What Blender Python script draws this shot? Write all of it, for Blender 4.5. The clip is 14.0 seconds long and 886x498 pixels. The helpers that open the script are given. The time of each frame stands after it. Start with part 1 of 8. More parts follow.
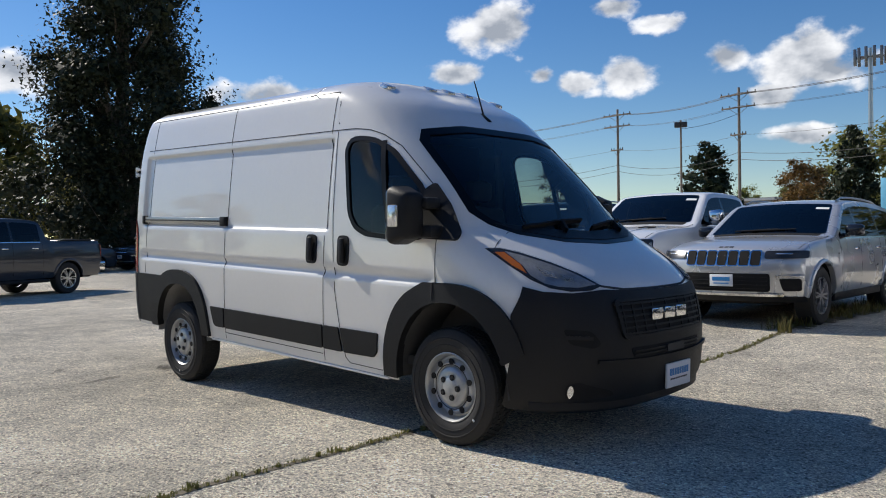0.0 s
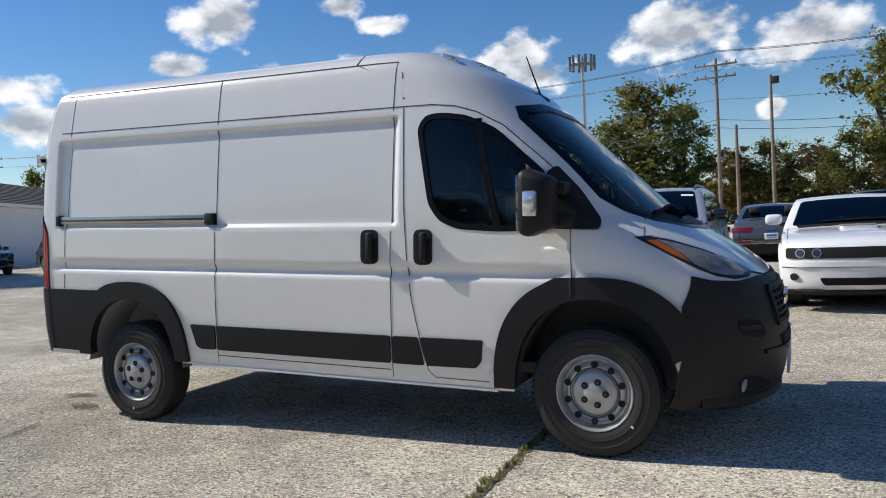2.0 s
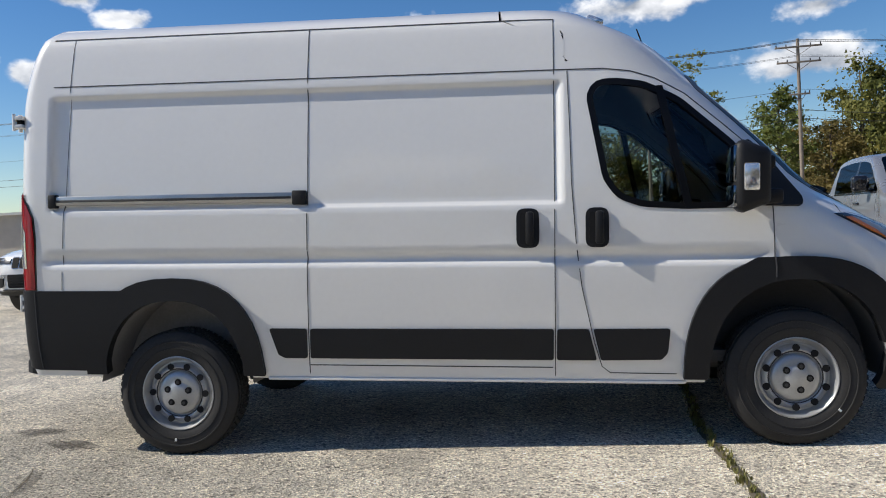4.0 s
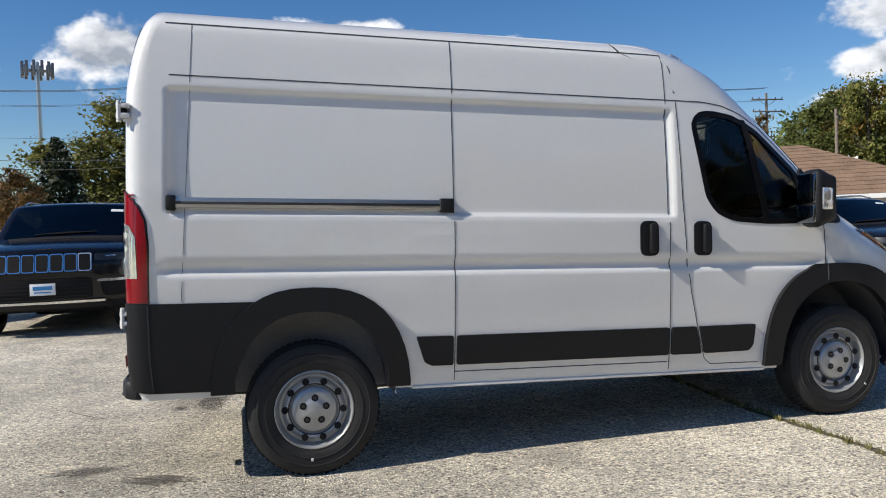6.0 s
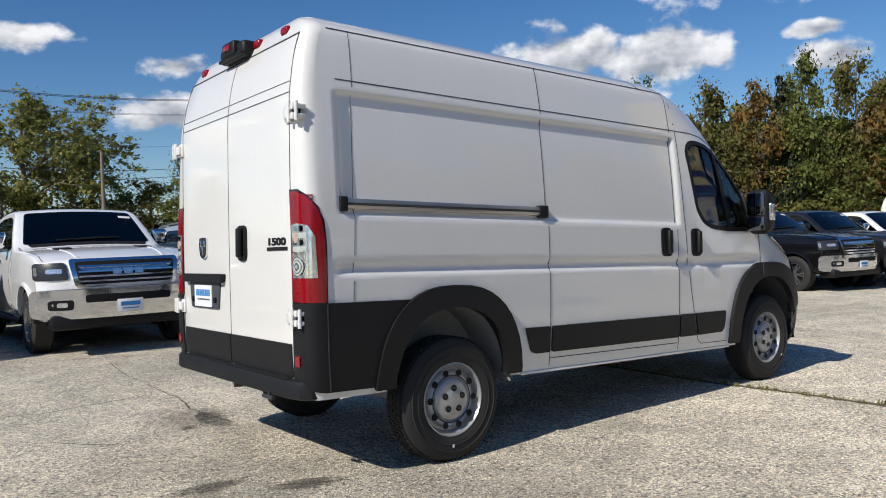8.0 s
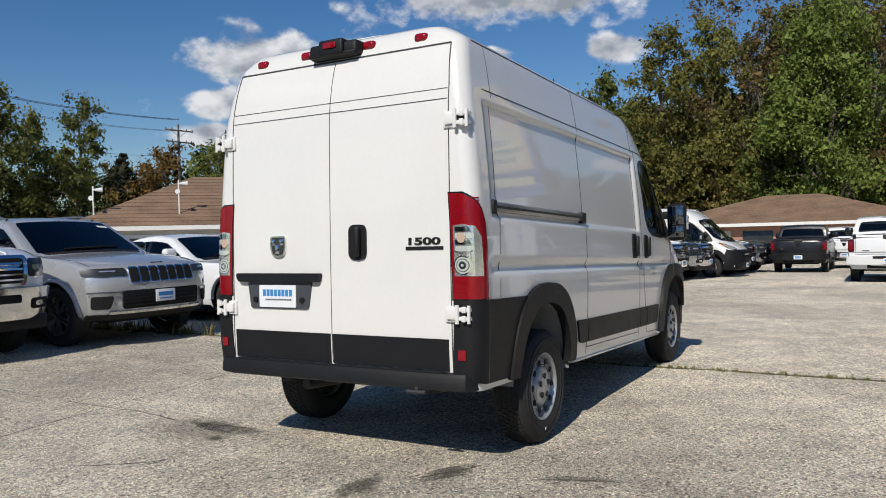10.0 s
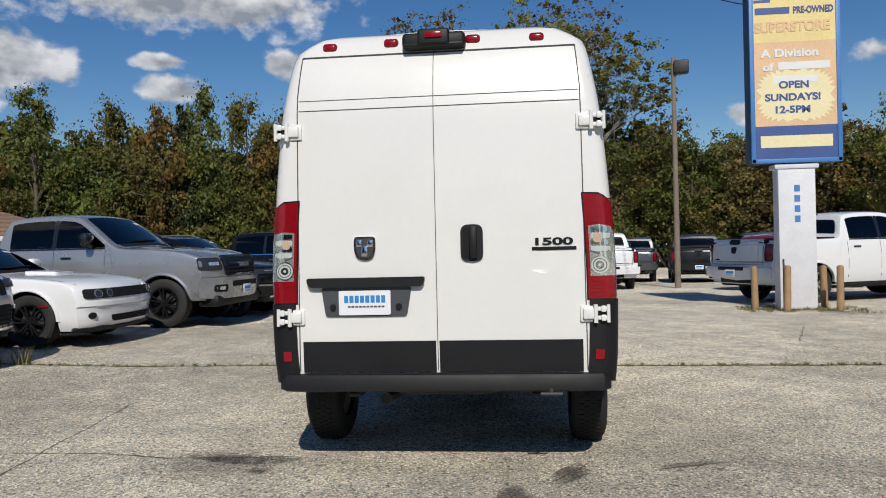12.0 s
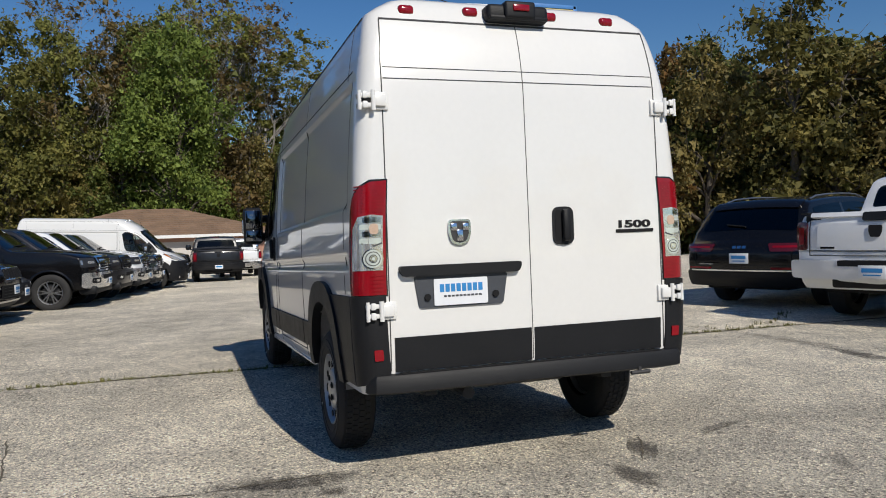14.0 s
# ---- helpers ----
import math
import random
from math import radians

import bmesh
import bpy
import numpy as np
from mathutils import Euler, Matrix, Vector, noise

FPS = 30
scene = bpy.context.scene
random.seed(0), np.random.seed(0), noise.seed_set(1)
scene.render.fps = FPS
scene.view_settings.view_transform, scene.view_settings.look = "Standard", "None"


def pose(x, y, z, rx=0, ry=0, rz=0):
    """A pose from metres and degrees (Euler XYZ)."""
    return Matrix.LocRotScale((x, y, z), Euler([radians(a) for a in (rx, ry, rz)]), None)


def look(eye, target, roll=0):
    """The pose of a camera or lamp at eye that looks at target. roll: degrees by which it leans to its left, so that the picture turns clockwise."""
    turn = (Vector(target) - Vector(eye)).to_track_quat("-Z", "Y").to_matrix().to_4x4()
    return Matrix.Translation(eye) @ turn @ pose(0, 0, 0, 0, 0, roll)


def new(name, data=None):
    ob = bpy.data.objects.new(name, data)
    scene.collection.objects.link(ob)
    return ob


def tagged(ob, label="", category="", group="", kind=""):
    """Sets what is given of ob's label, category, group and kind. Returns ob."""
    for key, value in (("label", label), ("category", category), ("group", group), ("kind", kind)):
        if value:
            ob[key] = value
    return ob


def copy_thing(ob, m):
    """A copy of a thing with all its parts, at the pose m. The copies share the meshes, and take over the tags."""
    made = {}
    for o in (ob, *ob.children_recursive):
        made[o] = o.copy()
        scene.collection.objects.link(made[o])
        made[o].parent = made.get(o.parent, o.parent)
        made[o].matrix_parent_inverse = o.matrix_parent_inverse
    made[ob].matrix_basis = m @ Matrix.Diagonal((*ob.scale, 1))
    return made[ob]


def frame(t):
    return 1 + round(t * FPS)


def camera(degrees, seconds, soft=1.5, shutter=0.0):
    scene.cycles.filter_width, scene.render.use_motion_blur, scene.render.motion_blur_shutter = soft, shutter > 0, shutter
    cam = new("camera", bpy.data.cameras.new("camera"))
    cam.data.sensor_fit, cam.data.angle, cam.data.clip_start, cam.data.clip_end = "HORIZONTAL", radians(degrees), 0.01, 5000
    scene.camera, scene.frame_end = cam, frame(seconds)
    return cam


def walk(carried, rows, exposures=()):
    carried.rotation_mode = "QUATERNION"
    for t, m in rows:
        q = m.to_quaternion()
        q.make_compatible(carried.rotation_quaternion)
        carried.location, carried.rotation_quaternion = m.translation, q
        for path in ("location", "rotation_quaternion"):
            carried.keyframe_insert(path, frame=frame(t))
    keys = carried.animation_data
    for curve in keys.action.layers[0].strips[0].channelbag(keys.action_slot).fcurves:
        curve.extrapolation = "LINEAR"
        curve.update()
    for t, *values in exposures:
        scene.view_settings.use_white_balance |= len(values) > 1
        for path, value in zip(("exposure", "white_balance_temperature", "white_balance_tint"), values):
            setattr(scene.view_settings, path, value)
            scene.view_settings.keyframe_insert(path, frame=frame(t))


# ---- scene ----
cam = camera(59.5, 14.0, soft=1.0)
PATH = [
    (0, (3.33, -4.438, 1.293), (1.936, -3.004, 1.265), -0.9),
    (0.5, (2.772, -4.637, 1.298), (1.499, -3.096, 1.272), -1.3),
    (1, (2.232, -4.896, 1.334), (1.096, -3.251, 1.297), -1.9),
    (1.5, (1.66, -5.041, 1.336), (0.668, -3.305, 1.29), -2.4),
    (2, (1.081, -5.201, 1.335), (0.239, -3.388, 1.277), -2.8),
    (2.5, (0.478, -5.227, 1.333), (-0.197, -3.345, 1.268), -3.2),
    (3, (-0.137, -5.247, 1.34), (-0.646, -3.314, 1.269), -3.3),
    (3.5, (-0.749, -5.201, 1.293), (-1.12, -3.237, 1.23), -3.2),
    (4, (-1.332, -5.249, 1.279), (-1.574, -3.265, 1.213), -2.9),
    (4.2, (-1.553, -5.291, 1.31), (-1.743, -3.302, 1.239), -2.8),
    (6.3, (-4.241, -5.236, 1.332), (-3.597, -3.343, 1.291), -2.1),
    (6.5, (-4.497, -5.198, 1.323), (-3.776, -3.333, 1.285), -2.1),
    (7, (-5.095, -5.044, 1.31), (-4.199, -3.256, 1.284), -2.1),
    (7.5, (-5.699, -4.873, 1.292), (-4.634, -3.18, 1.28), -2.1),
    (7.7, (-5.932, -4.757, 1.289), (-4.802, -3.107, 1.277), -2.2),
    (9.8, (-7.981, -3.153, 1.363), (-6.292, -2.083, 1.323), -1.6),
    (10, (-8.143, -2.934, 1.36), (-6.409, -1.937, 1.327), -1.5),
    (10.5, (-8.492, -2.376, 1.354), (-6.665, -1.564, 1.326), -1.3),
    (11, (-8.648, -1.771, 1.331), (-6.748, -1.147, 1.317), -1.2),
    (11.5, (-8.776, -1.152, 1.336), (-6.823, -0.722, 1.326), -1.4),
    (12, (-8.789, -0.519, 1.328), (-6.801, -0.296, 1.318), -1.4),
    (12.5, (-8.786, 0.102, 1.327), (-6.786, 0.106, 1.313), -1.4),
    (13, (-8.629, 0.712, 1.325), (-6.642, 0.487, 1.305), -1.4),
    (13.5, (-8.495, 1.31, 1.329), (-6.547, 0.86, 1.294), -1.6),
    (14, (-8.259, 1.86, 1.325), (-6.369, 1.206, 1.28), -1.9),
]
EXPOSURES = [(0, 0.10), (3, 0.20), (6.5, 0.15), (9.8, -0.24), (12, -0.36), (14, -0.30)]
walk(cam, [(t, look(eye, target, roll)) for t, eye, target, roll in PATH], EXPOSURES)


# ---- world, sun, exposure ----
SUN = Vector((-1.20, -0.17, 1.0)).normalized()
world = bpy.data.worlds.new("sky")
scene.world = world
world.use_nodes = True
wn, wl = world.node_tree.nodes, world.node_tree.links
wn.clear()
sky = wn.new("ShaderNodeTexSky")
sky.sky_type, sky.sun_disc = "NISHITA", False
sky.sun_elevation = math.asin(SUN.z)
sky.sun_rotation = math.atan2(SUN.x, SUN.y)
sky.air_density, sky.dust_density, sky.ozone_density = 1.0, 0.1, 3.0


# cumulus clouds: heading from +x and height over the horizon, half width, half height, all in degrees
CLOUDS = [
    (129.9, 15.0, 3.4, 1.9), (132.8, 11.8, 2.0, 0.9), (126.7, 11.6, 1.1, 0.7), (124.2, 11.0, 2.0, 1.0), (120.5, 11.3, 2.2, 1.3),
    (118.2, 14.7, 1.8, 0.8), (121.5, 15.9, 2.0, 0.8), (109.2, 11.6, 3.2, 2.3), (107.3, 10.5, 3.2, 1.2), (109.1, 6.5, 2.6, 0.8),
    (111.2, 9.2, 2.0, 0.9), (114.0, 12.0, 1.6, 1.1), (146.2, 10.2, 5.0, 1.3), (162.7, 11.0, 2.2, 1.4), (142.6, 7.8, 3.0, 1.3),
    (96.8, 12.6, 4.8, 2.4), (89.3, 11.4, 4.2, 2.4), (71.4, 9.5, 3.8, 1.8), (70.8, 12.9, 2.6, 1.1), (82.5, 14.3, 4.2, 1.2), (91.6, 6.9, 1.0, 0.9),
    (43.0, 12.9, 6.2, 2.5), (42.5, 9.9, 7.2, 1.4), (36.0, 12.5, 5.2, 2.4), (24.5, 16.8, 12.0, 2.1), (17.0, 12.9, 2.9, 1.1),
    (25.0, 11.1, 2.7, 1.2), (26.1, 13.0, 2.1, 0.6), (46.5, 7.5, 2.8, 0.9), (-24.7, 11.6, 3.1, 1.0), (-15.4, 8.5, 1.7, 0.8),
    (-62, 14, 6, 2), (-100, 13, 8, 2.4), (-140, 16, 7, 2.2), (180, 17, 6, 2), (-75, 27, 9, 3), (60, 30, 10, 3), (130, 31, 8, 3), (-165, 34, 9, 3), (-20, 31, 8, 3),
]


def build_sky():
    """Blue sky with white cumulus: each cloud an ellipse on the sky whose rim is broken up by layered noise."""
    co = wn.new("ShaderNodeTexCoord")
    d = co.outputs["Generated"]
    def maths(op, a, b=None, c=None):
        q = wn.new("ShaderNodeMath"); q.operation = op
        for i, v in enumerate((a, b, c)):
            if v is None:
                continue
            if isinstance(v, (int, float)):
                q.inputs[i].default_value = v
            else:
                wl.new(v, q.inputs[i])
        return q.outputs[0]
    near = None
    for az, el, w, h in CLOUDS:
        a, e = radians(az), radians(el)
        mp = wn.new("ShaderNodeMapping"); mp.vector_type = "TEXTURE"
        mp.inputs["Location"].default_value = (math.cos(a) * math.cos(e), math.sin(a) * math.cos(e), math.sin(e))
        mp.inputs["Rotation"].default_value = (0, 0, a)
        mp.inputs["Scale"].default_value = (radians(w), radians(w), radians(h))
        wl.new(d, mp.inputs["Vector"])
        ln = wn.new("ShaderNodeVectorMath"); ln.operation = "LENGTH"
        wl.new(mp.outputs[0], ln.inputs[0])
        near = ln.outputs["Value"] if near is None else maths("MINIMUM", near, ln.outputs["Value"])
    def noise(shift, scale, detail, rough):
        v = wn.new("ShaderNodeVectorMath"); v.operation = "MULTIPLY_ADD"
        v.inputs[1].default_value, v.inputs[2].default_value = (1, 1, 1.5), (0, 0, shift)
        wl.new(d, v.inputs[0])
        t = wn.new("ShaderNodeTexNoise")
        t.inputs["Scale"].default_value, t.inputs["Detail"].default_value, t.inputs["Roughness"].default_value = scale, detail, rough
        wl.new(v.outputs[0], t.inputs["Vector"])
        return t.outputs["Fac"]
    n1, up = noise(0.0, 17.0, 9.0, 0.53), noise(0.024, 17.0, 4.0, 0.5)
    fall = maths("SUBTRACT", 1.0, maths("MINIMUM", near, 2.0))
    body = maths("MULTIPLY_ADD", maths("SUBTRACT", n1, 0.5), 2.5, fall)
    cover = wn.new("ShaderNodeMapRange"); cover.interpolation_type = "SMOOTHSTEP"
    cover.inputs["From Min"].default_value, cover.inputs["From Max"].default_value = 0.0, 0.5
    wl.new(body, cover.inputs["Value"])
    # lit tops and greyer undersides
    lit = maths("MULTIPLY_ADD", maths("SUBTRACT", n1, up), 1.7, 0.64)
    lit = maths("SUBTRACT", lit, maths("MULTIPLY", maths("MAXIMUM", fall, 0.0), 0.42))
    ramp = wn.new("ShaderNodeValToRGB")
    ramp.color_ramp.elements[0].position, ramp.color_ramp.elements[1].position = 0.15, 0.75
    ramp.color_ramp.elements[0].color, ramp.color_ramp.elements[1].color = (4.2, 4.6, 5.3, 1), (11.4, 11.5, 11.8, 1)
    wl.new(lit, ramp.inputs[0])
    hs = wn.new("ShaderNodeHueSaturation")
    hs.inputs["Saturation"].default_value, hs.inputs["Value"].default_value, hs.inputs["Hue"].default_value = 1.30, 1.12, 0.507
    wl.new(sky.outputs[0], hs.inputs["Color"])
    mix = wn.new("ShaderNodeMix"); mix.data_type = "RGBA"
    wl.new(maths("MULTIPLY", cover.outputs[0], 0.96), mix.inputs["Factor"])
    wl.new(hs.outputs[0], mix.inputs["A"]); wl.new(ramp.outputs["Color"], mix.inputs["B"])
    bg = wn.new("ShaderNodeBackground"); bg.inputs["Strength"].default_value = 0.083
    out = wn.new("ShaderNodeOutputWorld")
    wl.new(mix.outputs["Result"], bg.inputs["Color"]); wl.new(bg.outputs[0], out.inputs[0])


build_sky()
sun = new("sun", bpy.data.lights.new("sun", "SUN"))
sun.data.energy, sun.data.angle, sun.data.color = 4.9, radians(0.53), (1.0, 0.94, 0.84)
sun.matrix_world = look(SUN * 60, (0, 0, 0))


# ---- materials ----
def mat(name, col, rough=0.5, metal=0.0, var=0.12, scale=6.0, fine=60.0, bump=0.0, bump_scale=120.0, coat=0.0, spread=0.0, spec=0.5):
    """A surface with colour variation at two scales, roughness variation and fine relief. spread: variation from piece to piece."""
    m = bpy.data.materials.new(name)
    m.use_nodes = True
    nt = m.node_tree
    n, l = nt.nodes, nt.links
    b = n["Principled BSDF"]
    co = n.new("ShaderNodeTexCoord")
    a1, a2 = n.new("ShaderNodeTexNoise"), n.new("ShaderNodeTexNoise")
    a1.inputs["Scale"].default_value, a1.inputs["Detail"].default_value = scale, 5
    a2.inputs["Scale"].default_value, a2.inputs["Detail"].default_value = fine, 3
    l.new(co.outputs["Object"], a1.inputs["Vector"]); l.new(co.outputs["Object"], a2.inputs["Vector"])
    add = n.new("ShaderNodeMath"); add.operation = "ADD"
    l.new(a1.outputs["Fac"], add.inputs[0]); l.new(a2.outputs["Fac"], add.inputs[1])
    mr = n.new("ShaderNodeMapRange")
    mr.inputs["From Min"].default_value, mr.inputs["From Max"].default_value = 0.6, 1.4
    mr.inputs["To Min"].default_value, mr.inputs["To Max"].default_value = 1 - var, 1 + var
    l.new(add.outputs[0], mr.inputs["Value"])
    val = mr.outputs[0]
    if spread:
        oi = n.new("ShaderNodeObjectInfo")
        m2 = n.new("ShaderNodeMapRange")
        m2.inputs["To Min"].default_value, m2.inputs["To Max"].default_value = 1 - spread, 1 + spread
        l.new(oi.outputs["Random"], m2.inputs["Value"])
        mu = n.new("ShaderNodeMath"); mu.operation = "MULTIPLY"
        l.new(val, mu.inputs[0]); l.new(m2.outputs[0], mu.inputs[1])
        val = mu.outputs[0]
    hs = n.new("ShaderNodeHueSaturation")
    hs.inputs["Color"].default_value = (*col, 1)
    l.new(val, hs.inputs["Value"])
    l.new(hs.outputs[0], b.inputs["Base Color"])
    rr = n.new("ShaderNodeMapRange")
    rr.inputs["To Min"].default_value, rr.inputs["To Max"].default_value = max(0.02, rough * 0.8), min(1, rough * 1.2)
    l.new(a1.outputs["Fac"], rr.inputs["Value"]); l.new(rr.outputs[0], b.inputs["Roughness"])
    b.inputs["Metallic"].default_value = metal
    b.inputs["Specular IOR Level"].default_value = spec
    b.inputs["Coat Weight"].default_value, b.inputs["Coat Roughness"].default_value = coat, 0.025
    if bump:
        nb = n.new("ShaderNodeTexNoise"); nb.inputs["Scale"].default_value, nb.inputs["Detail"].default_value = bump_scale, 4
        l.new(co.outputs["Object"], nb.inputs["Vector"])
        bp = n.new("ShaderNodeBump"); bp.inputs["Strength"].default_value, bp.inputs["Distance"].default_value = bump, 0.01
        l.new(nb.outputs["Fac"], bp.inputs["Height"]); l.new(bp.outputs[0], b.inputs["Normal"])
    return m


def glass_mat(name, tint, rough=0.02, alpha=0.55):
    """Tinted car glass: a clear, glossy pane that dims what lies behind."""
    m = bpy.data.materials.new(name)
    m.use_nodes = True
    n, l = m.node_tree.nodes, m.node_tree.links
    n.clear()
    out = n.new("ShaderNodeOutputMaterial")
    tr, gl, mx, fr = n.new("ShaderNodeBsdfTransparent"), n.new("ShaderNodeBsdfGlossy"), n.new("ShaderNodeMixShader"), n.new("ShaderNodeFresnel")
    tr.inputs["Color"].default_value = (*tint, 1)
    gl.inputs["Roughness"].default_value = rough
    fr.inputs["IOR"].default_value = 1.52
    l.new(fr.outputs[0], mx.inputs[0]); l.new(tr.outputs[0], mx.inputs[1]); l.new(gl.outputs[0], mx.inputs[2])
    l.new(mx.outputs[0], out.inputs[0])
    return m


M = {
    "van_white": mat("van_white", (0.735, 0.732, 0.712), 0.3, 0, 0.02, 2.0, 30, coat=1.0),
    "black_plastic": mat("black_plastic", (0.0105, 0.0110, 0.0126), 0.52, 0, 0.15, 5, 90, 0.12, 400, spec=0.26),
    "seam": mat("seam", (0.012, 0.012, 0.013), 0.8, 0, 0.1, spec=0.2),
    "rubber": mat("rubber", (0.028, 0.0275, 0.0275), 0.75, 0, 0.25, 8, 80, 0.15, 150, spec=0.3),
    "steel_wheel": mat("steel_wheel", (0.40, 0.41, 0.42), 0.34, 0.5, 0.08, 8, 90),
    "dark_metal": mat("dark_metal", (0.05, 0.05, 0.052), 0.6, 0.5, 0.2, 6, 60),
    "chrome": mat("chrome", (0.75, 0.76, 0.78), 0.12, 1.0, 0.03),
    "alu": mat("alu", (0.45, 0.44, 0.42), 0.3, 0.9, 0.1, 6, 80),
    "glass_dark": glass_mat("glass_dark", (0.10, 0.115, 0.11)),
    "glass_door": glass_mat("glass_door", (0.58, 0.63, 0.60)),
    "glass_clear": glass_mat("glass_clear", (0.70, 0.77, 0.74)),
    "lens": glass_mat("lens", (0.9, 0.92, 0.93)),
    "lamp_red": mat("lamp_red", (0.24, 0.003, 0.009), 0.16, 0, 0.15, 25, 90, coat=0.3),
    "lamp_clear": mat("lamp_clear", (0.74, 0.74, 0.73), 0.14, 0.75, 0.3, 30, 120, coat=0.8),
    "amber": mat("amber", (0.55, 0.16, 0.02), 0.2, 0, 0.1, coat=0.6),
    "plate": mat("plate", (0.74, 0.76, 0.79), 0.4, 0, 0.03),
    "plate_blue": mat("plate_blue", (0.03, 0.22, 0.52), 0.45, 0, 0.05),
    "cabin": mat("cabin", (0.035, 0.036, 0.038), 0.7, 0, 0.2, 5, 60),
    "black_gloss": mat("black_gloss", (0.012, 0.012, 0.014), 0.15, 0, 0.05, coat=0.5),
}


def finish(bm, name, material, parent=None, label="", smooth=35):
    me = bpy.data.meshes.new(name)
    bm.normal_update()
    bm.to_mesh(me)
    bm.free()
    mats = material if isinstance(material, (list, tuple)) else [material]
    for x in mats:
        me.materials.append(x)
    for p in me.polygons:
        p.use_smooth = smooth > 0
    if smooth:
        me.set_sharp_from_angle(angle=radians(smooth))
    ob = new(name, me)
    if parent:
        ob.parent = parent
    if label:
        ob["label"] = label
    return ob


def part(name, bm, material, parent, label="", smooth=35):
    return finish(bm, name, material, parent, label, smooth)


def thing(name, label, category, m=None, group="", kind=""):
    ob = tagged(new(name), label, category, group, kind)
    if m is not None:
        ob.matrix_basis = m
    return ob


def box(bm, lo, hi, bevel=0.0, m=None, seg=2):
    """Adds a box with rounded edges."""
    g = bmesh.ops.create_cube(bm, size=1)["verts"]
    c = [(a + b) / 2 for a, b in zip(lo, hi)]
    s = [b - a for a, b in zip(lo, hi)]
    for v in g:
        v.co = Vector((c[0] + v.co.x * s[0], c[1] + v.co.y * s[1], c[2] + v.co.z * s[2]))
        if m is not None:
            v.co = m @ v.co
    if bevel:
        es = list({e for v in g for e in v.link_edges})
        bmesh.ops.bevel(bm, geom=es, offset=bevel, segments=seg, affect="EDGES", profile=0.5, clamp_overlap=True)
    return bm


def tube(bm, p, q, r1, r2=None, n=10, caps=True):
    """Adds a round bar from p to q."""
    p, q = Vector(p), Vector(q)
    r2 = r1 if r2 is None else r2
    d = (q - p).normalized()
    u = d.orthogonal().normalized()
    w = d.cross(u)
    A, B = [], []
    for k in range(n):
        a = 2 * math.pi * k / n
        o = u * math.cos(a) + w * math.sin(a)
        A.append(bm.verts.new(p + o * r1)); B.append(bm.verts.new(q + o * r2))
    for k in range(n):
        bm.faces.new((A[k], A[(k + 1) % n], B[(k + 1) % n], B[k]))
    if caps:
        bm.faces.new(A[::-1]); bm.faces.new(B)
    return bm


def revolve(bm, prof, n=32, axis="y", at=(0, 0, 0)):
    """Adds a surface of revolution; prof: pairs of (along the axis, radius)."""
    rings = []
    for a, r in prof:
        ring = []
        for k in range(n):
            w = 2 * math.pi * k / n
            c, s = r * math.cos(w), r * math.sin(w)
            co = (c, a, s) if axis == "y" else ((c, s, a) if axis == "z" else (a, c, s))
            ring.append(bm.verts.new(Vector(co) + Vector(at)))
        rings.append(ring)
    for A, B in zip(rings, rings[1:]):
        for k in range(n):
            bm.faces.new((A[k], A[(k + 1) % n], B[(k + 1) % n], B[k]))
    return rings


def round_poly(pts, r, n=4):
    """A polygon with its corners rounded."""
    out = []
    k = len(pts)
    for i in range(k):
        p, a, b = Vector(pts[i]), Vector(pts[i - 1]), Vector(pts[(i + 1) % k])
        d1, d2 = (a - p), (b - p)
        q = min(r, d1.length * 0.45, d2.length * 0.45)
        s, e = p + d1.normalized() * q, p + d2.normalized() * q
        for j in range(n + 1):
            t = j / n
            c = (1 - t) ** 2 * s + 2 * t * (1 - t) * p + t * t * e
            out.append((c.x, c.y))
    return out


def sstep(a, b, x):
    t = min(1.0, max(0.0, (x - a) / (b - a)))
    return t * t * (3 - 2 * t)


def lerp_table(tab, x):
    if x <= tab[0][0]:
        return tab[0][1]
    for (a, p), (b, q) in zip(tab, tab[1:]):
        if x <= b:
            return p + (q - p) * (x - a) / (b - a)
    return tab[-1][1]


def smooth_table(tab, x):
    """Catmull-Rom through the rows of a table."""
    xs = [t[0] for t in tab]
    if x <= xs[0]:
        return tab[0][1]
    if x >= xs[-1]:
        return tab[-1][1]
    k = max(i for i in range(len(xs) - 1) if xs[i] <= x)
    p1, p2 = tab[k], tab[k + 1]
    p0 = tab[k - 1] if k else p1
    p3 = tab[k + 2] if k + 2 < len(tab) else p2
    h = p2[0] - p1[0]
    t = (x - p1[0]) / h
    m1 = (p2[1] - p0[1]) / max(1e-6, p2[0] - p0[0]) * h
    m2 = (p3[1] - p1[1]) / max(1e-6, p3[0] - p1[0]) * h
    return (2 * t**3 - 3 * t**2 + 1) * p1[1] + (t**3 - 2 * t**2 + t) * m1 + (-2 * t**3 + 3 * t**2) * p2[1] + (t**3 - t**2) * m2


# ---- the ground ----
def lie(x, y):
    """The lay of the land: it falls gently ahead of the van and rises a little towards the parked row."""
    return -0.022 * max(0.0, x - 5.0) * (1 - sstep(60, 120, x)) - 1.2 * sstep(60, 120, x) + 0.08 * sstep(3.5, 6.5, y) * (1 - sstep(3, 8, x))


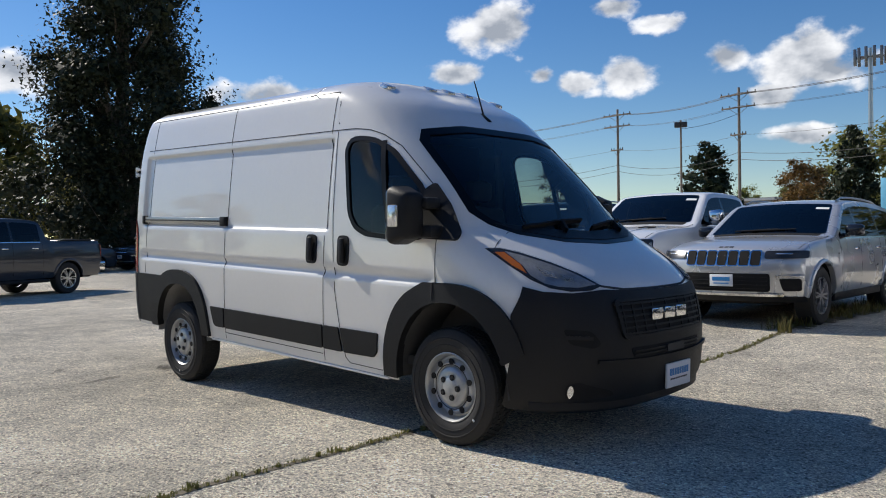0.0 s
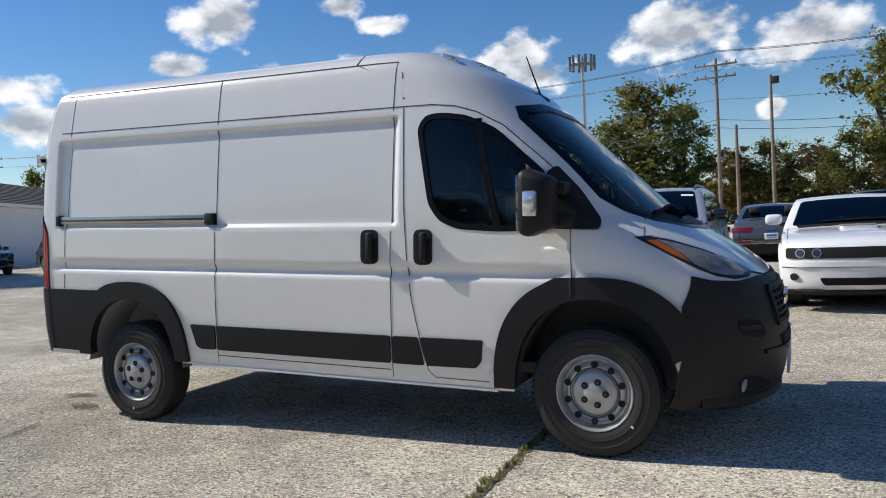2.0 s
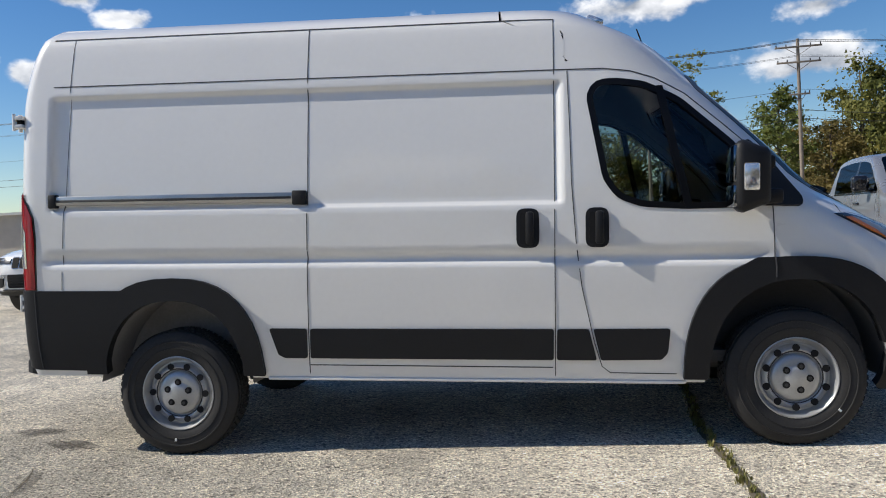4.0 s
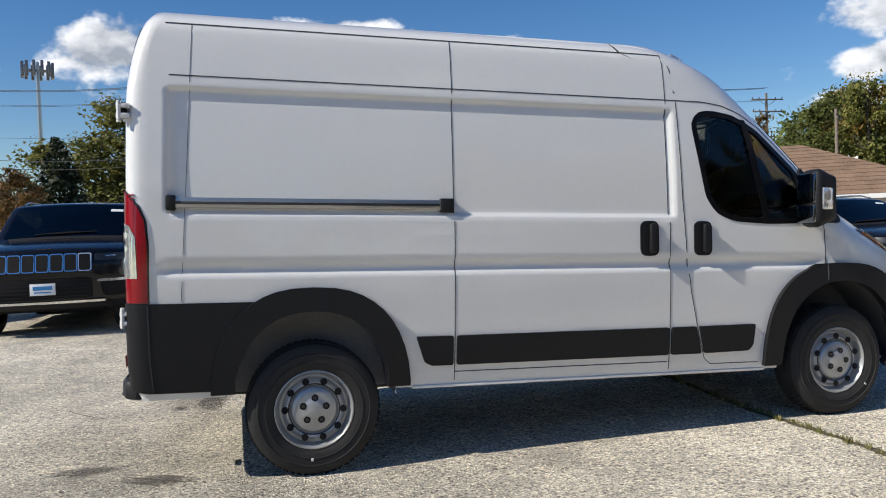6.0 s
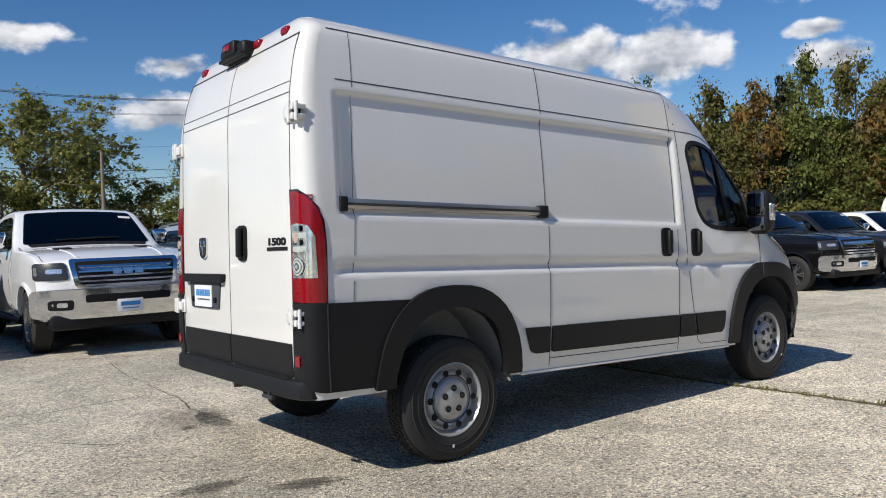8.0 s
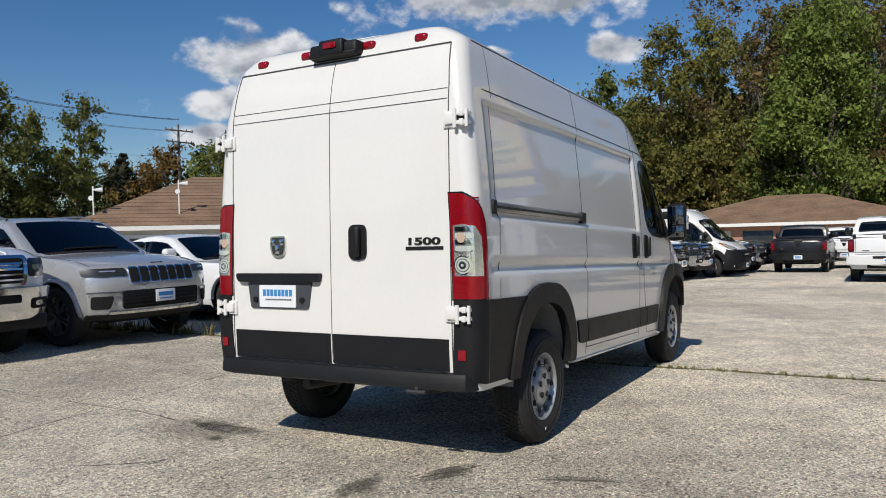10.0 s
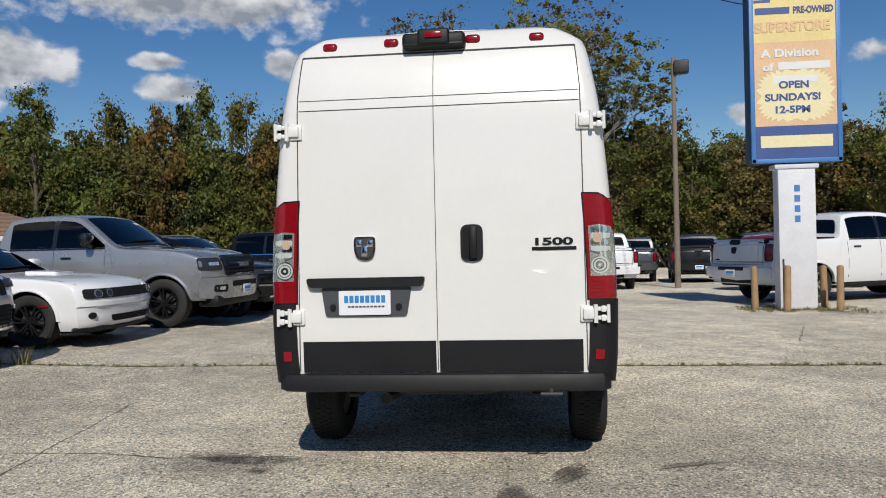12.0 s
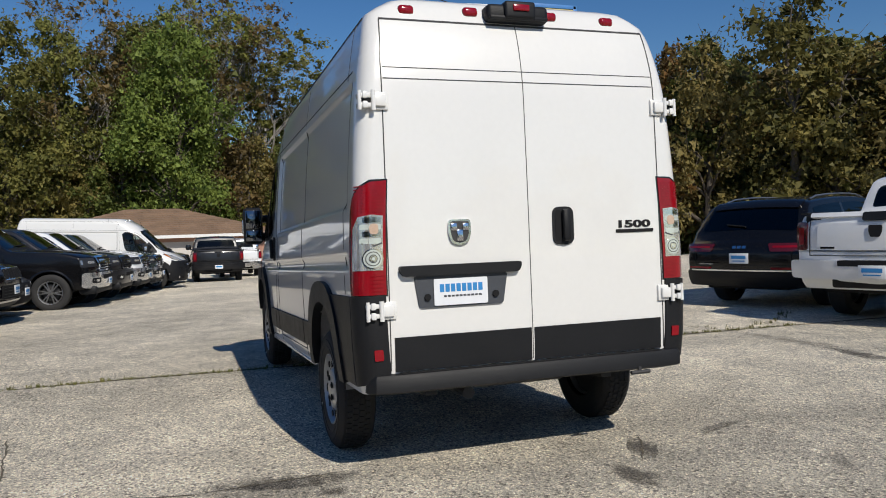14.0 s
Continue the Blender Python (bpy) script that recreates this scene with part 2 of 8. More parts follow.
def build_ground():
    bm = bmesh.new()
    def axis():
        a = [-1500, -600, -300, -160, -100, -75, -60]
        a += list(range(-50, 51, 2))
        return a + [60, 75, 100, 160, 300, 600, 1500]
    xs = axis()
    grid = [[bm.verts.new((x, y, lie(x, y))) for y in xs] for x in xs]
    for i in range(len(xs) - 1):
        for j in range(len(xs) - 1):
            bm.faces.new((grid[i][j], grid[i + 1][j], grid[i + 1][j + 1], grid[i][j + 1]))
    ob = finish(bm, "ground", asphalt(), smooth=60)
    tagged(ob, "worn pale grey concrete and asphalt car lot with stains", "ground", kind="structure")
    return ob


def asphalt():
    m = bpy.data.materials.new("worn_asphalt")
    m.use_nodes = True
    n, l = m.node_tree.nodes, m.node_tree.links
    b = n["Principled BSDF"]
    co = n.new("ShaderNodeTexCoord")
    def noise_node(scale, detail=5, rough=0.6):
        t = n.new("ShaderNodeTexNoise")
        t.inputs["Scale"].default_value, t.inputs["Detail"].default_value, t.inputs["Roughness"].default_value = scale, detail, rough
        l.new(co.outputs["Object"], t.inputs["Vector"])
        return t
    def ramp(src, stops):
        r = n.new("ShaderNodeValToRGB")
        while len(r.color_ramp.elements) < len(stops):
            r.color_ramp.elements.new(0.5)
        for e, (p, c) in zip(r.color_ramp.elements, stops):
            e.position, e.color = p, (*c, 1)
        l.new(src, r.inputs[0])
        return r
    big = noise_node(0.35, 6)
    mid = noise_node(2.3, 6)
    vo = n.new("ShaderNodeTexVoronoi"); vo.inputs["Scale"].default_value = 70
    l.new(co.outputs["Object"], vo.inputs["Vector"])
    v2 = n.new("ShaderNodeTexVoronoi"); v2.inputs["Scale"].default_value = 46
    l.new(co.outputs["Object"], v2.inputs["Vector"])
    grit = noise_node(75, 6, 0.9)
    wide = noise_node(0.09, 3)
    base = ramp(big.outputs["Fac"], [(0.30, (0.54, 0.505, 0.432)), (0.5, (0.70, 0.655, 0.567)), (0.68, (0.79, 0.742, 0.652))])
    def times(a_out, b_out, f):
        q = n.new("ShaderNodeMix"); q.data_type, q.blend_type = "RGBA", "MULTIPLY"; q.inputs["Factor"].default_value = f
        l.new(a_out, q.inputs["A"]); l.new(b_out, q.inputs["B"])
        return q.outputs["Result"]
    c = times(base.outputs[0], ramp(mid.outputs["Fac"], [(0.3, (0.62, 0.62, 0.62)), (0.65, (1.25, 1.24, 1.22))]).outputs[0], 0.6)
    c = times(c, ramp(wide.outputs["Fac"], [(0.35, (0.8, 0.8, 0.8)), (0.62, (1.15, 1.14, 1.12))]).outputs[0], 0.8)
    c = times(c, ramp(grit.outputs["Fac"], [(0.37, (0.12, 0.117, 0.112)), (0.5, (0.95, 0.95, 0.95)), (0.63, (1.9, 1.87, 1.8))]).outputs[0], 0.9)
    sep = n.new("ShaderNodeSeparateColor"); l.new(vo.outputs["Color"], sep.inputs[0])
    c = times(c, ramp(sep.outputs[0], [(0.0, (0.12, 0.118, 0.11)), (0.22, (0.85, 0.84, 0.82)), (0.75, (1.08, 1.06, 1.02)), (1.0, (1.75, 1.7, 1.62))]).outputs[0], 0.8)
    s2 = n.new("ShaderNodeSeparateColor"); l.new(v2.outputs["Color"], s2.inputs[0])
    c = times(c, ramp(s2.outputs[0], [(0.0, (0.55, 0.54, 0.52)), (0.3, (1.0, 1.0, 1.0)), (0.8, (1.02, 1.02, 1.02)), (1.0, (1.3, 1.28, 1.25))]).outputs[0], 0.55)
    l.new(c, b.inputs["Base Color"])
    b.inputs["Roughness"].default_value = 0.95
    b.inputs["Diffuse Roughness"].default_value = 0.33
    b.inputs["Specular IOR Level"].default_value = 0.1
    ad = n.new("ShaderNodeMath"); ad.operation = "ADD"
    l.new(vo.outputs["Distance"], ad.inputs[0]); l.new(grit.outputs["Fac"], ad.inputs[1])
    bp = n.new("ShaderNodeBump"); bp.inputs["Strength"].default_value, bp.inputs["Distance"].default_value = 1.0, 0.014
    l.new(ad.outputs[0], bp.inputs["Height"]); l.new(bp.outputs[0], b.inputs["Normal"])
    return m


ground = build_ground()


# ---- the cargo van ----
RAKE = 0.0367
XF = [(0.28, 0.86), (0.36, 0.925), (0.50, 0.955), (0.66, 0.955), (0.80, 0.935), (0.95, 0.89), (1.03, 0.84), (1.12, 0.73), (1.22, 0.57),
      (1.30, 0.43), (1.36, 0.32), (1.44, 0.22), (1.60, 0.045), (1.80, -0.17), (2.00, -0.385), (2.15, -0.55), (2.25, -0.68), (2.34, -0.86)]
WS = [(0.28, 0.93), (0.34, 0.965), (0.50, 0.985), (0.80, 0.995), (1.0, 0.995), (1.3, 0.985), (1.6, 0.965), (1.9, 0.935), (2.05, 0.915), (2.2, 0.89), (2.30, 0.87), (2.34, 0.855)]
XR = [(0.30, -4.38), (0.60, -4.405), (1.9, -4.42), (2.1, -4.40), (2.25, -4.365), (2.34, -4.33)]
REAR_R = 0.085


def xf(z): return smooth_table(XF, z)
def wside(z): return smooth_table(WS, z)
def xr(z): return smooth_table(XR, z)
def xs_(z): return xf(z) - 0.80 if z < 1.2 else xf(z) - (0.80 - 0.10 * sstep(1.2, 1.9, z))
def pw(z): return 2.7 + 0.5 * sstep(1.2, 1.7, z)


def relief(x, z):
    """How far the side panel lies inside the plain body side."""
    d = 0.0
    if x < -0.1:
        fx = sstep(-0.05, -0.3, x)
        if -4.26 < x:
            g = sstep(1.066, 1.03, z) * sstep(0.975, 1.012, z)
            d += 0.021 * g * sstep(-4.26, -4.2, x) * fx
            e = sstep(1.305, 1.33, z) * sstep(1.99, 1.965, z)
            d += 0.024 * e * (sstep(-4.215, -4.185, x) * sstep(-1.215, -1.25, x))
    return d


def side_y(x, z):
    """Half width of the body at x and height z."""
    w, s, f, r = wside(z), xs_(z), xf(z), xr(z)
    if x < r + REAR_R:
        q = min(1.0, (r + REAR_R - x) / REAR_R)
        return w - REAR_R + REAR_R * math.sqrt(max(0.0, 1 - q * q))
    if x > s:
        q = min(1.0, (x - s) / (f - s))
        return w * (1 - q ** pw(z)) ** (1 / pw(z))
    return w - relief(x, z)


def front_x(y, z):
    """How far forward the nose or windscreen reaches at y and height z."""
    q = min(1.0, abs(y) / wside(z))
    s = xs_(z)
    return s + (xf(z) - s) * (1 - q ** pw(z)) ** (1 / pw(z))


def nose(u, z):
    """A point on the nose: u from 0 at the flank to 1 at the middle."""
    w, s, f, p = wside(z), xs_(z), xf(z), pw(z)
    a = u * math.pi / 2
    return Vector((s + (f - s) * math.sin(a) ** (2 / p), -w * max(0.0, math.cos(a)) ** (2 / p), z))


def f_nose(u, z):
    """Right flank of the nose at u 0, its middle at 1, its left flank at 2."""
    v = nose(u if u <= 1 else 2 - u, z)
    return v if u <= 1 else Vector((v.x, -v.y, v.z))


def f_wrap(s, z):
    """Round the right rear corner: s below 0 forwards along the flank, above 0 round the corner and across the back."""
    w, r, q = wside(z), xr(z), REAR_R * math.pi / 2
    if s < 0:
        x = r + REAR_R - s
        return Vector((x, -side_y(x, z), z))
    if s < q:
        a = s / REAR_R
        return Vector((r + REAR_R - REAR_R * math.sin(a), -(w - REAR_R + REAR_R * math.cos(a)), z))
    return Vector((r, -(w - REAR_R) + (s - q), z))


def ribbon(name, pts, f, width, material, parent, off=0.002, left=False, step=0.05, label=""):
    """A thin strip that follows a line on a surface: panel gaps, gaskets."""
    line = []
    for (a, b), (c, d) in zip(pts, pts[1:]):
        n = max(1, int(math.hypot(c - a, d - b) / step))
        line += [(a + (c - a) * i / n, b + (d - b) * i / n) for i in range(n)]
    line.append(pts[-1])
    bm = bmesh.new()
    prev = None
    P = [f(u, v) for u, v in line]
    for i, (u, v) in enumerate(line):
        e = 0.004
        nrm = (f(u + e, v) - f(u - e, v)).cross(f(u, v + e) - f(u, v - e)).normalized()
        hub = Vector((min(-0.9, max(-3.6, P[i].x - 0.3)), 0, min(1.0, P[i].z - 0.1) if P[i].x > -0.9 else P[i].z))
        if nrm.dot(P[i] - hub) < 0:
            nrm = -nrm
        t = (P[min(i + 1, len(P) - 1)] - P[max(i - 1, 0)]).normalized()
        sd = t.cross(nrm).normalized() * width / 2
        ring = [bm.verts.new(rake(q)) for q in (P[i] - sd - nrm * 0.004, P[i] - sd + nrm * off, P[i] + sd + nrm * off, P[i] + sd - nrm * 0.004)]
        if prev:
            for k in range(3):
                bm.faces.new((prev[k], prev[k + 1], ring[k + 1], ring[k]))
        prev = ring
    bmesh.ops.recalc_face_normals(bm, faces=bm.faces)
    if left:
        for v in bm.verts:
            v.co.y = -v.co.y
        bmesh.ops.reverse_faces(bm, faces=bm.faces)
    return part(name, bm, material, parent, label)


def solid(name, parent, material, fill, left=False, label="", raked=True, smooth=35):
    """A part filled in by a function on a fresh bmesh, in the van's own frame."""
    bm = bmesh.new()
    fill(bm)
    for v in bm.verts:
        if left:
            v.co.y = -v.co.y
        if raked:
            v.co = rake(v.co)
    if left:
        bmesh.ops.reverse_faces(bm, faces=bm.faces)
    return part(name, bm, material, parent, label, smooth)


def rake(v):
    return Vector((v.x + RAKE * (v.z - 0.36), v.y, v.z - RAKE * v.x))


def f_side(x, z): return Vector((x, -side_y(x, z), z))
def f_front(y, z): return Vector((front_x(y, z), y, z))
def f_rear(y, z): return Vector((xr(z), y, z))


def patch(name, poly, f, material, parent, off=0.004, thick=0.012, du=0.12, dv=0.12, label="", left=False, smooth=40):
    """A sheet laid on a surface f(u, v): its outline is a polygon in u and v; it stands off the surface and has a rim."""
    bm = bmesh.new()
    vs = [bm.verts.new((u, v, 0)) for u, v in poly]
    bm.faces.new(vs)
    us, ws = [p[0] for p in poly], [p[1] for p in poly]
    for lo, hi, d, no in ((min(us), max(us), du, (1, 0, 0)), (min(ws), max(ws), dv, (0, 1, 0))):
        k = int((hi - lo) / d)
        for i in range(1, k + 1):
            c = lo + (hi - lo) * i / (k + 1)
            bmesh.ops.bisect_plane(bm, geom=bm.verts[:] + bm.edges[:] + bm.faces[:], plane_co=(c, 0, 0) if no[0] else (0, c, 0), plane_no=no)
    outer = {}
    eps = 0.004
    place = {}
    for v in bm.verts:
        u, w = v.co.x, v.co.y
        p = f(u, w)
        a, b = f(u + eps, w) - f(u - eps, w), f(u, w + eps) - f(u, w - eps)
        nrm = a.cross(b)
        nrm = nrm.normalized() if nrm.length > 1e-9 else Vector((0, -1, 0))
        hub = Vector((min(-0.9, max(-3.6, p.x - 0.3)), 0, min(1.0, p.z - 0.1) if p.x > -0.9 else p.z))
        if nrm.dot(p - hub) < 0:
            nrm = -nrm
        place[v] = (p, nrm)
    ring = [e for e in bm.edges if e.is_boundary]
    low = {}
    for v, (p, nrm) in place.items():
        v.co = rake(p + nrm * off)
    for e in ring:
        for v in e.verts:
            if v not in low:
                p, nrm = place[v]
                low[v] = bm.verts.new(rake(p + nrm * (off - thick)))
    for e in ring:
        a, b = e.verts
        bm.faces.new((a, b, low[b], low[a]))
    bmesh.ops.recalc_face_normals(bm, faces=bm.faces)
    bm.normal_update()
    lean = 0.0
    for f in bm.faces:
        vs = [v for v in f.verts if v in place]
        if len(vs) == len(f.verts):
            lean += f.normal.dot(place[vs[0]][1]) * f.calc_area()
    if lean < 0:
        bmesh.ops.reverse_faces(bm, faces=bm.faces)
    if left:
        for v in bm.verts:
            v.co.y = -v.co.y
        bmesh.ops.reverse_faces(bm, faces=bm.faces)
    return part(name, bm, material, parent, label, smooth)


def body_shell(van):
    zs = sorted(set([0.335, 0.36, 0.4, 0.46, 0.54, 0.62, 0.70, 0.78, 0.86, 0.92, 0.96, 0.975, 0.99, 1.005, 1.02, 1.03, 1.045, 1.066, 1.1, 1.16, 1.22,
                     1.27, 1.3, 1.312, 1.325, 1.335, 1.36, 1.42, 1.5, 1.58, 1.66, 1.74, 1.82, 1.9, 1.95, 1.962, 1.972, 1.985, 1.995, 2.02, 2.05, 2.09, 2.14, 2.19, 2.24, 2.29, 2.34]))
    fx = [-4.30, -4.27, -4.24, -4.215, -4.2, -4.185, -4.15]
    x = -4.08
    while x < -1.34:
        fx.append(round(x, 3)); x += 0.07
    fx += [-1.3, -1.275, -1.25, -1.235, -1.215, -1.2]
    rows = []
    def ring(z):
        pts = []
        w, r = wside(z), xr(z)
        for k in range(5):
            pts.append((r, -(w - REAR_R) * k / 4.0))
        for k in range(1, 6):
            a = k / 5 * math.pi / 2
            pts.append((r + REAR_R - REAR_R * math.cos(a), -(w - REAR_R + REAR_R * math.sin(a))))
        for q in fx:
            q = max(q, r + REAR_R + 0.002 * (1 + fx.index(q)))
            pts.append((q, -side_y(q, z)))
        s = xs_(z)
        for k in range(1, 15):
            q = -1.2 + (s + 1.2) * k / 14
            pts.append((q, -side_y(q, z)))
        for k in range(1, 19):
            v = nose(k / 18, z)
            pts.append((v.x, v.y))
        return pts
    grid = [[Vector((a, b, z)) for a, b in ring(z)] for z in zs]
    top = grid[-1]
    for q in (0.06, 0.14, 0.26, 0.42, 0.62, 0.82, 1.0):
        h = 2.34 + 0.082 * math.sin(min(1, q / 0.22) * math.pi / 2) + 0.045 * (1 - (1 - q) ** 2)
        row = []
        for v in top:
            back = sstep(-1.6, -4.2, v.x)
            x = v.x
            if x > -1.6:
                x = x - (x + 1.6) * 0.75 * min(1, q * 1.25) ** 0.8
            if x < -4.0:
                x = x + 0.16 * min(1, q * 2.2) * (-4.0 - v.x) / 0.42
            row.append(Vector((x, v.y * (1 - q), h)))
        grid.append(row)
    bm = bmesh.new()
    R = [[bm.verts.new(v) for v in row] for row in grid]
    L = [[bm.verts.new((a.co.x, -a.co.y, a.co.z)) for a in row] for row in R]
    for G, flip in ((R, False), (L, True)):
        for i in range(len(G) - 1):
            for j in range(len(G[0]) - 1):
                f = (G[i][j], G[i][j + 1], G[i + 1][j + 1], G[i + 1][j])
                if len({v.co.to_tuple(6) for v in f}) < 3:
                    continue
                bm.faces.new(f if not flip else f[::-1])
    bmesh.ops.remove_doubles(bm, verts=bm.verts, dist=0.0004)
    for sd in (-1, 1):
        for cx, cz in ((0.0, 0.36), (-3.455, 0.25)):
            ell = [(cx + 0.47 * math.cos(t * math.pi / 14), cz + 0.56 * math.sin(t * math.pi / 14)) for t in range(15)]
            cut_hole(bm, [(cx + 0.47, 0.2)] + ell + [(cx - 0.47, 0.2)], "xz", lambda c: c.y * sd > 0.6)
        cut_hole(bm, WINDOW, "xz", lambda c: c.y * sd > 0.6)
    cut_hole(bm, SCREEN, "yz", lambda c: c.x > -1.1)
    for v in bm.verts:
        v.co = rake(v.co)
    bmesh.ops.recalc_face_normals(bm, faces=bm.faces)
    return part("body", bm, M["van_white"], van, "white painted steel body shell", smooth=50)


def cut_hole(bm, poly, plane, where):
    """Cuts a convex opening, given in x and z or y and z, out of the shell."""
    def flat(c):
        return (c.x, c.z) if plane == "xz" else (c.y, c.z)
    tag = bm.faces.layers.int.new("near")
    us, vs = [p[0] for p in poly], [p[1] for p in poly]
    near = [f for f in bm.faces if where(f.calc_center_median()) and any(min(us) - 0.02 < flat(v.co)[0] < max(us) + 0.02 and min(vs) - 0.02 < flat(v.co)[1] < max(vs) + 0.02 for v in f.verts)]
    mid = (sum(us) / len(us), sum(vs) / len(vs))
    planes = []
    for (a, b), (c, d) in zip(poly, poly[1:] + poly[:1]):
        n = Vector((d - b, a - c)).normalized()
        if n.dot(Vector((a - mid[0], b - mid[1]))) < 0:
            n = -n
        planes.append(((a, b), n))
    for f in near:
        f[tag] = 1
    for (a, b), n in planes:
        fs = [f for f in bm.faces if f[tag]]
        es = list({e for f in fs for e in f.edges})
        ws = list({v for f in fs for v in f.verts})
        if plane == "xz":
            co, no = (a, 0, b), (n.x, 0, n.y)
        else:
            co, no = (0, a, b), (0, n.x, n.y)
        bmesh.ops.bisect_plane(bm, geom=fs + es + ws, plane_co=co, plane_no=no, dist=1e-5)
    dead = []
    for f in bm.faces:
        if f[tag]:
            c = flat(f.calc_center_median())
            if all((Vector(c) - Vector(p)).dot(n) < 1e-6 for p, n in planes):
                dead.append(f)
    bmesh.ops.delete(bm, geom=dead, context="FACES")
    bm.faces.layers.int.remove(bm.faces.layers.int["near"])


# openings, in x and z (side window) and y and z (windscreen)
WINDOW = [(-1.075, 1.90), (-1.03, 1.965), (-0.93, 1.972), (-0.78, 1.95), (-0.60, 1.865), (-0.30, 1.60), (-0.24, 1.29), (-0.56, 1.285), (-0.80, 1.30), (-0.92, 1.345), (-0.99, 1.44)]
WINDOW = round_poly(WINDOW, 0.035, 2)
SCREEN = [(-0.80, 1.46), (-0.755, 1.39), (-0.66, 1.335), (-0.40, 1.29), (0, 1.275), (0.40, 1.29), (0.66, 1.335), (0.755, 1.39), (0.80, 1.46), (0.77, 1.93), (0.715, 2.005), (0.38, 2.05), (-0.38, 2.05), (-0.715, 2.005), (-0.77, 1.93)]


def arch_poly(cx, cz, a, b, a2, b2, p, p2, z0, n=22, t0=0.0, t1=math.pi):
    """An arch-shaped strip between two superellipses, down to the height z0."""
    out, inn = [], []
    for k in range(n + 1):
        t = t0 + (t1 - t0) * k / n
        for A, B, P, lst in ((a, b, p, out), (a2, b2, p2, inn)):
            c, s = math.cos(t), math.sin(t)
            lst.append((cx + A * math.copysign(abs(c) ** (2 / P), c), cz + B * abs(s) ** (2 / P)))
    return out, inn


def van_wheel(van, x, side, turn=0.0):
    """A steel wheel with a tyre; side: -1 right, 1 left."""
    y = side * 0.985
    s = side
    hub = tagged(new("wheel"))
    hub.parent = van
    hub.matrix_basis = pose(x, y, 0.366, 0, turn, 0)
    bm = bmesh.new()
    R = 0.366
    prof = [(-0.215, 0.215), (-0.222, 0.24), (-0.226, 0.29), (-0.218, 0.335), (-0.195, 0.358), (-0.16, R - 0.001), (-0.062, R - 0.001), (-0.027, 0.358), (-0.006, 0.335), (0.0, 0.30), (-0.002, 0.26), (-0.012, 0.225), (-0.02, 0.212)]
    revolve(bm, [(a * s, r) for a, r in prof], 56)
    bmesh.ops.recalc_face_normals(bm, faces=bm.faces)
    part("tyre", bm, M["rubber"], hub)
    bm = bmesh.new()
    for k in range(60):
        for row in range(4):
            a = 2 * math.pi * (k + 0.5 * (row % 2)) / 60
            m = Matrix.Rotation(a, 4, "Y") @ Matrix.Translation((0, -s * (0.055 + 0.036 * row), R + 0.0015))
            box(bm, (-0.013, -0.0145, -0.003), (0.013, 0.0145, 0.003), 0, m)
    part("tread", bm, M["rubber"], hub)
    bm = bmesh.new()
    rim = [(-0.19, 0.205), (-0.10, 0.20), (-0.03, 0.212), (-0.012, 0.218), (-0.010, 0.212), (-0.022, 0.204), (-0.045, 0.197), (-0.062, 0.188), (-0.06, 0.175), (-0.038, 0.163), (-0.03, 0.15), (-0.036, 0.137), (-0.045, 0.128)]
    revolve(bm, [(a * s, r) for a, r in rim], 48)
    cap = [(-0.045, 0.13), (-0.03, 0.124), (-0.022, 0.115), (-0.016, 0.09), (-0.018, 0.07), (-0.010, 0.055), (-0.004, 0.035), (-0.003, 0.0001)]
    revolve(bm, [(a * s, r) for a, r in cap], 40)
    bmesh.ops.recalc_face_normals(bm, faces=bm.faces)
    part("rim", bm, M["steel_wheel"], hub, "silver painted steel rim")
    for k in range(10):
        bm = bmesh.new()
        a = 2 * math.pi * k / 10
        c = Vector((0.160 * math.cos(a), -0.028 * s, 0.160 * math.sin(a)))
        tube(bm, c, c + Vector((0, -0.006 * -s, 0)), 0.0195, n=14)
        part("rim_hole", bm, M["seam"], hub)
    for k in range(5):
        a = 2 * math.pi * k / 5 + 0.3
        c = Vector((0.066 * math.cos(a), -0.012 * s, 0.066 * math.sin(a)))
        bm = bmesh.new()
        tube(bm, c, c + Vector((0, 0.006 * s, 0)), 0.0195, 0.0185, n=14)
        part("lug_recess", bm, M["seam"], hub)
        bm = bmesh.new()
        tube(bm, c, c + Vector((0, 0.010 * s, 0)), 0.0105, 0.0095, n=6)
        part("lug_nut", bm, M["dark_metal"], hub)
    for r0, mt in ((0.200, "dark_metal"), (0.140, "dark_metal")):
        bm = bmesh.new()
        revolve(bm, [((-0.0485 if r0 > 0.15 else -0.0335) * s, r0 - 0.004), ((-0.0455 if r0 > 0.15 else -0.0320) * s, r0), ((-0.0485 if r0 > 0.15 else -0.0335) * s, r0 + 0.004)], 40)
        part("rim_groove", bm, M[mt], hub)
    bm = bmesh.new()
    revolve(bm, [(-0.004 * s, 0.300), (0.0035 * s, 0.303), (0.0035 * s, 0.309), (-0.004 * s, 0.312)], 48)
    revolve(bm, [(-0.006 * s, 0.262), (0.0015 * s, 0.264), (0.0015 * s, 0.268), (-0.004 * s, 0.270)], 48)
    bmesh.ops.recalc_face_normals(bm, faces=bm.faces)
    part("sidewall_rib", bm, M["rubber"], hub)
    a = 0.35
    bm = bmesh.new()
    box(bm, (0.262, min(0.0, 0.004 * s), -0.006), (0.280, max(0.0, 0.004 * s), 0.006), 0.001, Matrix.Rotation(a, 4, "Y"))
    part("tyre_mark", bm, M["sticker"], hub, "white paint dab on the tyre")
    bm = bmesh.new()
    revolve(bm, [(-0.15 * s, 0.20), (-0.15 * s, 0.02)], 24)
    part("brake_disc", bm, M["dark_metal"], hub)
    return hub


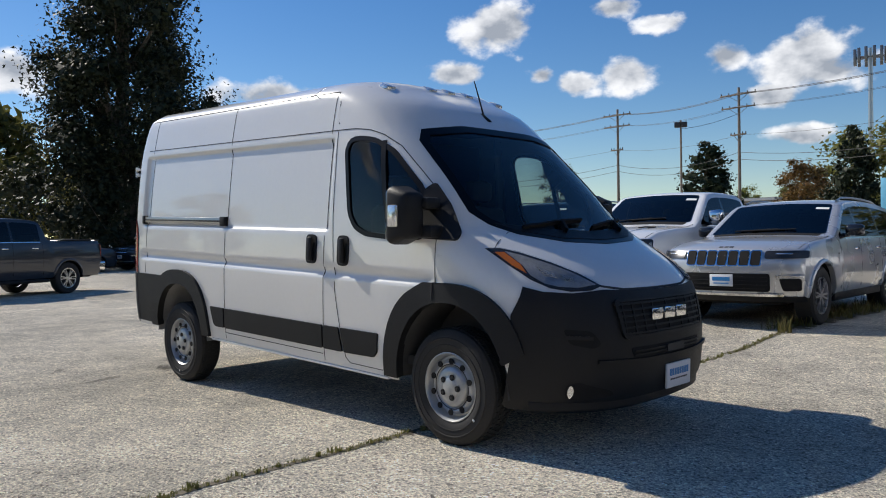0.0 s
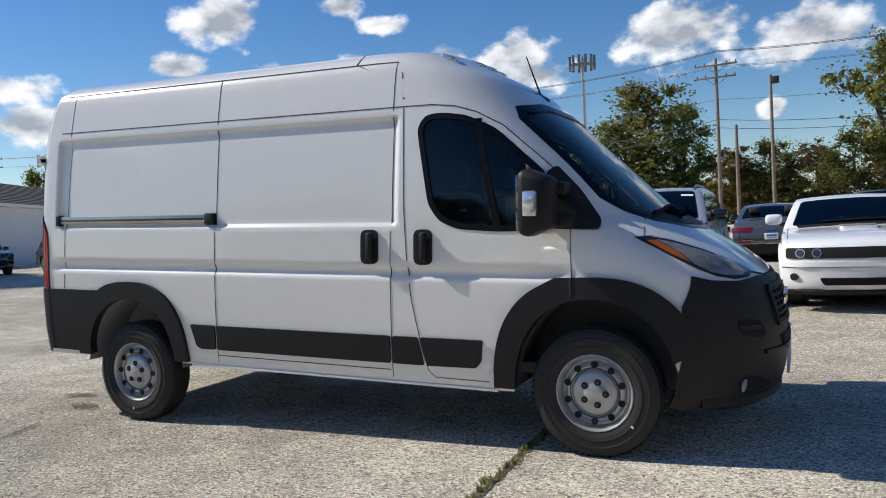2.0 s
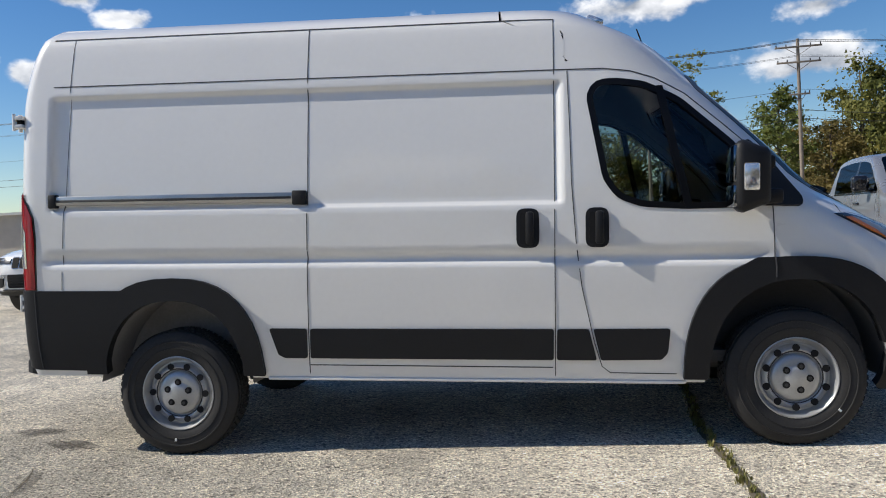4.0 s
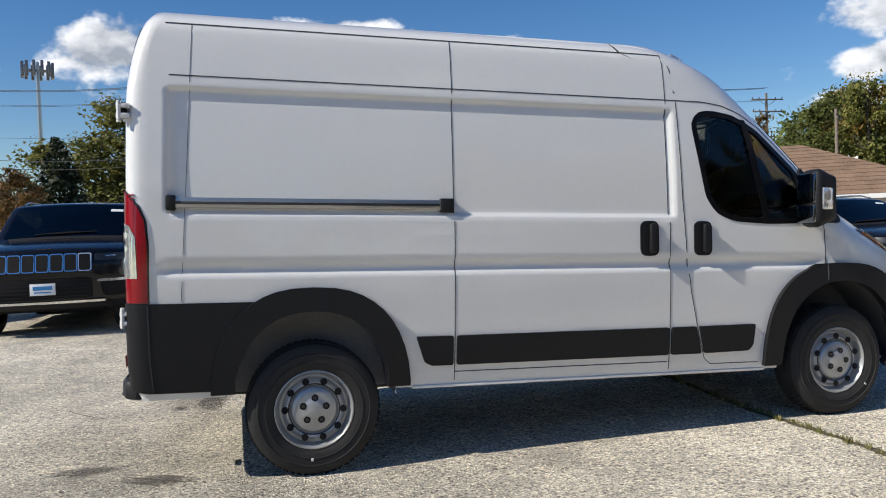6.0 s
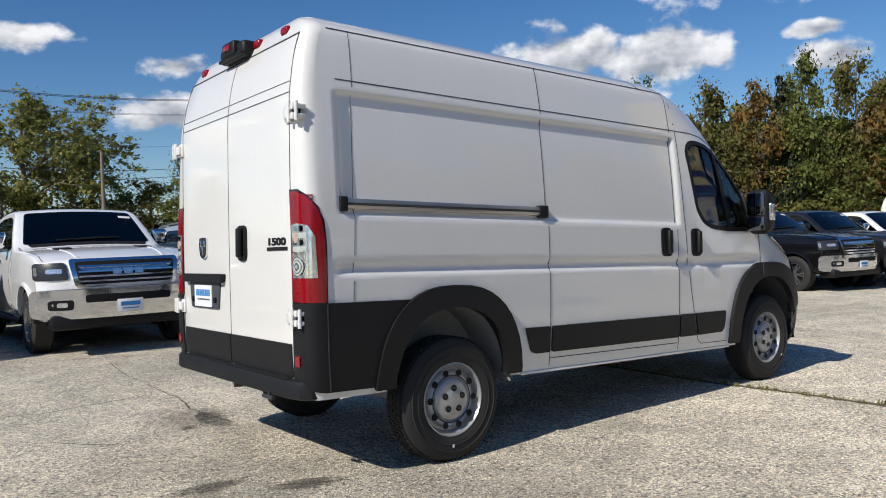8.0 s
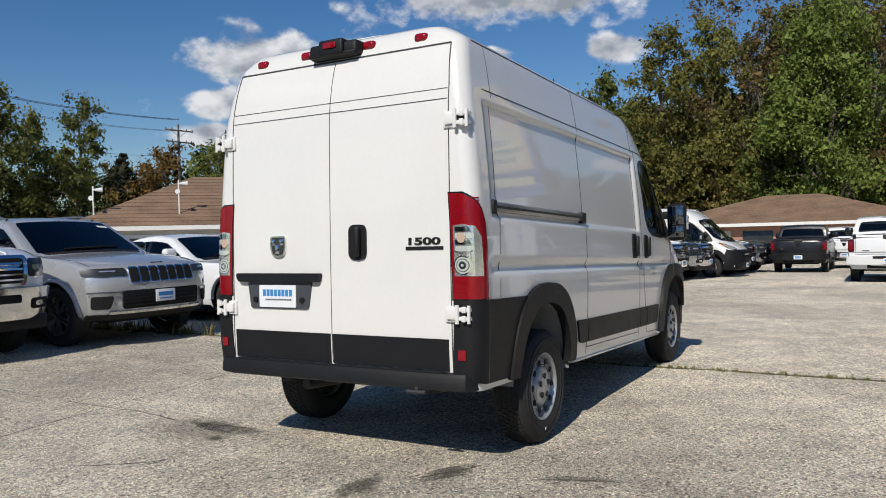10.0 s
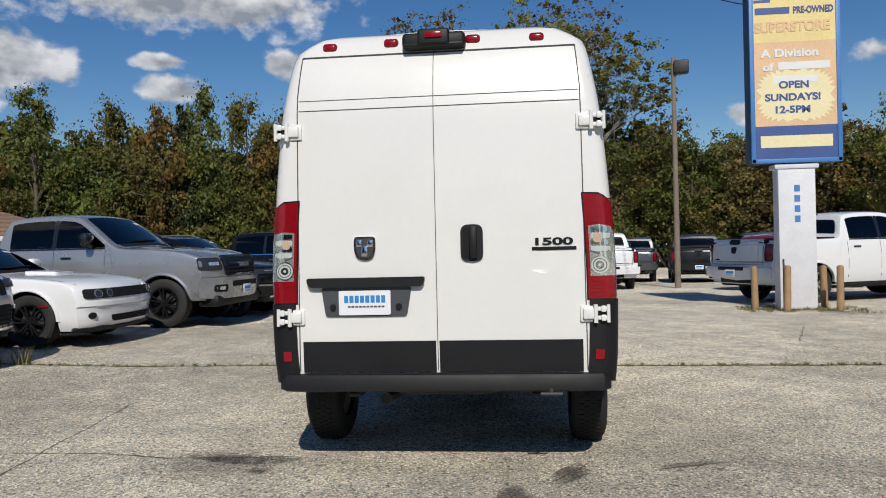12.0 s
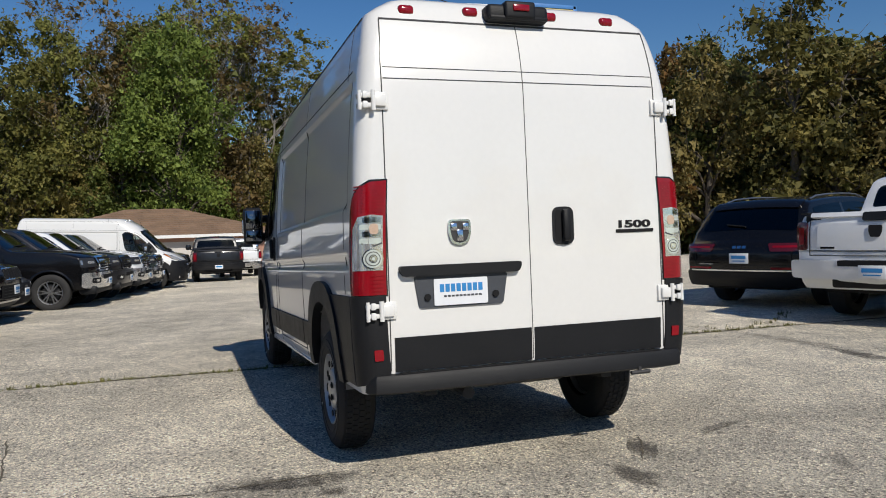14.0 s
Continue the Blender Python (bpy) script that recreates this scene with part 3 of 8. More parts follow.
def rect(u0, v0, u1, v1, r=0.0):
    p = [(u0, v0), (u1, v0), (u1, v1), (u0, v1)]
    return round_poly(p, r) if r else p


def grow(poly, d):
    c = (sum(p[0] for p in poly) / len(poly), sum(p[1] for p in poly) / len(poly))
    out = []
    k = len(poly)
    for i in range(k):
        a, p, b = Vector(poly[i - 1]), Vector(poly[i]), Vector(poly[(i + 1) % k])
        n1, n2 = Vector(((p - a).y, -(p - a).x)).normalized(), Vector(((b - p).y, -(b - p).x)).normalized()
        n = (n1 + n2).normalized()
        if n.dot(p - Vector(c)) < 0:
            n = -n
        q = p + n * d
        out.append((q.x, q.y))
    return out


def ring_patch(name, poly, inner, f, material, parent, off, thick, left=False, label=""):
    """A closed frame between two outlines with the same count of points."""
    bm = bmesh.new()
    rows = []
    for (u, v), (a, b) in zip(poly, inner):
        row = []
        for s, t, o in ((u, v, off - thick), (u, v, off), (a, b, off), (a, b, off - thick)):
            p = f(s, t)
            e = 0.004
            nrm = (f(s + e, t) - f(s - e, t)).cross(f(s, t + e) - f(s, t - e)).normalized()
            hub = Vector((min(-0.9, max(-3.6, p.x - 0.3)), 0, min(1.0, p.z - 0.1) if p.x > -0.9 else p.z))
            if nrm.dot(p - hub) < 0:
                nrm = -nrm
            row.append(bm.verts.new(rake(p + nrm * o)))
        rows.append(row)
    for A, B in zip(rows, rows[1:] + rows[:1]):
        for k in range(3):
            bm.faces.new((A[k], A[k + 1], B[k + 1], B[k]))
    bmesh.ops.recalc_face_normals(bm, faces=bm.faces)
    if left:
        for v in bm.verts:
            v.co.y = -v.co.y
        bmesh.ops.reverse_faces(bm, faces=bm.faces)
    return part(name, bm, material, parent, label)


def densify(poly, d=0.06):
    out = []
    for (a, b), (c, e) in zip(poly, poly[1:] + poly[:1]):
        n = max(1, int(math.hypot(c - a, e - b) / d))
        out += [(a + (c - a) * i / n, b + (e - b) * i / n) for i in range(n)]
    return out


M["sticker"] = mat("sticker", (0.72, 0.73, 0.72), 0.5, 0, 0.03)
M["lamp_silver"] = mat("lamp_silver", (0.50, 0.51, 0.53), 0.25, 0.45, 0.25, 14, 60, coat=0.5)
M["gap"] = mat("gap", (0.055, 0.055, 0.058), 0.8, 0, 0.1, spec=0.2)
M["lamp_grey"] = mat("lamp_grey", (0.16, 0.16, 0.165), 0.2, 0.5, 0.2, 30, 80)
M["frit"] = mat("frit", (0.004, 0.004, 0.005), 0.3, 0, 0.05, spec=0.2)


def van_flank(van, left):
    """What both flanks share: gaps, mouldings, arches, door, window, mirror, sill."""
    W, B, SE = M["van_white"], M["black_plastic"], M["seam"]
    kw = dict(left=left)
    rib = lambda pts, w=0.0045: ribbon("panel_gap", pts, f_side, w, M["gap"], van, left=left)
    rib([(-4.085, 2.33), (-4.11, 1.6), (-4.14, 0.85)], 0.002)
    rib([(-2.65, 2.335), (-2.652, 0.365)])
    rib([(-1.262, 2.335), (-1.266, 0.365)])
    rib([(-4.22, 2.335), (-1.26, 2.335)], 0.006)
    rib([(-4.2, 2.047), (-2.65, 2.045), (-1.2, 2.043), (-1.0, 2.042), (-0.85, 2.025), (-0.72, 1.985), (-0.56, 1.90), (-0.36, 1.73), (-0.14, 1.535)], 0.006)
    rib([(-1.19, 2.035), (-1.178, 1.7), (-1.172, 1.42), (-1.15, 1.1), (-1.12, 0.85), (-1.055, 0.55), (-1.015, 0.42), (-0.97, 0.385), (-0.62, 0.382)])
    rib([(-0.125, 1.285), (-0.118, 1.0)])
    rib([(-2.648, 0.415), (-1.28, 0.412)], 0.005)
    rib([(0.235, 1.335), (0.262, 1.215)], 0.005)
    # mouldings
    lab = "matt black plastic side moulding"
    for poly in ([(-2.88, 0.625), (-2.662, 0.624), (-2.662, 0.456), (-2.79, 0.456), (-2.83, 0.475)],
                 [(-2.640, 0.624), (-1.274, 0.626), (-1.276, 0.456), (-2.642, 0.456)],
                 [(-1.256, 0.626), (-1.085, 0.627), (-1.043, 0.456), (-1.258, 0.456)],
                 [(-1.062, 0.627), (-0.655, 0.630), (-0.668, 0.50), (-0.70, 0.462), (-1.022, 0.456)]):
        patch("side_moulding", round_poly(poly, 0.012, 2), f_side, B, van, 0.014, 0.022, label=lab, **kw)
    # rear arch and quarter panel
    out, inn = arch_poly(-3.455, 0.25, 0.545, 0.665, 0.43, 0.535, 2.5, 2.3, 0.3)
    out, inn = [p for p in out if p[1] > 0.38], [p for p in inn if p[1] > 0.38]
    poly = [(out[0][0], 0.356)] + out + [(out[-1][0], 0.356), (inn[-1][0], 0.356)] + inn[::-1] + [(inn[0][0], 0.356)]
    patch("wheel_arch_trim", poly, f_side, B, van, 0.028, 0.06, 0.2, 0.2, "black plastic wheel arch flare", **kw)
    quarter = [(-0.575, 0.842), (-0.30, 0.842), (0.0, 0.842), (0.06, 0.842), (0.133, 0.842), (0.20, 0.842), (0.20, 0.42), (0.133, 0.40), (0.0, 0.375), (-0.345, 0.372), (-0.38, 0.55), (-0.455, 0.72), (-0.51, 0.79)]
    patch("rear_corner_bumper", quarter, f_wrap, B, van, 0.014, 0.03, 0.03, 0.2, "black plastic rear quarter bumper", **kw)
    rib2 = [(-0.02, 0.84), (-0.025, 0.38)]
    ribbon("panel_gap", rib2, f_wrap, 0.006, M["gap"], van, 0.016, left)
    # front arch
    out, inn = arch_poly(0.0, 0.36, 0.585, 0.655, 0.455, 0.535, 2.5, 2.2, 0.3, 26, math.radians(20), math.pi)
    poly = out + [(out[-1][0], 0.362), (inn[-1][0], 0.362)] + inn[::-1]
    patch("wheel_arch_trim", poly, f_side, B, van, 0.030, 0.06, 0.15, 0.2, "black plastic wheel arch flare", **kw)
    ribbon("panel_gap", [(-0.118, 1.012), (-0.118, 0.905)], f_side, 0.006, M["gap"], van, 0.032, left)
    # arch liners
    for cx, cz in ((0.0, 0.36), (-3.455, 0.25)):
        def liner(bm, cx=cx, cz=cz):
            n = 18
            rows = []
            for k in range(n + 1):
                t = math.pi * k / n
                rows.append([bm.verts.new((cx + 0.465 * math.cos(t), y, max(0.30, cz + 0.55 * math.sin(t)))) for y in (-0.97, -0.66)])
            for a, b in zip(rows, rows[1:]):
                bm.faces.new((a[0], a[1], b[1], b[0]))
            bm.faces.new([r[1] for r in rows])
        solid("wheel_well", van, M["liner"] if cx > -1 else M["liner_rear"], liner, left)
    # window: gasket, glass, divider
    poly = densify(WINDOW)
    ring_patch("window_gasket", grow(poly, 0.016), grow(poly, -0.018), f_side, M["frit"], van, 0.004, 0.02, left)
    patch("door_glass", grow(WINDOW, -0.004), f_side, M["glass_door"], van, -0.006, 0.001, 0.2, 0.2, "tinted side window glass", **kw)
    ribbon("window_divider", [(-0.70, 1.94), (-0.63, 1.6), (-0.555, 1.285)], f_side, 0.042, M["frit"], van, 0.005, left)
    # inside trim of the door
    trim = [(-1.12, 1.28), (-0.16, 1.28), (-0.15, 1.04), (-1.08, 1.04)]
    patch("door_trim", trim, f_side, M["cabin"], van, -0.045, 0.004, 0.3, 0.3, **kw)
    # handles
    for hx in ([-1.41, -1.037] if not left else [-1.037]):
        hp = round_poly(rect(hx - 0.062, 1.07, hx + 0.062, 1.285), 0.045, 4)
        patch("door_handle", hp, f_side, B, van, 0.010, 0.02, 0.2, 0.2, "black plastic door handle", **kw)
        patch("recess", round_poly(rect(hx - 0.042, 1.09, hx - 0.008, 1.262), 0.02, 3), f_side, SE, van, 0.0125, 0.004, **kw)
        def grip(bm, hx=hx):
            y = -side_y(hx, 1.18)
            box(bm, (hx - 0.012, y - 0.045, 1.088), (hx + 0.034, y - 0.012, 1.268), 0.014)
        solid("grip", van, B, grip, left)
    # mirror
    def housing(bm):
        box(bm, (-0.345, -1.205, 1.245), (-0.16, -1.01, 1.615), 0.05, seg=3)
        for v in bm.verts:
            if v.co.x > -0.22:
                k = 0.82
                v.co.z = 1.43 + (v.co.z - 1.43) * k
                v.co.y = -1.107 + (v.co.y + 1.107) * k
            v.co.x += 0.06 * (abs(v.co.y) - 1.0) / 0.2 * -0.5
    solid("door_mirror", van, B, housing, left, "black plastic door mirror")
    def arm(bm):
        box(bm, (-0.235, -1.06, 1.29), (-0.09, -0.94, 1.37), 0.02)
    solid("mirror_arm", van, B, arm, left)
    def arm2(bm):
        box(bm, (-0.235, -1.06, 1.47), (-0.13, -0.93, 1.545), 0.02)
    solid("mirror_arm", van, B, arm2, left)
    patch("mirror_foot", round_poly([(-0.285, 1.60), (-0.255, 1.285), (0.03, 1.275), (0.035, 1.32), (-0.10, 1.50), (-0.235, 1.64)], 0.02, 2), f_side, B, van, 0.018, 0.03, 0.2, 0.2, "black plastic mirror mount", **kw)
    def mglass(bm):
        box(bm, (-0.376, -1.185, 1.40), (-0.35, -1.03, 1.585), 0.008)
    solid("mirror_glass", van, M["mirror"], mglass, left)
    def mglass2(bm):
        box(bm, (-0.376, -1.185, 1.275), (-0.35, -1.03, 1.385), 0.008)
    solid("wide_mirror_glass", van, M["mirror"], mglass2, left)
    def mlamp(bm):
        box(bm, (-0.33, -1.213, 1.355), (-0.25, -1.18, 1.495), 0.012)
    solid("turn_lamp", van, M["lamp_clear"], mlamp, left, "clear mirror turn signal")
    # sill underside lip
    def sill(bm):
        box(bm, (-2.90, -0.975, 0.325), (-0.57, -0.93, 0.345), 0.006)
    solid("sill", van, W, sill, left)
    # tail lamp
    q = REAR_R * math.pi / 2
    inner = q + 0.072
    lamp = [(inner, 0.848), (inner + 0.002, 1.436), (q - 0.01, 1.43), (0.07, 1.40), (0.02, 1.345), (-0.012, 1.27), (-0.022, 1.15), (-0.022, 0.848)]
    patch("tail_lamp", lamp, f_wrap, M["lamp_red"], van, 0.007, 0.03, 0.025, 0.05, "red tail lamp with clear middle", **kw)
    patch("lamp_bezel", grow(lamp, 0.012), f_wrap, M["black_gloss"], van, 0.003, 0.02, 0.025, 0.1, **kw)
    mid = [(inner - 0.014, 0.975), (inner - 0.014, 1.255), (q + 0.0, 1.262), (0.065, 1.25), (0.032, 1.19), (0.025, 0.975)]
    patch("clear_lens", mid, f_wrap, M["lamp_clear"], van, 0.0095, 0.004, 0.02, 0.05, "clear reversing and turn lens", **kw)
    for k in range(4):
        patch("lens_facet", rect(0.075 + 0.014 * (k % 2), 1.112 + 0.036 * k, inner - 0.024, 1.140 + 0.036 * k, 0.008), f_wrap, M["chrome"] if k % 2 else M["lens_green"], van, 0.0105, 0.002, 0.03, 0.05, **kw)
    patch("amber_bulb", rect(q - 0.012, 1.16, q + 0.034, 1.215, 0.02), f_wrap, M["bulb_amber"], van, 0.0125, 0.002, **kw)
    for rr, mt, o in ((0.054, "chrome", 0.0115), (0.047, "lens_green", 0.013), (0.038, "lamp_grey", 0.0137), (0.033, "lens_green", 0.0145), (0.022, "lamp_grey", 0.0152), (0.018, "chrome", 0.016), (0.009, "lens_green", 0.017)):
        c = [(q + 0.006 + rr * math.cos(k * math.pi / 10), 1.035 + rr * math.sin(k * math.pi / 10)) for k in range(20)]
        patch("reversing_lamp", c, f_wrap, M[mt], van, o, 0.003, 0.03, 0.2, **kw)
    ribbon("lens_divider", [(0.085, 1.115), (q + 0.01, 1.10), (inner - 0.018, 1.115)], f_wrap, 0.008, M["lamp_grey"], van, 0.0115, left)
    for k in range(9):
        ribbon("lens_rib", [(0.035, 1.275 + 0.0165 * k), (inner - 0.012, 1.275 + 0.0165 * k)], f_wrap, 0.006, M["lamp_red_dark"], van, 0.0095, left)
    for k in range(5):
        ribbon("lens_rib", [(0.0, 0.865 + 0.02 * k), (inner - 0.012, 0.865 + 0.02 * k)], f_wrap, 0.006, M["lamp_red_dark"], van, 0.0095, left)
    # reflector
    patch("rear_reflector", rect(q - 0.012, 0.512, q + 0.032, 0.568, 0.006), f_wrap, M["lamp_red"], van, 0.022, 0.012, label="small red rear reflector", **kw)
    # hinges
    for hz in (1.845, 0.765):
        def hinge(bm, hz=hz):
            r = xr(hz)
            box(bm, (r - 0.016, -0.862, hz - 0.046), (r + 0.02, -0.790, hz + 0.046), 0.006)
            box(bm, (r - 0.034, -0.884, hz - 0.030), (r - 0.006, -0.806, hz + 0.030), 0.007)
            for z in (-0.036, 0.014):
                box(bm, (r - 0.030, -0.952, hz + z), (r + 0.03, -0.876, hz + z + 0.024), 0.006)
                box(bm, (r - 0.040, -0.930, hz + z - 0.006), (r - 0.024, -0.904, hz + z + 0.030), 0.005)
            tube(bm, (r - 0.032, -0.874, hz - 0.052), (r - 0.032, -0.874, hz + 0.052), 0.012, n=10)
            tube(bm, (r - 0.024, -0.944, hz - 0.050), (r - 0.024, -0.944, hz + 0.050), 0.010, n=10)
        # near-black block that stands in for the shade between the hinge knuckles
        def hinge_shade(bm, hz=hz):
            r = xr(hz)
            box(bm, (r - 0.020, -0.930, hz - 0.012), (r + 0.01, -0.884, hz + 0.014), 0.002)
        solid("hinge_gap", van, SE, hinge_shade, left)
        solid("door_hinge", van, W, hinge, left, "white painted rear door hinge")
    # headlamp
    hl = [(0.318, 1.234), (0.40, 1.236), (0.48, 1.212), (0.58, 1.158), (0.66, 1.098), (0.728, 1.024), (0.66, 1.002), (0.55, 0.998), (0.45, 1.018), (0.385, 1.062), (0.342, 1.14)]
    patch("headlamp", hl, f_nose, M["lamp_black"], van, 0.004, 0.02, 0.05, 0.05, "clear headlamp with amber corner and dark bezel", **kw)
    patch("reflector", [(0.405, 1.218), (0.47, 1.195), (0.57, 1.142), (0.64, 1.092), (0.700, 1.032), (0.60, 1.018), (0.50, 1.024), (0.44, 1.042), (0.402, 1.085), (0.414, 1.14)], f_nose, M["lamp_silver"], van, 0.006, 0.003, 0.05, 0.05, **kw)
    patch("projector", [(0.47, 1.13), (0.53, 1.105), (0.53, 1.065), (0.47, 1.08)], f_nose, M["lamp_clear"], van, 0.009, 0.004, **kw)
    patch("projector", [(0.55, 1.095), (0.61, 1.065), (0.60, 1.045), (0.55, 1.055)], f_nose, M["lamp_clear"], van, 0.009, 0.004, **kw)
    patch("turn_signal", [(0.345, 1.212), (0.396, 1.212), (0.408, 1.145), (0.392, 1.095), (0.358, 1.14)], f_nose, M["amber"], van, 0.007, 0.003, label="amber turn signal", **kw)
    g = patch("lens_cover", grow(hl, -0.006), f_nose, M["lens"], van, 0.016, 0.002, 0.05, 0.05, **kw)
    g.visible_shadow = False
    # fog lamp and side slot
    patch("bumper_slot", round_poly([(0.455, 0.79), (0.60, 0.775), (0.645, 0.70), (0.60, 0.675), (0.48, 0.705)], 0.02, 2), f_nose, SE, van, 0.016, 0.004, 0.05, 0.05, **kw)
    ribbon("slot_bar", [(0.46, 0.742), (0.60, 0.735)], f_nose, 0.022, B, van, 0.022, left)
    patch("fog_recess", round_poly([(0.46, 0.40), (0.46, 0.475), (0.52, 0.49), (0.70, 0.43), (0.72, 0.40), (0.52, 0.385)], 0.02, 2), f_nose, SE, van, 0.016, 0.004, 0.05, 0.05, **kw)
    c = [(0.485 + 0.015 * math.cos(k * math.pi / 8), 0.435 + 0.036 * math.sin(k * math.pi / 8)) for k in range(16)]
    patch("fog_lamp", c, f_nose, M["lamp_clear"], van, 0.022, 0.01, label="round clear fog lamp", **kw)


def build_van():
    van = thing("cargo_van", "white high-roof cargo van with black plastic bumpers and steel wheels", "van")
    W, B, SE = M["van_white"], M["black_plastic"], M["seam"]
    body_shell(van)
    for left in (False, True):
        van_flank(van, left)
    # sliding door rail, right side only
    def rail(bm):
        y = -0.972
        box(bm, (-4.19, y - 0.016, 1.342), (-2.70, y + 0.02, 1.398), 0.006)
    solid("door_rail", van, M["alu"], rail, label="metal sliding door rail")
    def rail_gap(bm):
        y = -0.972
        box(bm, (-4.17, y - 0.0185, 1.362), (-2.74, y - 0.012, 1.376), 0.002)
    solid("rail_slot", van, M["dark_metal"], rail_gap)
    for a, b in ((-4.215, -4.165), (-2.735, -2.655)):
        def cap(bm, a=a, b=b):
            box(bm, (a, -0.995, 1.328), (b, -0.95, 1.408), 0.008)
        solid("rail_end", van, B, cap)
    # bumper, all round the nose
    top = [(0.315, 1.02), (0.40, 0.995), (0.55, 0.985), (0.72, 1.0), (0.85, 0.99), (1.0, 0.985)]
    side = [(0.165, 0.335), (0.168, 0.5), (0.195, 0.68), (0.20, 0.80), (0.212, 0.862)]
    half = side + top
    poly = half + [(2 - u, z) for u, z in half[::-1][1:]]
    bot = [(1.8, 0.31), (1.5, 0.30), (1.2, 0.30), (0.8, 0.30), (0.5, 0.30), (0.2, 0.31)]
    patch("front_bumper", poly + bot, f_nose, B, van, 0.014, 0.04, 0.03, 0.06, "matt black plastic front bumper")
    def lip(bm):
        rows = []
        for k in range(25):
            v = f_nose(0.3 + 1.4 * k / 24, 0.33)
            o = (v - Vector((0, 0, 0.33))).normalized()
            rows.append([bm.verts.new(v + o * d + Vector((0, 0, z))) for d, z in ((0.005, 0.07), (0.035, 0.03), (0.035, -0.01), (-0.05, -0.02))])
        for a, b in zip(rows, rows[1:]):
            for k in range(3):
                bm.faces.new((a[k], a[k + 1], b[k + 1], b[k]))
    solid("bumper_lip", van, B, lip)
    # bumper step line under the plate
    ribbon("bumper_crease", [(0.62, 0.60), (1.0, 0.585), (1.38, 0.60)], f_nose, 0.02, B, van, 0.03)
    # grille
    gp = round_poly([(0.745, 0.935), (1.255, 0.935), (1.235, 0.725), (0.765, 0.725)], 0.03, 3)
    patch("grille", gp, f_nose, SE, van, 0.017, 0.004, 0.05, 0.05, "black mesh front grille")
    for k in range(6):
        z = 0.745 + 0.034 * k
        ribbon("grille_bar", [(0.755 - 0.004 * k, z), (1.245 + 0.004 * k, z)], f_nose, 0.012, B, van, 0.026)
    for k in range(9):
        u = 0.78 + 0.055 * k
        ribbon("grille_bar", [(u, 0.735), (u, 0.925)], f_nose, 0.010, B, van, 0.024)
    ribbon("grille_frame", [(p[0], p[1]) for p in gp] + [gp[0]], f_nose, 0.022, B, van, 0.03)
    patch("lower_grille", round_poly([(0.80, 0.665), (1.20, 0.665), (1.18, 0.60), (0.82, 0.60)], 0.02, 2), f_nose, SE, van, 0.017, 0.004, 0.05, 0.05)
    for k in range(2):
        ribbon("grille_bar", [(0.82, 0.622 + 0.022 * k), (1.18, 0.622 + 0.022 * k)], f_nose, 0.008, B, van, 0.026)
    patch("radar_cover", rect(0.985, 0.61, 1.05, 0.655, 0.004), f_nose, M["dark_metal"], van, 0.03, 0.02)
    # maker's mark: plain chrome bars
    for a in (-0.205, -0.06, 0.085):
        def bar(bm, a=a):
            x = front_x(a, 0.85)
            box(bm, (x + 0.02, a, 0.812), (x + 0.045, a + 0.122, 0.886), 0.010)
        solid("badge_bar", van, M["chrome"], bar, label="chrome badge bar")
    # front plate
    def fp(bm):
        box(bm, (0.968, -0.06, 0.375), (0.985, 0.245, 0.53), 0.006)
    solid("front_plate", van, M["plate"], fp, label="white and blue dealer plate")
    for z0, z1, a, b, mt in [(0.452, 0.495, -0.03 + 0.031 * k, -0.006 + 0.031 * k, "plate_blue") for k in range(8)] + [(0.425, 0.435, -0.02 + 0.022 * k, -0.004 + 0.022 * k, "plate_surround") for k in range(10)]:
        def fb(bm, z0=z0, z1=z1, a=a, b=b):
            box(bm, (0.984, a, z0), (0.9865, b, z1))
        solid("plate_bar", van, M[mt], fb)
    # bonnet edges and cowl
    ribbon("panel_gap", [(0.72, 1.025), (0.84, 1.0), (1.0, 0.996), (1.16, 1.0), (1.28, 1.025)], f_nose, 0.014, M["gap"], van, 0.003)
    # windscreen
    poly = densify(SCREEN)
    ring_patch("windscreen_frame", grow(poly, 0.018), grow(poly, -0.03), f_front, M["frit"], van, 0.003, 0.02)
    gl = patch("windscreen", grow(SCREEN, -0.006), f_front, M["glass_clear"], van, -0.004, 0.001, 0.08, 0.08, "clear windscreen glass")
    gl.visible_shadow = False
    patch("cowl", [(-0.74, 1.385), (-0.65, 1.34), (-0.40, 1.295), (0, 1.28), (0.40, 1.295), (0.65, 1.34), (0.74, 1.385), (0.64, 1.375), (0.38, 1.345), (0, 1.335), (-0.38, 1.345), (-0.64, 1.375)], f_front, B, van, 0.006, 0.01, 0.1, 0.1, "black plastic cowl below windscreen")
    for y0, y1, z1 in ((-0.60, 0.02, 1.40), (0.05, 0.62, 1.40)):
        ribbon("wiper", [(y0, 1.35), ((y0 + y1) / 2, 1.385), (y1, 1.40)], f_front, 0.016, SE, van, 0.03, step=0.06, label="black windscreen wiper")
        ribbon("wiper_arm", [(y0 + 0.30, 1.325), (y0 + 0.36, 1.375)], f_front, 0.022, SE, van, 0.04)
    # roof: front edge gap, clearance lamps, aerial
    for y in (-0.60, -0.20, 0.0, 0.21, 0.62):
        def rl(bm, y=y):
            x, z = -0.98 - 0.10 * y * y, 2.398 - 0.07 * y * y
            box(bm, (x - 0.05, y - 0.045, z - 0.03), (x + 0.05, y + 0.045, z + 0.022), 0.014, pose(x, y, z, 0, 22, 0) @ pose(-x, -y, -z))
        solid("roof_lamp", van, M["lamp_clear"], rl, label="clear roof clearance lamp")
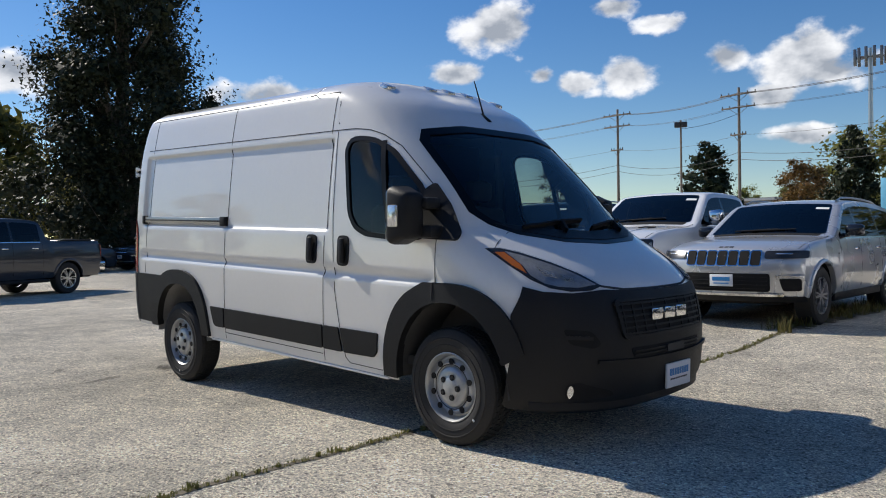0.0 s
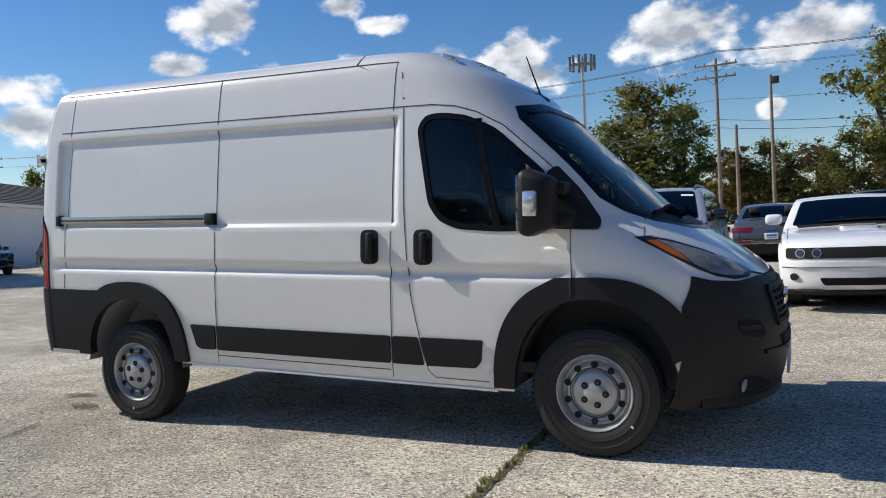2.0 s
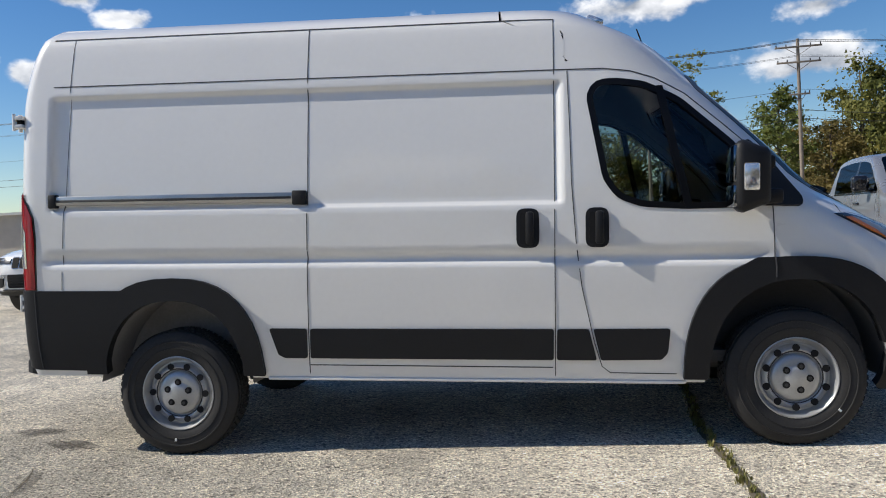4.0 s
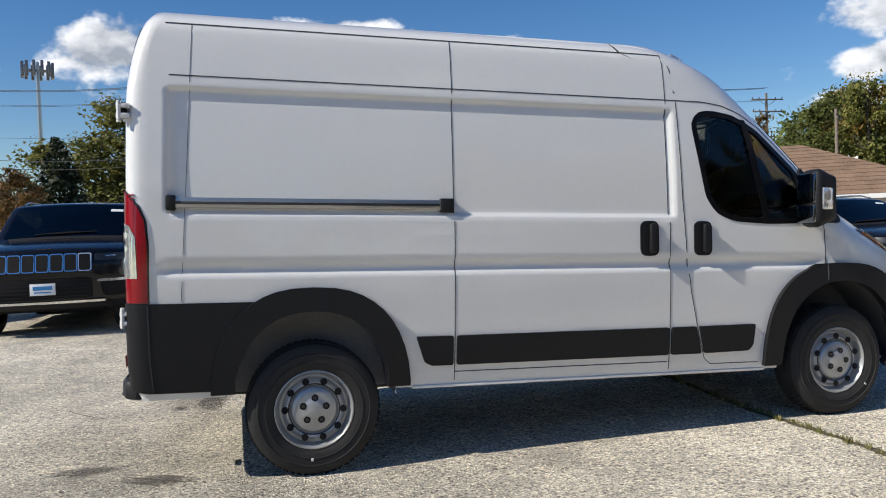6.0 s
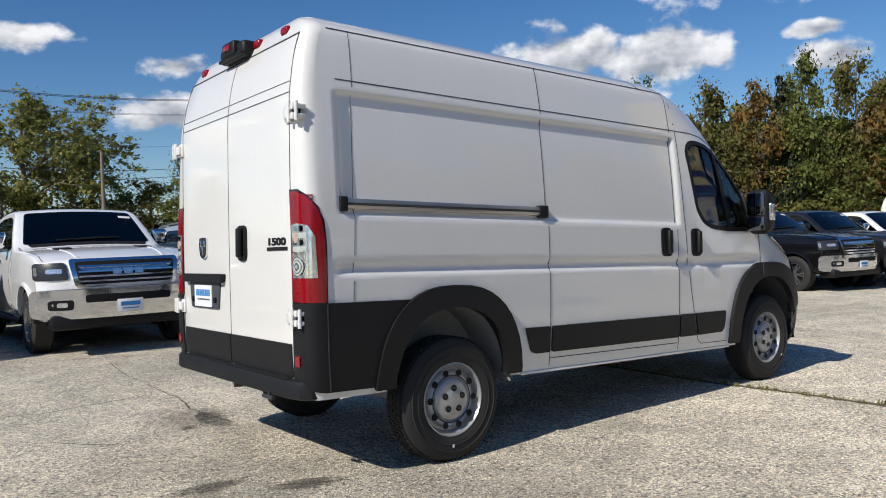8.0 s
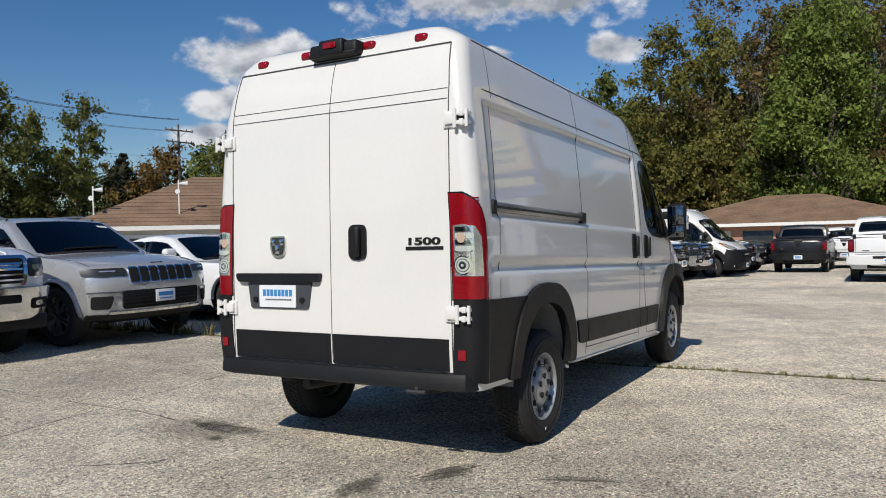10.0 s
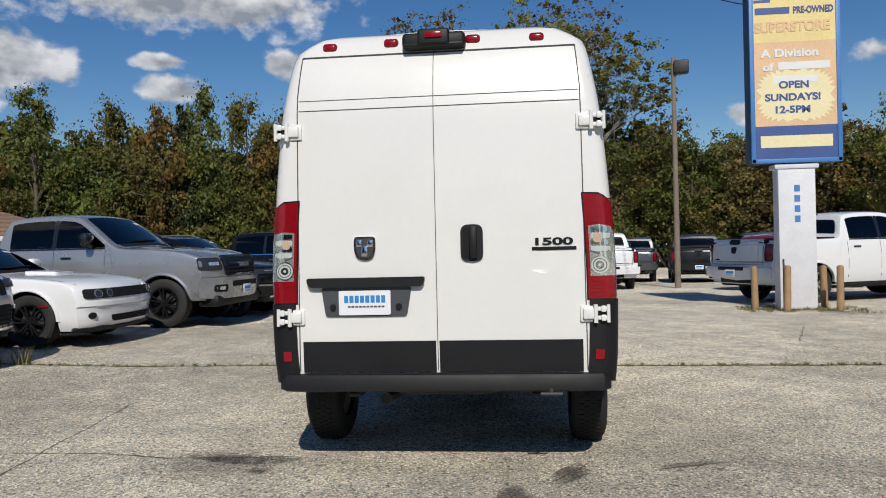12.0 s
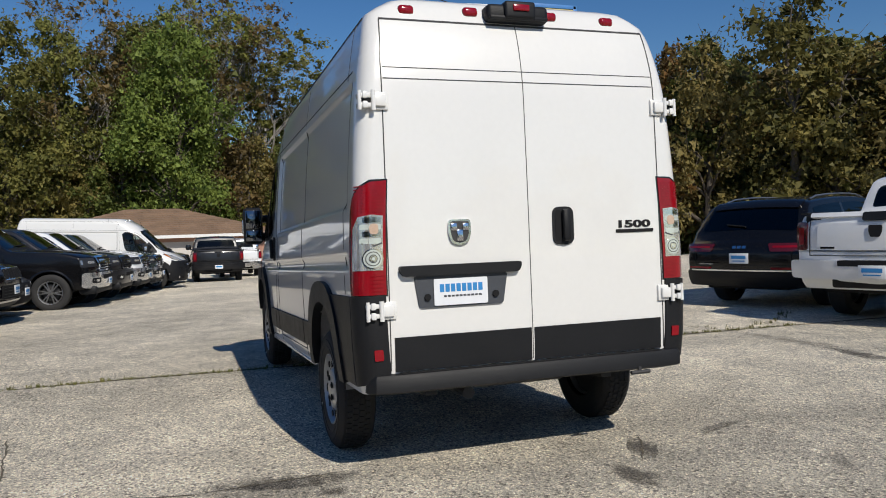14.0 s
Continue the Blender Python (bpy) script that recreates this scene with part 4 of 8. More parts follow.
    def aerial(bm):
        box(bm, (-0.66, -0.03, 2.13), (-0.53, 0.03, 2.19), 0.02, pose(-0.6, 0, 2.16, 0, 35, 0) @ pose(0.6, 0, -2.16))
        tube(bm, (-0.60, 0, 2.19), (-0.70, 0, 2.46), 0.007, 0.004, 8)
    solid("aerial", van, SE, aerial, label="black roof aerial")
    # back doors
    rr = lambda pts, w=0.006: ribbon("panel_gap", pts, f_rear, w, M["gap"], van, 0.002)
    rr([(0.016, 2.30), (0.016, 0.45)], 0.004)
    for sd in (-1, 1):
        rr([(0.80 * sd, 2.30), (0.818 * sd, 2.05), (0.826 * sd, 0.45)], 0.006)
    rr([(-0.80, 2.30), (0.80, 2.30)], 0.012)
    rr([(-0.81, 2.028), (0.81, 2.028)], 0.004)
    rr([(-0.81, 1.968), (0.81, 1.968)], 0.005)
    for a, b in ((-0.803, 0.006), (0.026, 0.803)):
        patch("door_cladding", rect(a, 0.445, b, 0.622), f_rear, B, van, 0.010, 0.02, 0.3, 0.2, "black plastic lower door cladding")
    def step(bm):
        pts = [(-4.30, 0.955), (-4.37, 0.955), (-4.425, 0.915), (-4.452, 0.80)]
        out = [(x, -y) for x, y in pts] + [(x, y) for x, y in pts[::-1]]
        rows = []
        for z, d in ((0.335, 0.02), (0.345, 0.0), (0.41, 0.0), (0.432, 0.012), (0.436, 0.03)):
            rows.append([bm.verts.new((x + d, y * (1 - d * 0.6), z)) for x, y in out])
        for a, b in zip(rows, rows[1:]):
            for k in range(len(out) - 1):
                bm.faces.new((a[k], a[k + 1], b[k + 1], b[k]))
        bm.faces.new(rows[-1]); bm.faces.new(rows[0][::-1])
    solid("rear_step", van, B, step, label="black plastic rear step bumper")
    for k in range(3):
        def tread(bm, k=k):
            box(bm, (-4.435 + 0.014 * k, -0.78, 0.4335), (-4.428 + 0.014 * k, 0.78, 0.440), 0.001)
        solid("step_tread", van, SE, tread)
    # handle, badge, number, plate
    hp = round_poly(rect(-0.255, 1.07, -0.127, 1.28), 0.045, 4)
    patch("rear_handle", hp, f_rear, B, van, 0.012, 0.02, 0.2, 0.2, "black plastic rear door handle")
    patch("recess", round_poly(rect(-0.178, 1.09, -0.14, 1.262), 0.02, 3), f_rear, SE, van, 0.0145, 0.004)
    def grip(bm):
        x = xr(1.18)
        box(bm, (x - 0.048, -0.222, 1.088), (x - 0.012, -0.178, 1.266), 0.014)
    solid("grip", van, B, grip)
    shield = [(0.365, 1.225), (0.49, 1.225), (0.492, 1.15), (0.475, 1.10), (0.428, 1.085), (0.38, 1.10), (0.363, 1.15)]
    patch("badge", round_poly(shield, 0.02, 3), f_rear, M["chrome"], van, 0.014, 0.02, label="chrome shield badge")
    patch("badge_inlay", round_poly(grow(shield, -0.014), 0.016, 3), f_rear, M["dark_metal"], van, 0.0155, 0.004)
    def emblem(bm):
        x = xr(1.15)
        box(bm, (x - 0.022, 0.41, 1.11), (x - 0.014, 0.446, 1.17), 0.008)
        box(bm, (x - 0.022, 0.378, 1.165), (x - 0.014, 0.412, 1.205), 0.008)
        box(bm, (x - 0.022, 0.444, 1.165), (x - 0.014, 0.478, 1.205), 0.008)
    solid("emblem", van, M["chrome"], emblem)
    lettering("1500", van, (xr(1.18) - 0.002, -0.530, 1.154), 0.056, M["seam"], 2.05)
    def under(bm):
        x = xr(1.14)
        box(bm, (x - 0.006, -0.778, 1.124), (x + 0.004, -0.530, 1.143), 0.001)
    solid("number_bar", van, SE, under)
    patch("plate_brow", round_poly([(0.77, 0.965), (0.77, 0.99), (0.083, 0.99), (0.083, 0.965), (0.10, 0.935), (0.75, 0.935)], 0.012, 2), f_rear, B, van, 0.035, 0.05, 0.3, 0.2, "black plastic plate lamp brow")
    patch("plate_recess", round_poly([(0.69, 0.935), (0.16, 0.935), (0.19, 0.765), (0.665, 0.765)], 0.02, 3), f_rear, M["plate_surround"], van, 0.010, 0.02, 0.3, 0.2)
    for y in (0.235, 0.62):
        c = [(y + 0.018 * math.cos(k * math.pi / 6), 0.822 + 0.018 * math.sin(k * math.pi / 6)) for k in range(12)]
        patch("rubber_bump", c, f_rear, SE, van, 0.022, 0.012)
    patch("rear_plate", rect(0.282, 0.775, 0.585, 0.915, 0.008), f_rear, M["plate"], van, 0.018, 0.006, label="white and blue dealer plate")
    for z0, z1, a, b, mt in [(0.845, 0.887, 0.312 + 0.031 * k, 0.336 + 0.031 * k, "plate_blue") for k in range(8)] + [(0.818, 0.828, 0.318 + 0.022 * k, 0.334 + 0.022 * k, "plate_surround") for k in range(10)]:
        patch("plate_bar", rect(a, z0, b, z1), f_rear, M[mt], van, 0.0195, 0.002)
    # rear roof lamps
    for y in (-0.585, -0.215, 0.27, 0.64):
        def rl(bm, y=y):
            x, z = -4.30, 2.375 - 0.03 * y * y
            box(bm, (x - 0.040, y - 0.044, z - 0.028), (x + 0.05, y + 0.044, z + 0.026), 0.02, seg=3)
        solid("marker_lamp", van, M["lamp_red"], rl, label="red roof marker lamp")
    def camera_box(bm):
        box(bm, (-4.40, -0.175, 2.312), (-4.24, 0.195, 2.408), 0.026, seg=3)
        box(bm, (-4.425, -0.085, 2.322), (-4.28, 0.10, 2.420), 0.016, seg=3)
        box(bm, (-4.412, -0.165, 2.318), (-4.39, 0.185, 2.340), 0.008)
    solid("brake_lamp_housing", van, B, camera_box, label="black high brake lamp housing")
    def chmsl(bm):
        box(bm, (-4.436, -0.042, 2.362), (-4.42, 0.056, 2.398), 0.006)
    solid("brake_lamp", van, M["lamp_red"], chmsl)
    # underbody
    def floor_pan(bm):
        box(bm, (-4.34, -0.64, 0.36), (0.55, 0.64, 0.44), 0.02)
        box(bm, (-4.36, -0.93, 0.38), (-3.98, 0.93, 0.43), 0.01)
        box(bm, (-2.92, -0.93, 0.36), (-0.56, 0.93, 0.42), 0.01)
    solid("floor_pan", van, M["dark_metal"], floor_pan)
    def axle(bm):
        tube(bm, (-3.454, -0.8, 0.23), (-3.454, 0.8, 0.23), 0.035, n=10)
        for y in (-0.55, 0.55):
            box(bm, (-4.2, y - 0.035, 0.27), (-2.7, y + 0.035, 0.295), 0.004)
            tube(bm, (-3.7, y * 0.85, 0.26), (-3.9, y * 0.85, 0.42), 0.03, n=8)
        tube(bm, (-3.2, 0.2, 0.26), (-4.25, 0.35, 0.27), 0.035, n=10)
        tube(bm, (-4.30, -0.62, 0.345), (-4.46, -0.62, 0.345), 0.012, n=8)
        tube(bm, (-4.46, -0.56, 0.325), (-4.46, -0.68, 0.325), 0.012, n=8)
    solid("rear_axle", van, M["dark_metal"], axle, raked=True)
    def spare(bm):
        box(bm, (-4.2, -0.3, 0.28), (-3.72, 0.3, 0.36), 0.05)
    solid("spare_carrier", van, M["dark_metal"], spare)
    # cabin
    def dash(bm):
        box(bm, (-0.20, -0.80, 0.95), (0.12, 0.80, 1.28), 0.08, seg=3)
    solid("dashboard", van, M["cabin"], dash)
    def bulk(bm):
        box(bm, (-1.42, -0.84, 0.5), (-1.38, 0.84, 2.05))
        box(bm, (-1.42, -0.9, 0.44), (0.2, 0.9, 0.5))
    solid("bulkhead", van, M["cabin"], bulk)
    def liner(bm):
        box(bm, (-1.40, -0.70, 2.12), (-0.86, 0.70, 2.15), 0.01)
    solid("headliner", van, M["cabin"], liner)
    for y in (-0.45, 0.45):
        def seat(bm, y=y):
            box(bm, (-0.95, y - 0.25, 0.75), (-0.42, y + 0.25, 0.92), 0.06)
            box(bm, (-1.12, y - 0.25, 0.86), (-0.93, y + 0.25, 1.52), 0.07)
            box(bm, (-1.10, y - 0.13, 1.55), (-0.98, y + 0.13, 1.73), 0.05)
            box(bm, (-0.9, y - 0.2, 0.5), (-0.5, y + 0.2, 0.76), 0.02)
        solid("cab_seat", van, M["cabin"], seat)
    def wheel(bm):
        c, ax = Vector((-0.42, 0.45, 1.25)), Vector((-0.75, 0, 0.66)).normalized()
        u = Vector((0, 1, 0)); w = ax.cross(u)
        prev = None
        for k in range(25):
            a = 2 * math.pi * k / 24
            p = c + (u * math.cos(a) + w * math.sin(a)) * 0.19
            if prev is not None:
                tube(bm, prev, p, 0.016, n=8)
            prev = p
        tube(bm, c - u * 0.18, c + u * 0.18, 0.018, n=8)
        tube(bm, c, c - ax * 0.3, 0.03, n=8)
    solid("steering_wheel", van, M["seam"], wheel)
    for wx, sd, a in ((0.0, -1, 20), (0.0, 1, 50), (-3.454, -1, 75), (-3.454, 1, 10)):
        van_wheel(van, wx, sd, a)
    return van


def lettering(text, parent, at, size, material, stretch=1.0, heading=-90.0, depth=0.003, font_m=None):
    """Raised letters in the built-in font, as a mesh; heading: the way the reader looks along, degrees from +y."""
    cu = bpy.data.curves.new("lettering", "FONT")
    cu.body, cu.size, cu.extrude, cu.offset = text, size, depth, size * 0.035
    ob = bpy.data.objects.new("lettering", cu)
    scene.collection.objects.link(ob)
    bpy.context.view_layer.update()
    me = bpy.data.meshes.new_from_object(ob.evaluated_get(bpy.context.evaluated_depsgraph_get()))
    bpy.data.objects.remove(ob)
    me.transform(Matrix.Diagonal((stretch, 1, 1, 1)))
    me.transform(font_m if font_m is not None else pose(0, 0, 0, 90, 0, heading))
    me.transform(Matrix.Translation(at))
    if font_m is None and parent.name.startswith("cargo_van"):
        for v in me.vertices:
            v.co = rake(v.co)
    me.materials.clear()
    me.materials.append(material)
    o = new("lettering", me)
    o.parent = parent
    o["label"] = "raised black number" if text.isdigit() else "printed words"
    return o


M["liner_rear"] = mat("liner_rear", (0.22, 0.22, 0.225), 0.7, 0, 0.15)
M["liner"] = mat("liner", (0.055, 0.055, 0.057), 0.7, 0, 0.15)
M["mirror"] = mat("mirror", (0.24, 0.25, 0.26), 0.03, 1.0, 0.01)
M["lens_green"] = mat("lens_green", (0.62, 0.68, 0.64), 0.15, 0.3, 0.1, coat=0.6)
M["bulb_amber"] = mat("bulb_amber", (0.55, 0.40, 0.30), 0.25, 0.1, 0.1, coat=0.6)
M["lamp_red_dark"] = mat("lamp_red_dark", (0.22, 0.004, 0.008), 0.2, 0, 0.1)
M["lamp_black"] = mat("lamp_black", (0.045, 0.047, 0.052), 0.25, 0.4, 0.1)
M["chrome_dull"] = mat("chrome_dull", (0.44, 0.44, 0.44), 0.25, 0.8, 0.1)
M["plate_surround"] = mat("plate_surround", (0.05, 0.055, 0.065), 0.5, 0, 0.1)
van = build_van()


# ---- parked vehicles ----
PAINT = {
    "white": mat("paint_white", (0.76, 0.77, 0.78), 0.25, 0, 0.02, 2, 30, coat=0.8),
    "silver": mat("paint_silver", (0.52, 0.53, 0.545), 0.28, 0.5, 0.03, 2, 200, coat=0.8),
    "steel": mat("paint_steel", (0.36, 0.37, 0.385), 0.28, 0.6, 0.03, 2, 200, coat=0.8),
    "grey": mat("paint_grey", (0.11, 0.115, 0.125), 0.28, 0.5, 0.03, 2, 200, coat=0.8),
    "slate": mat("paint_slate", (0.022, 0.027, 0.040), 0.3, 0.3, 0.03, 2, 200, coat=0.8),
    "black": mat("paint_black", (0.005, 0.005, 0.0058), 0.2, 0, 0.04, 2, 30, coat=0.25, spec=0.3),
    "charcoal": mat("paint_charcoal", (0.016, 0.0165, 0.019), 0.3, 0.3, 0.04, 2, 200, coat=0.4),
    "green": mat("paint_green", (0.02, 0.035, 0.032), 0.25, 0.3, 0.04, 2, 200, coat=0.8),
    "red": mat("paint_red", (0.22, 0.012, 0.014), 0.25, 0.2, 0.04, 2, 60, coat=0.8),
}
M["alloy"] = mat("alloy", (0.5, 0.5, 0.51), 0.28, 0.9, 0.06)
M["alloy_black"] = mat("alloy_black", (0.018, 0.018, 0.02), 0.3, 0.4, 0.06)
M["tail_smoke"] = mat("tail_smoke", (0.085, 0.006, 0.008), 0.15, 0, 0.1, coat=0.8)

# length, width, wheelbase, front overhang, tyre radius, belt height, roof width share, ground clearance;
# top: the outline of bonnet, windscreen, roof and tail along the middle, from tail to nose;
# glass: windscreen foot and head, rear window head and foot; panes: side windows from front to back
KINDS = {
    "pickup": dict(L=5.92, W=2.06, wb=3.67, fo=0.98, R=0.41, belt=1.33, lean=0.27, clear=0.44, rx=0.10,
                   top=[(-2.86, 1.40), (-1.16, 1.41), (-1.08, 1.43), (-1.02, 1.52), (-0.93, 1.82), (-0.85, 1.90), (-0.6, 1.945), (-0.1, 1.965), (0.3, 1.95), (0.5, 1.90), (1.16, 1.44), (1.30, 1.375), (1.9, 1.34), (2.5, 1.28), (2.86, 1.19)],
                   glass=(1.17, 0.50, -0.94, -1.03), panes=[(1.3, 0.06), (-0.02, -0.82)], bed=(-2.84, -1.16)),
    "suv": dict(L=5.1, W=1.97, wb=3.05, fo=0.92, R=0.385, belt=1.11, lean=0.30, clear=0.34, rx=0.13,
                top=[(-2.42, 1.05), (-2.36, 1.17), (-2.02, 1.56), (-1.88, 1.63), (-1.2, 1.695), (-0.5, 1.717), (0.0, 1.704), (0.28, 1.669), (0.42, 1.63), (1.12, 1.23), (1.26, 1.18), (1.7, 1.145), (2.1, 1.1), (2.42, 1.03)],
                glass=(1.15, 0.40, -2.0, -2.34), panes=[(1.3, 0.10), (0.04, -0.92), (-0.98, -1.92)]),
    "bigsuv": dict(L=5.45, W=2.10, wb=3.12, fo=0.98, R=0.42, belt=1.29, lean=0.24, clear=0.38, rx=0.11,
                   top=[(-2.60, 1.2), (-2.56, 1.34), (-2.36, 1.78), (-2.2, 1.87), (-1.5, 1.91), (-0.2, 1.92), (0.3, 1.885), (0.46, 1.84), (1.06, 1.37), (1.18, 1.315), (1.9, 1.28), (2.4, 1.23), (2.61, 1.17)],
                   glass=(1.08, 0.44, -2.33, -2.53), panes=[(1.2, 0.10), (0.04, -0.95), (-1.02, -2.2)]),
    "coupe": dict(L=5.02, W=1.92, wb=2.95, fo=0.98, R=0.36, belt=0.985, lean=0.42, clear=0.22, rx=0.12,
                  top=[(-2.38, 0.94), (-2.25, 1.02), (-1.85, 1.045), (-1.65, 1.08), (-1.0, 1.36), (-0.75, 1.42), (-0.4, 1.445), (-0.05, 1.41), (0.08, 1.375), (0.72, 1.05), (0.84, 1.0), (1.6, 0.965), (2.2, 0.90), (2.39, 0.85)],
                  glass=(0.74, 0.06, -0.98, -1.60), panes=[(0.9, -0.42), (-0.48, -1.15)]),
    "sedan": dict(L=4.7, W=1.85, wb=2.75, fo=0.92, R=0.335, belt=0.97, lean=0.42, clear=0.22, rx=0.12,
                  top=[(-2.22, 0.92), (-2.08, 1.02), (-1.75, 1.045), (-1.55, 1.08), (-0.95, 1.36), (-0.7, 1.42), (-0.3, 1.445), (0.08, 1.405), (0.2, 1.365), (0.84, 1.02), (0.96, 0.975), (1.6, 0.91), (2.05, 0.83), (2.23, 0.77)],
                  glass=(0.86, 0.18, -0.93, -1.5), panes=[(1.0, -0.10), (-0.16, -1.1)]),
    "wagon": dict(L=4.6, W=1.86, wb=2.70, fo=0.90, R=0.35, belt=1.06, lean=0.34, clear=0.28, rx=0.12,
                  top=[(-2.18, 0.98), (-2.13, 1.1), (-1.78, 1.52), (-1.62, 1.59), (-0.8, 1.655), (0.0, 1.645), (0.2, 1.60), (0.3, 1.56), (0.94, 1.13), (1.06, 1.08), (1.6, 1.02), (2.0, 0.94), (2.18, 0.88)],
                  glass=(0.97, 0.27, -1.77, -2.1), panes=[(1.1, 0.0), (-0.06, -0.9), (-0.96, -1.66)]),
}


def car_wheel(car, x, y, side, R, rim_mat, width=0.25, spokes=6):
    hub = tagged(new("wheel"))
    hub.parent = car
    hub.matrix_basis = pose(x, y, R, 0, random.uniform(0, 72), 0)
    s = side
    r = R * 0.64
    bm = bmesh.new()
    prof = [(-width, r), (-width, R * 0.9), (-width + 0.03, R), (-0.03, R), (-0.004, R * 0.92), (0, R * 0.8), (-0.012, r + 0.01), (-0.02, r)]
    revolve(bm, [(a * s, q) for a, q in prof], 26)
    bmesh.ops.recalc_face_normals(bm, faces=bm.faces)
    part("tyre", bm, M["rubber"], hub)
    bm = bmesh.new()
    revolve(bm, [(-0.2 * s, r * 0.95), (-0.03 * s, r * 0.97), (-0.008 * s, r), (-0.012 * s, r * 0.93), (-0.05 * s, r * 0.9)], 26)
    revolve(bm, [(-0.045 * s, r * 0.24), (-0.02 * s, r * 0.22), (-0.015 * s, r * 0.12), (-0.015 * s, 0.001)], 16)
    for k in range(spokes):
        for d in (-0.16, 0.16):
            m = Matrix.Rotation(2 * math.pi * k / spokes + d, 4, "Y")
            y0, y1 = sorted((-0.045 * s, -0.014 * s))
            box(bm, (r * 0.15, y0, -r * 0.045), (r * 0.95, y1, r * 0.045), 0, m)
    bmesh.ops.recalc_face_normals(bm, faces=bm.faces)
    part("rim", bm, rim_mat, hub)
    bm = bmesh.new()
    revolve(bm, [(-0.11 * s, r * 0.7), (-0.11 * s, 0.01)], 20)
    part("brake_disc", bm, M["dark_metal"], hub)
    bm = bmesh.new()
    revolve(bm, [(-0.16 * s, r * 0.94), (-0.16 * s, 0.01)], 20)
    part("wheel_barrel", bm, M["seam"], hub)


class Skin:
    """The outer surface of a car body: side, top, nose and tail as functions."""

    def __init__(self, K):
        self.K = K
        self.hw, self.X, self.zb, self.belt, self.rx = K["W"] / 2, K["L"] / 2, K["clear"], K["belt"], K["rx"]
        self.tab = K["top"]
        f0 = K["glass"][0]
        X = self.X
        self.k2 = [(-X, -0.06), (-X + 0.7, -0.03), (0, 0.0), (f0 - 0.7, 0.05), (f0, 0.10), (X - 0.6, 0.10), (X, 0.12)]
        self.k6 = [(-X, -0.10), (-X + 0.5, 0.0), (X - 0.75, 0.0), (X, 0.24)]
        self.ends = {}
        for sg in (-1, 1):
            zt = self.top(sg * (X - self.rx))
            self.ends[sg] = ((zt + self.zb) / 2, (zt - self.zb) / 2)

    def top(self, x): return smooth_table(self.tab, x)

    def shear(self, x, y):
        q = min(1.05, abs(y) / self.hw)
        return x - lerp_table(self.k2, x) * q * q - lerp_table(self.k6, x) * q ** 6

    def half(self, x, z):
        """Half width at x and height z."""
        t = (z - self.zb) / (self.belt - self.zb)
        w = smooth_table([(0, 0.925), (0.12, 0.975), (0.35, 0.99), (0.62, 1.0), (0.8, 0.985), (1.0, 0.955)], min(1.0, t))
        y = self.hw * w
        if z > self.belt:
            d = z - self.belt
            y -= d * self.K["lean"] * (0.75 + 0.6 * d)
        X = self.X
        return y * (1 - 0.035 * sstep(X - 1.3, X, x) - 0.03 * sstep(-X + 1.0, -X, x))

    def round(self, x):
        zt = self.top(x)
        return 0.055 if zt < self.belt + 0.1 else 0.075

    def side(self, x, z):
        y = self.half(x, z)
        return Vector((self.shear(x, y), -y, z))

    def edge(self, x, zt=None):
        zt = self.top(x) if zt is None else zt
        r = self.round(x)
        return self.half(x, zt - r) - r * 1.1

    def over(self, y, x):
        e = max(0.05, self.edge(x))
        return Vector((self.shear(x, y), y, self.top(x) - 0.03 * min(1.3, abs(y) / e) ** 2))

    def face(self, sg):
        zm, h = self.ends[sg]
        def f(y, z):
            x = sg * (self.X - self.rx * min(1.0, abs(z - zm) / h) ** 4)
            return Vector((self.shear(x, y), y, z))
        return f

    def section(self, x, zlo, zhi):
        r = min(self.round(x), (zhi - zlo) * 0.4)
        ze = zhi - r
        if zhi > self.belt + 0.12:
            zs = [zlo + (self.belt - zlo) * k / 5 for k in range(6)] + [self.belt + (ze - self.belt) * k / 4 for k in range(1, 5)]
        else:
            zs = [zlo + (ze - zlo) * k / 9 for k in range(10)]
        b0 = self.half(x, zlo)
        pts = [(0.0, zlo), (0.45 * b0, zlo), (0.85 * b0, zlo)] + [(self.half(x, z), z) for z in zs]
        y1 = pts[-1][0]
        y0 = y1 - r * 1.1
        for a in (0.33, 0.66):
            pts.append((y1 - r * 1.1 * (1 - math.cos(a * math.pi / 2)), ze + (r - 0.03 * min(1, r / 0.05)) * math.sin(a * math.pi / 2)))
        c = 0.03 * min(1.0, (zhi - zlo) / 0.4)
        for q in (1.0, 0.75, 0.5, 0.25, 0.0):
            pts.append((y0 * q, zhi - c * q * q))
        return pts


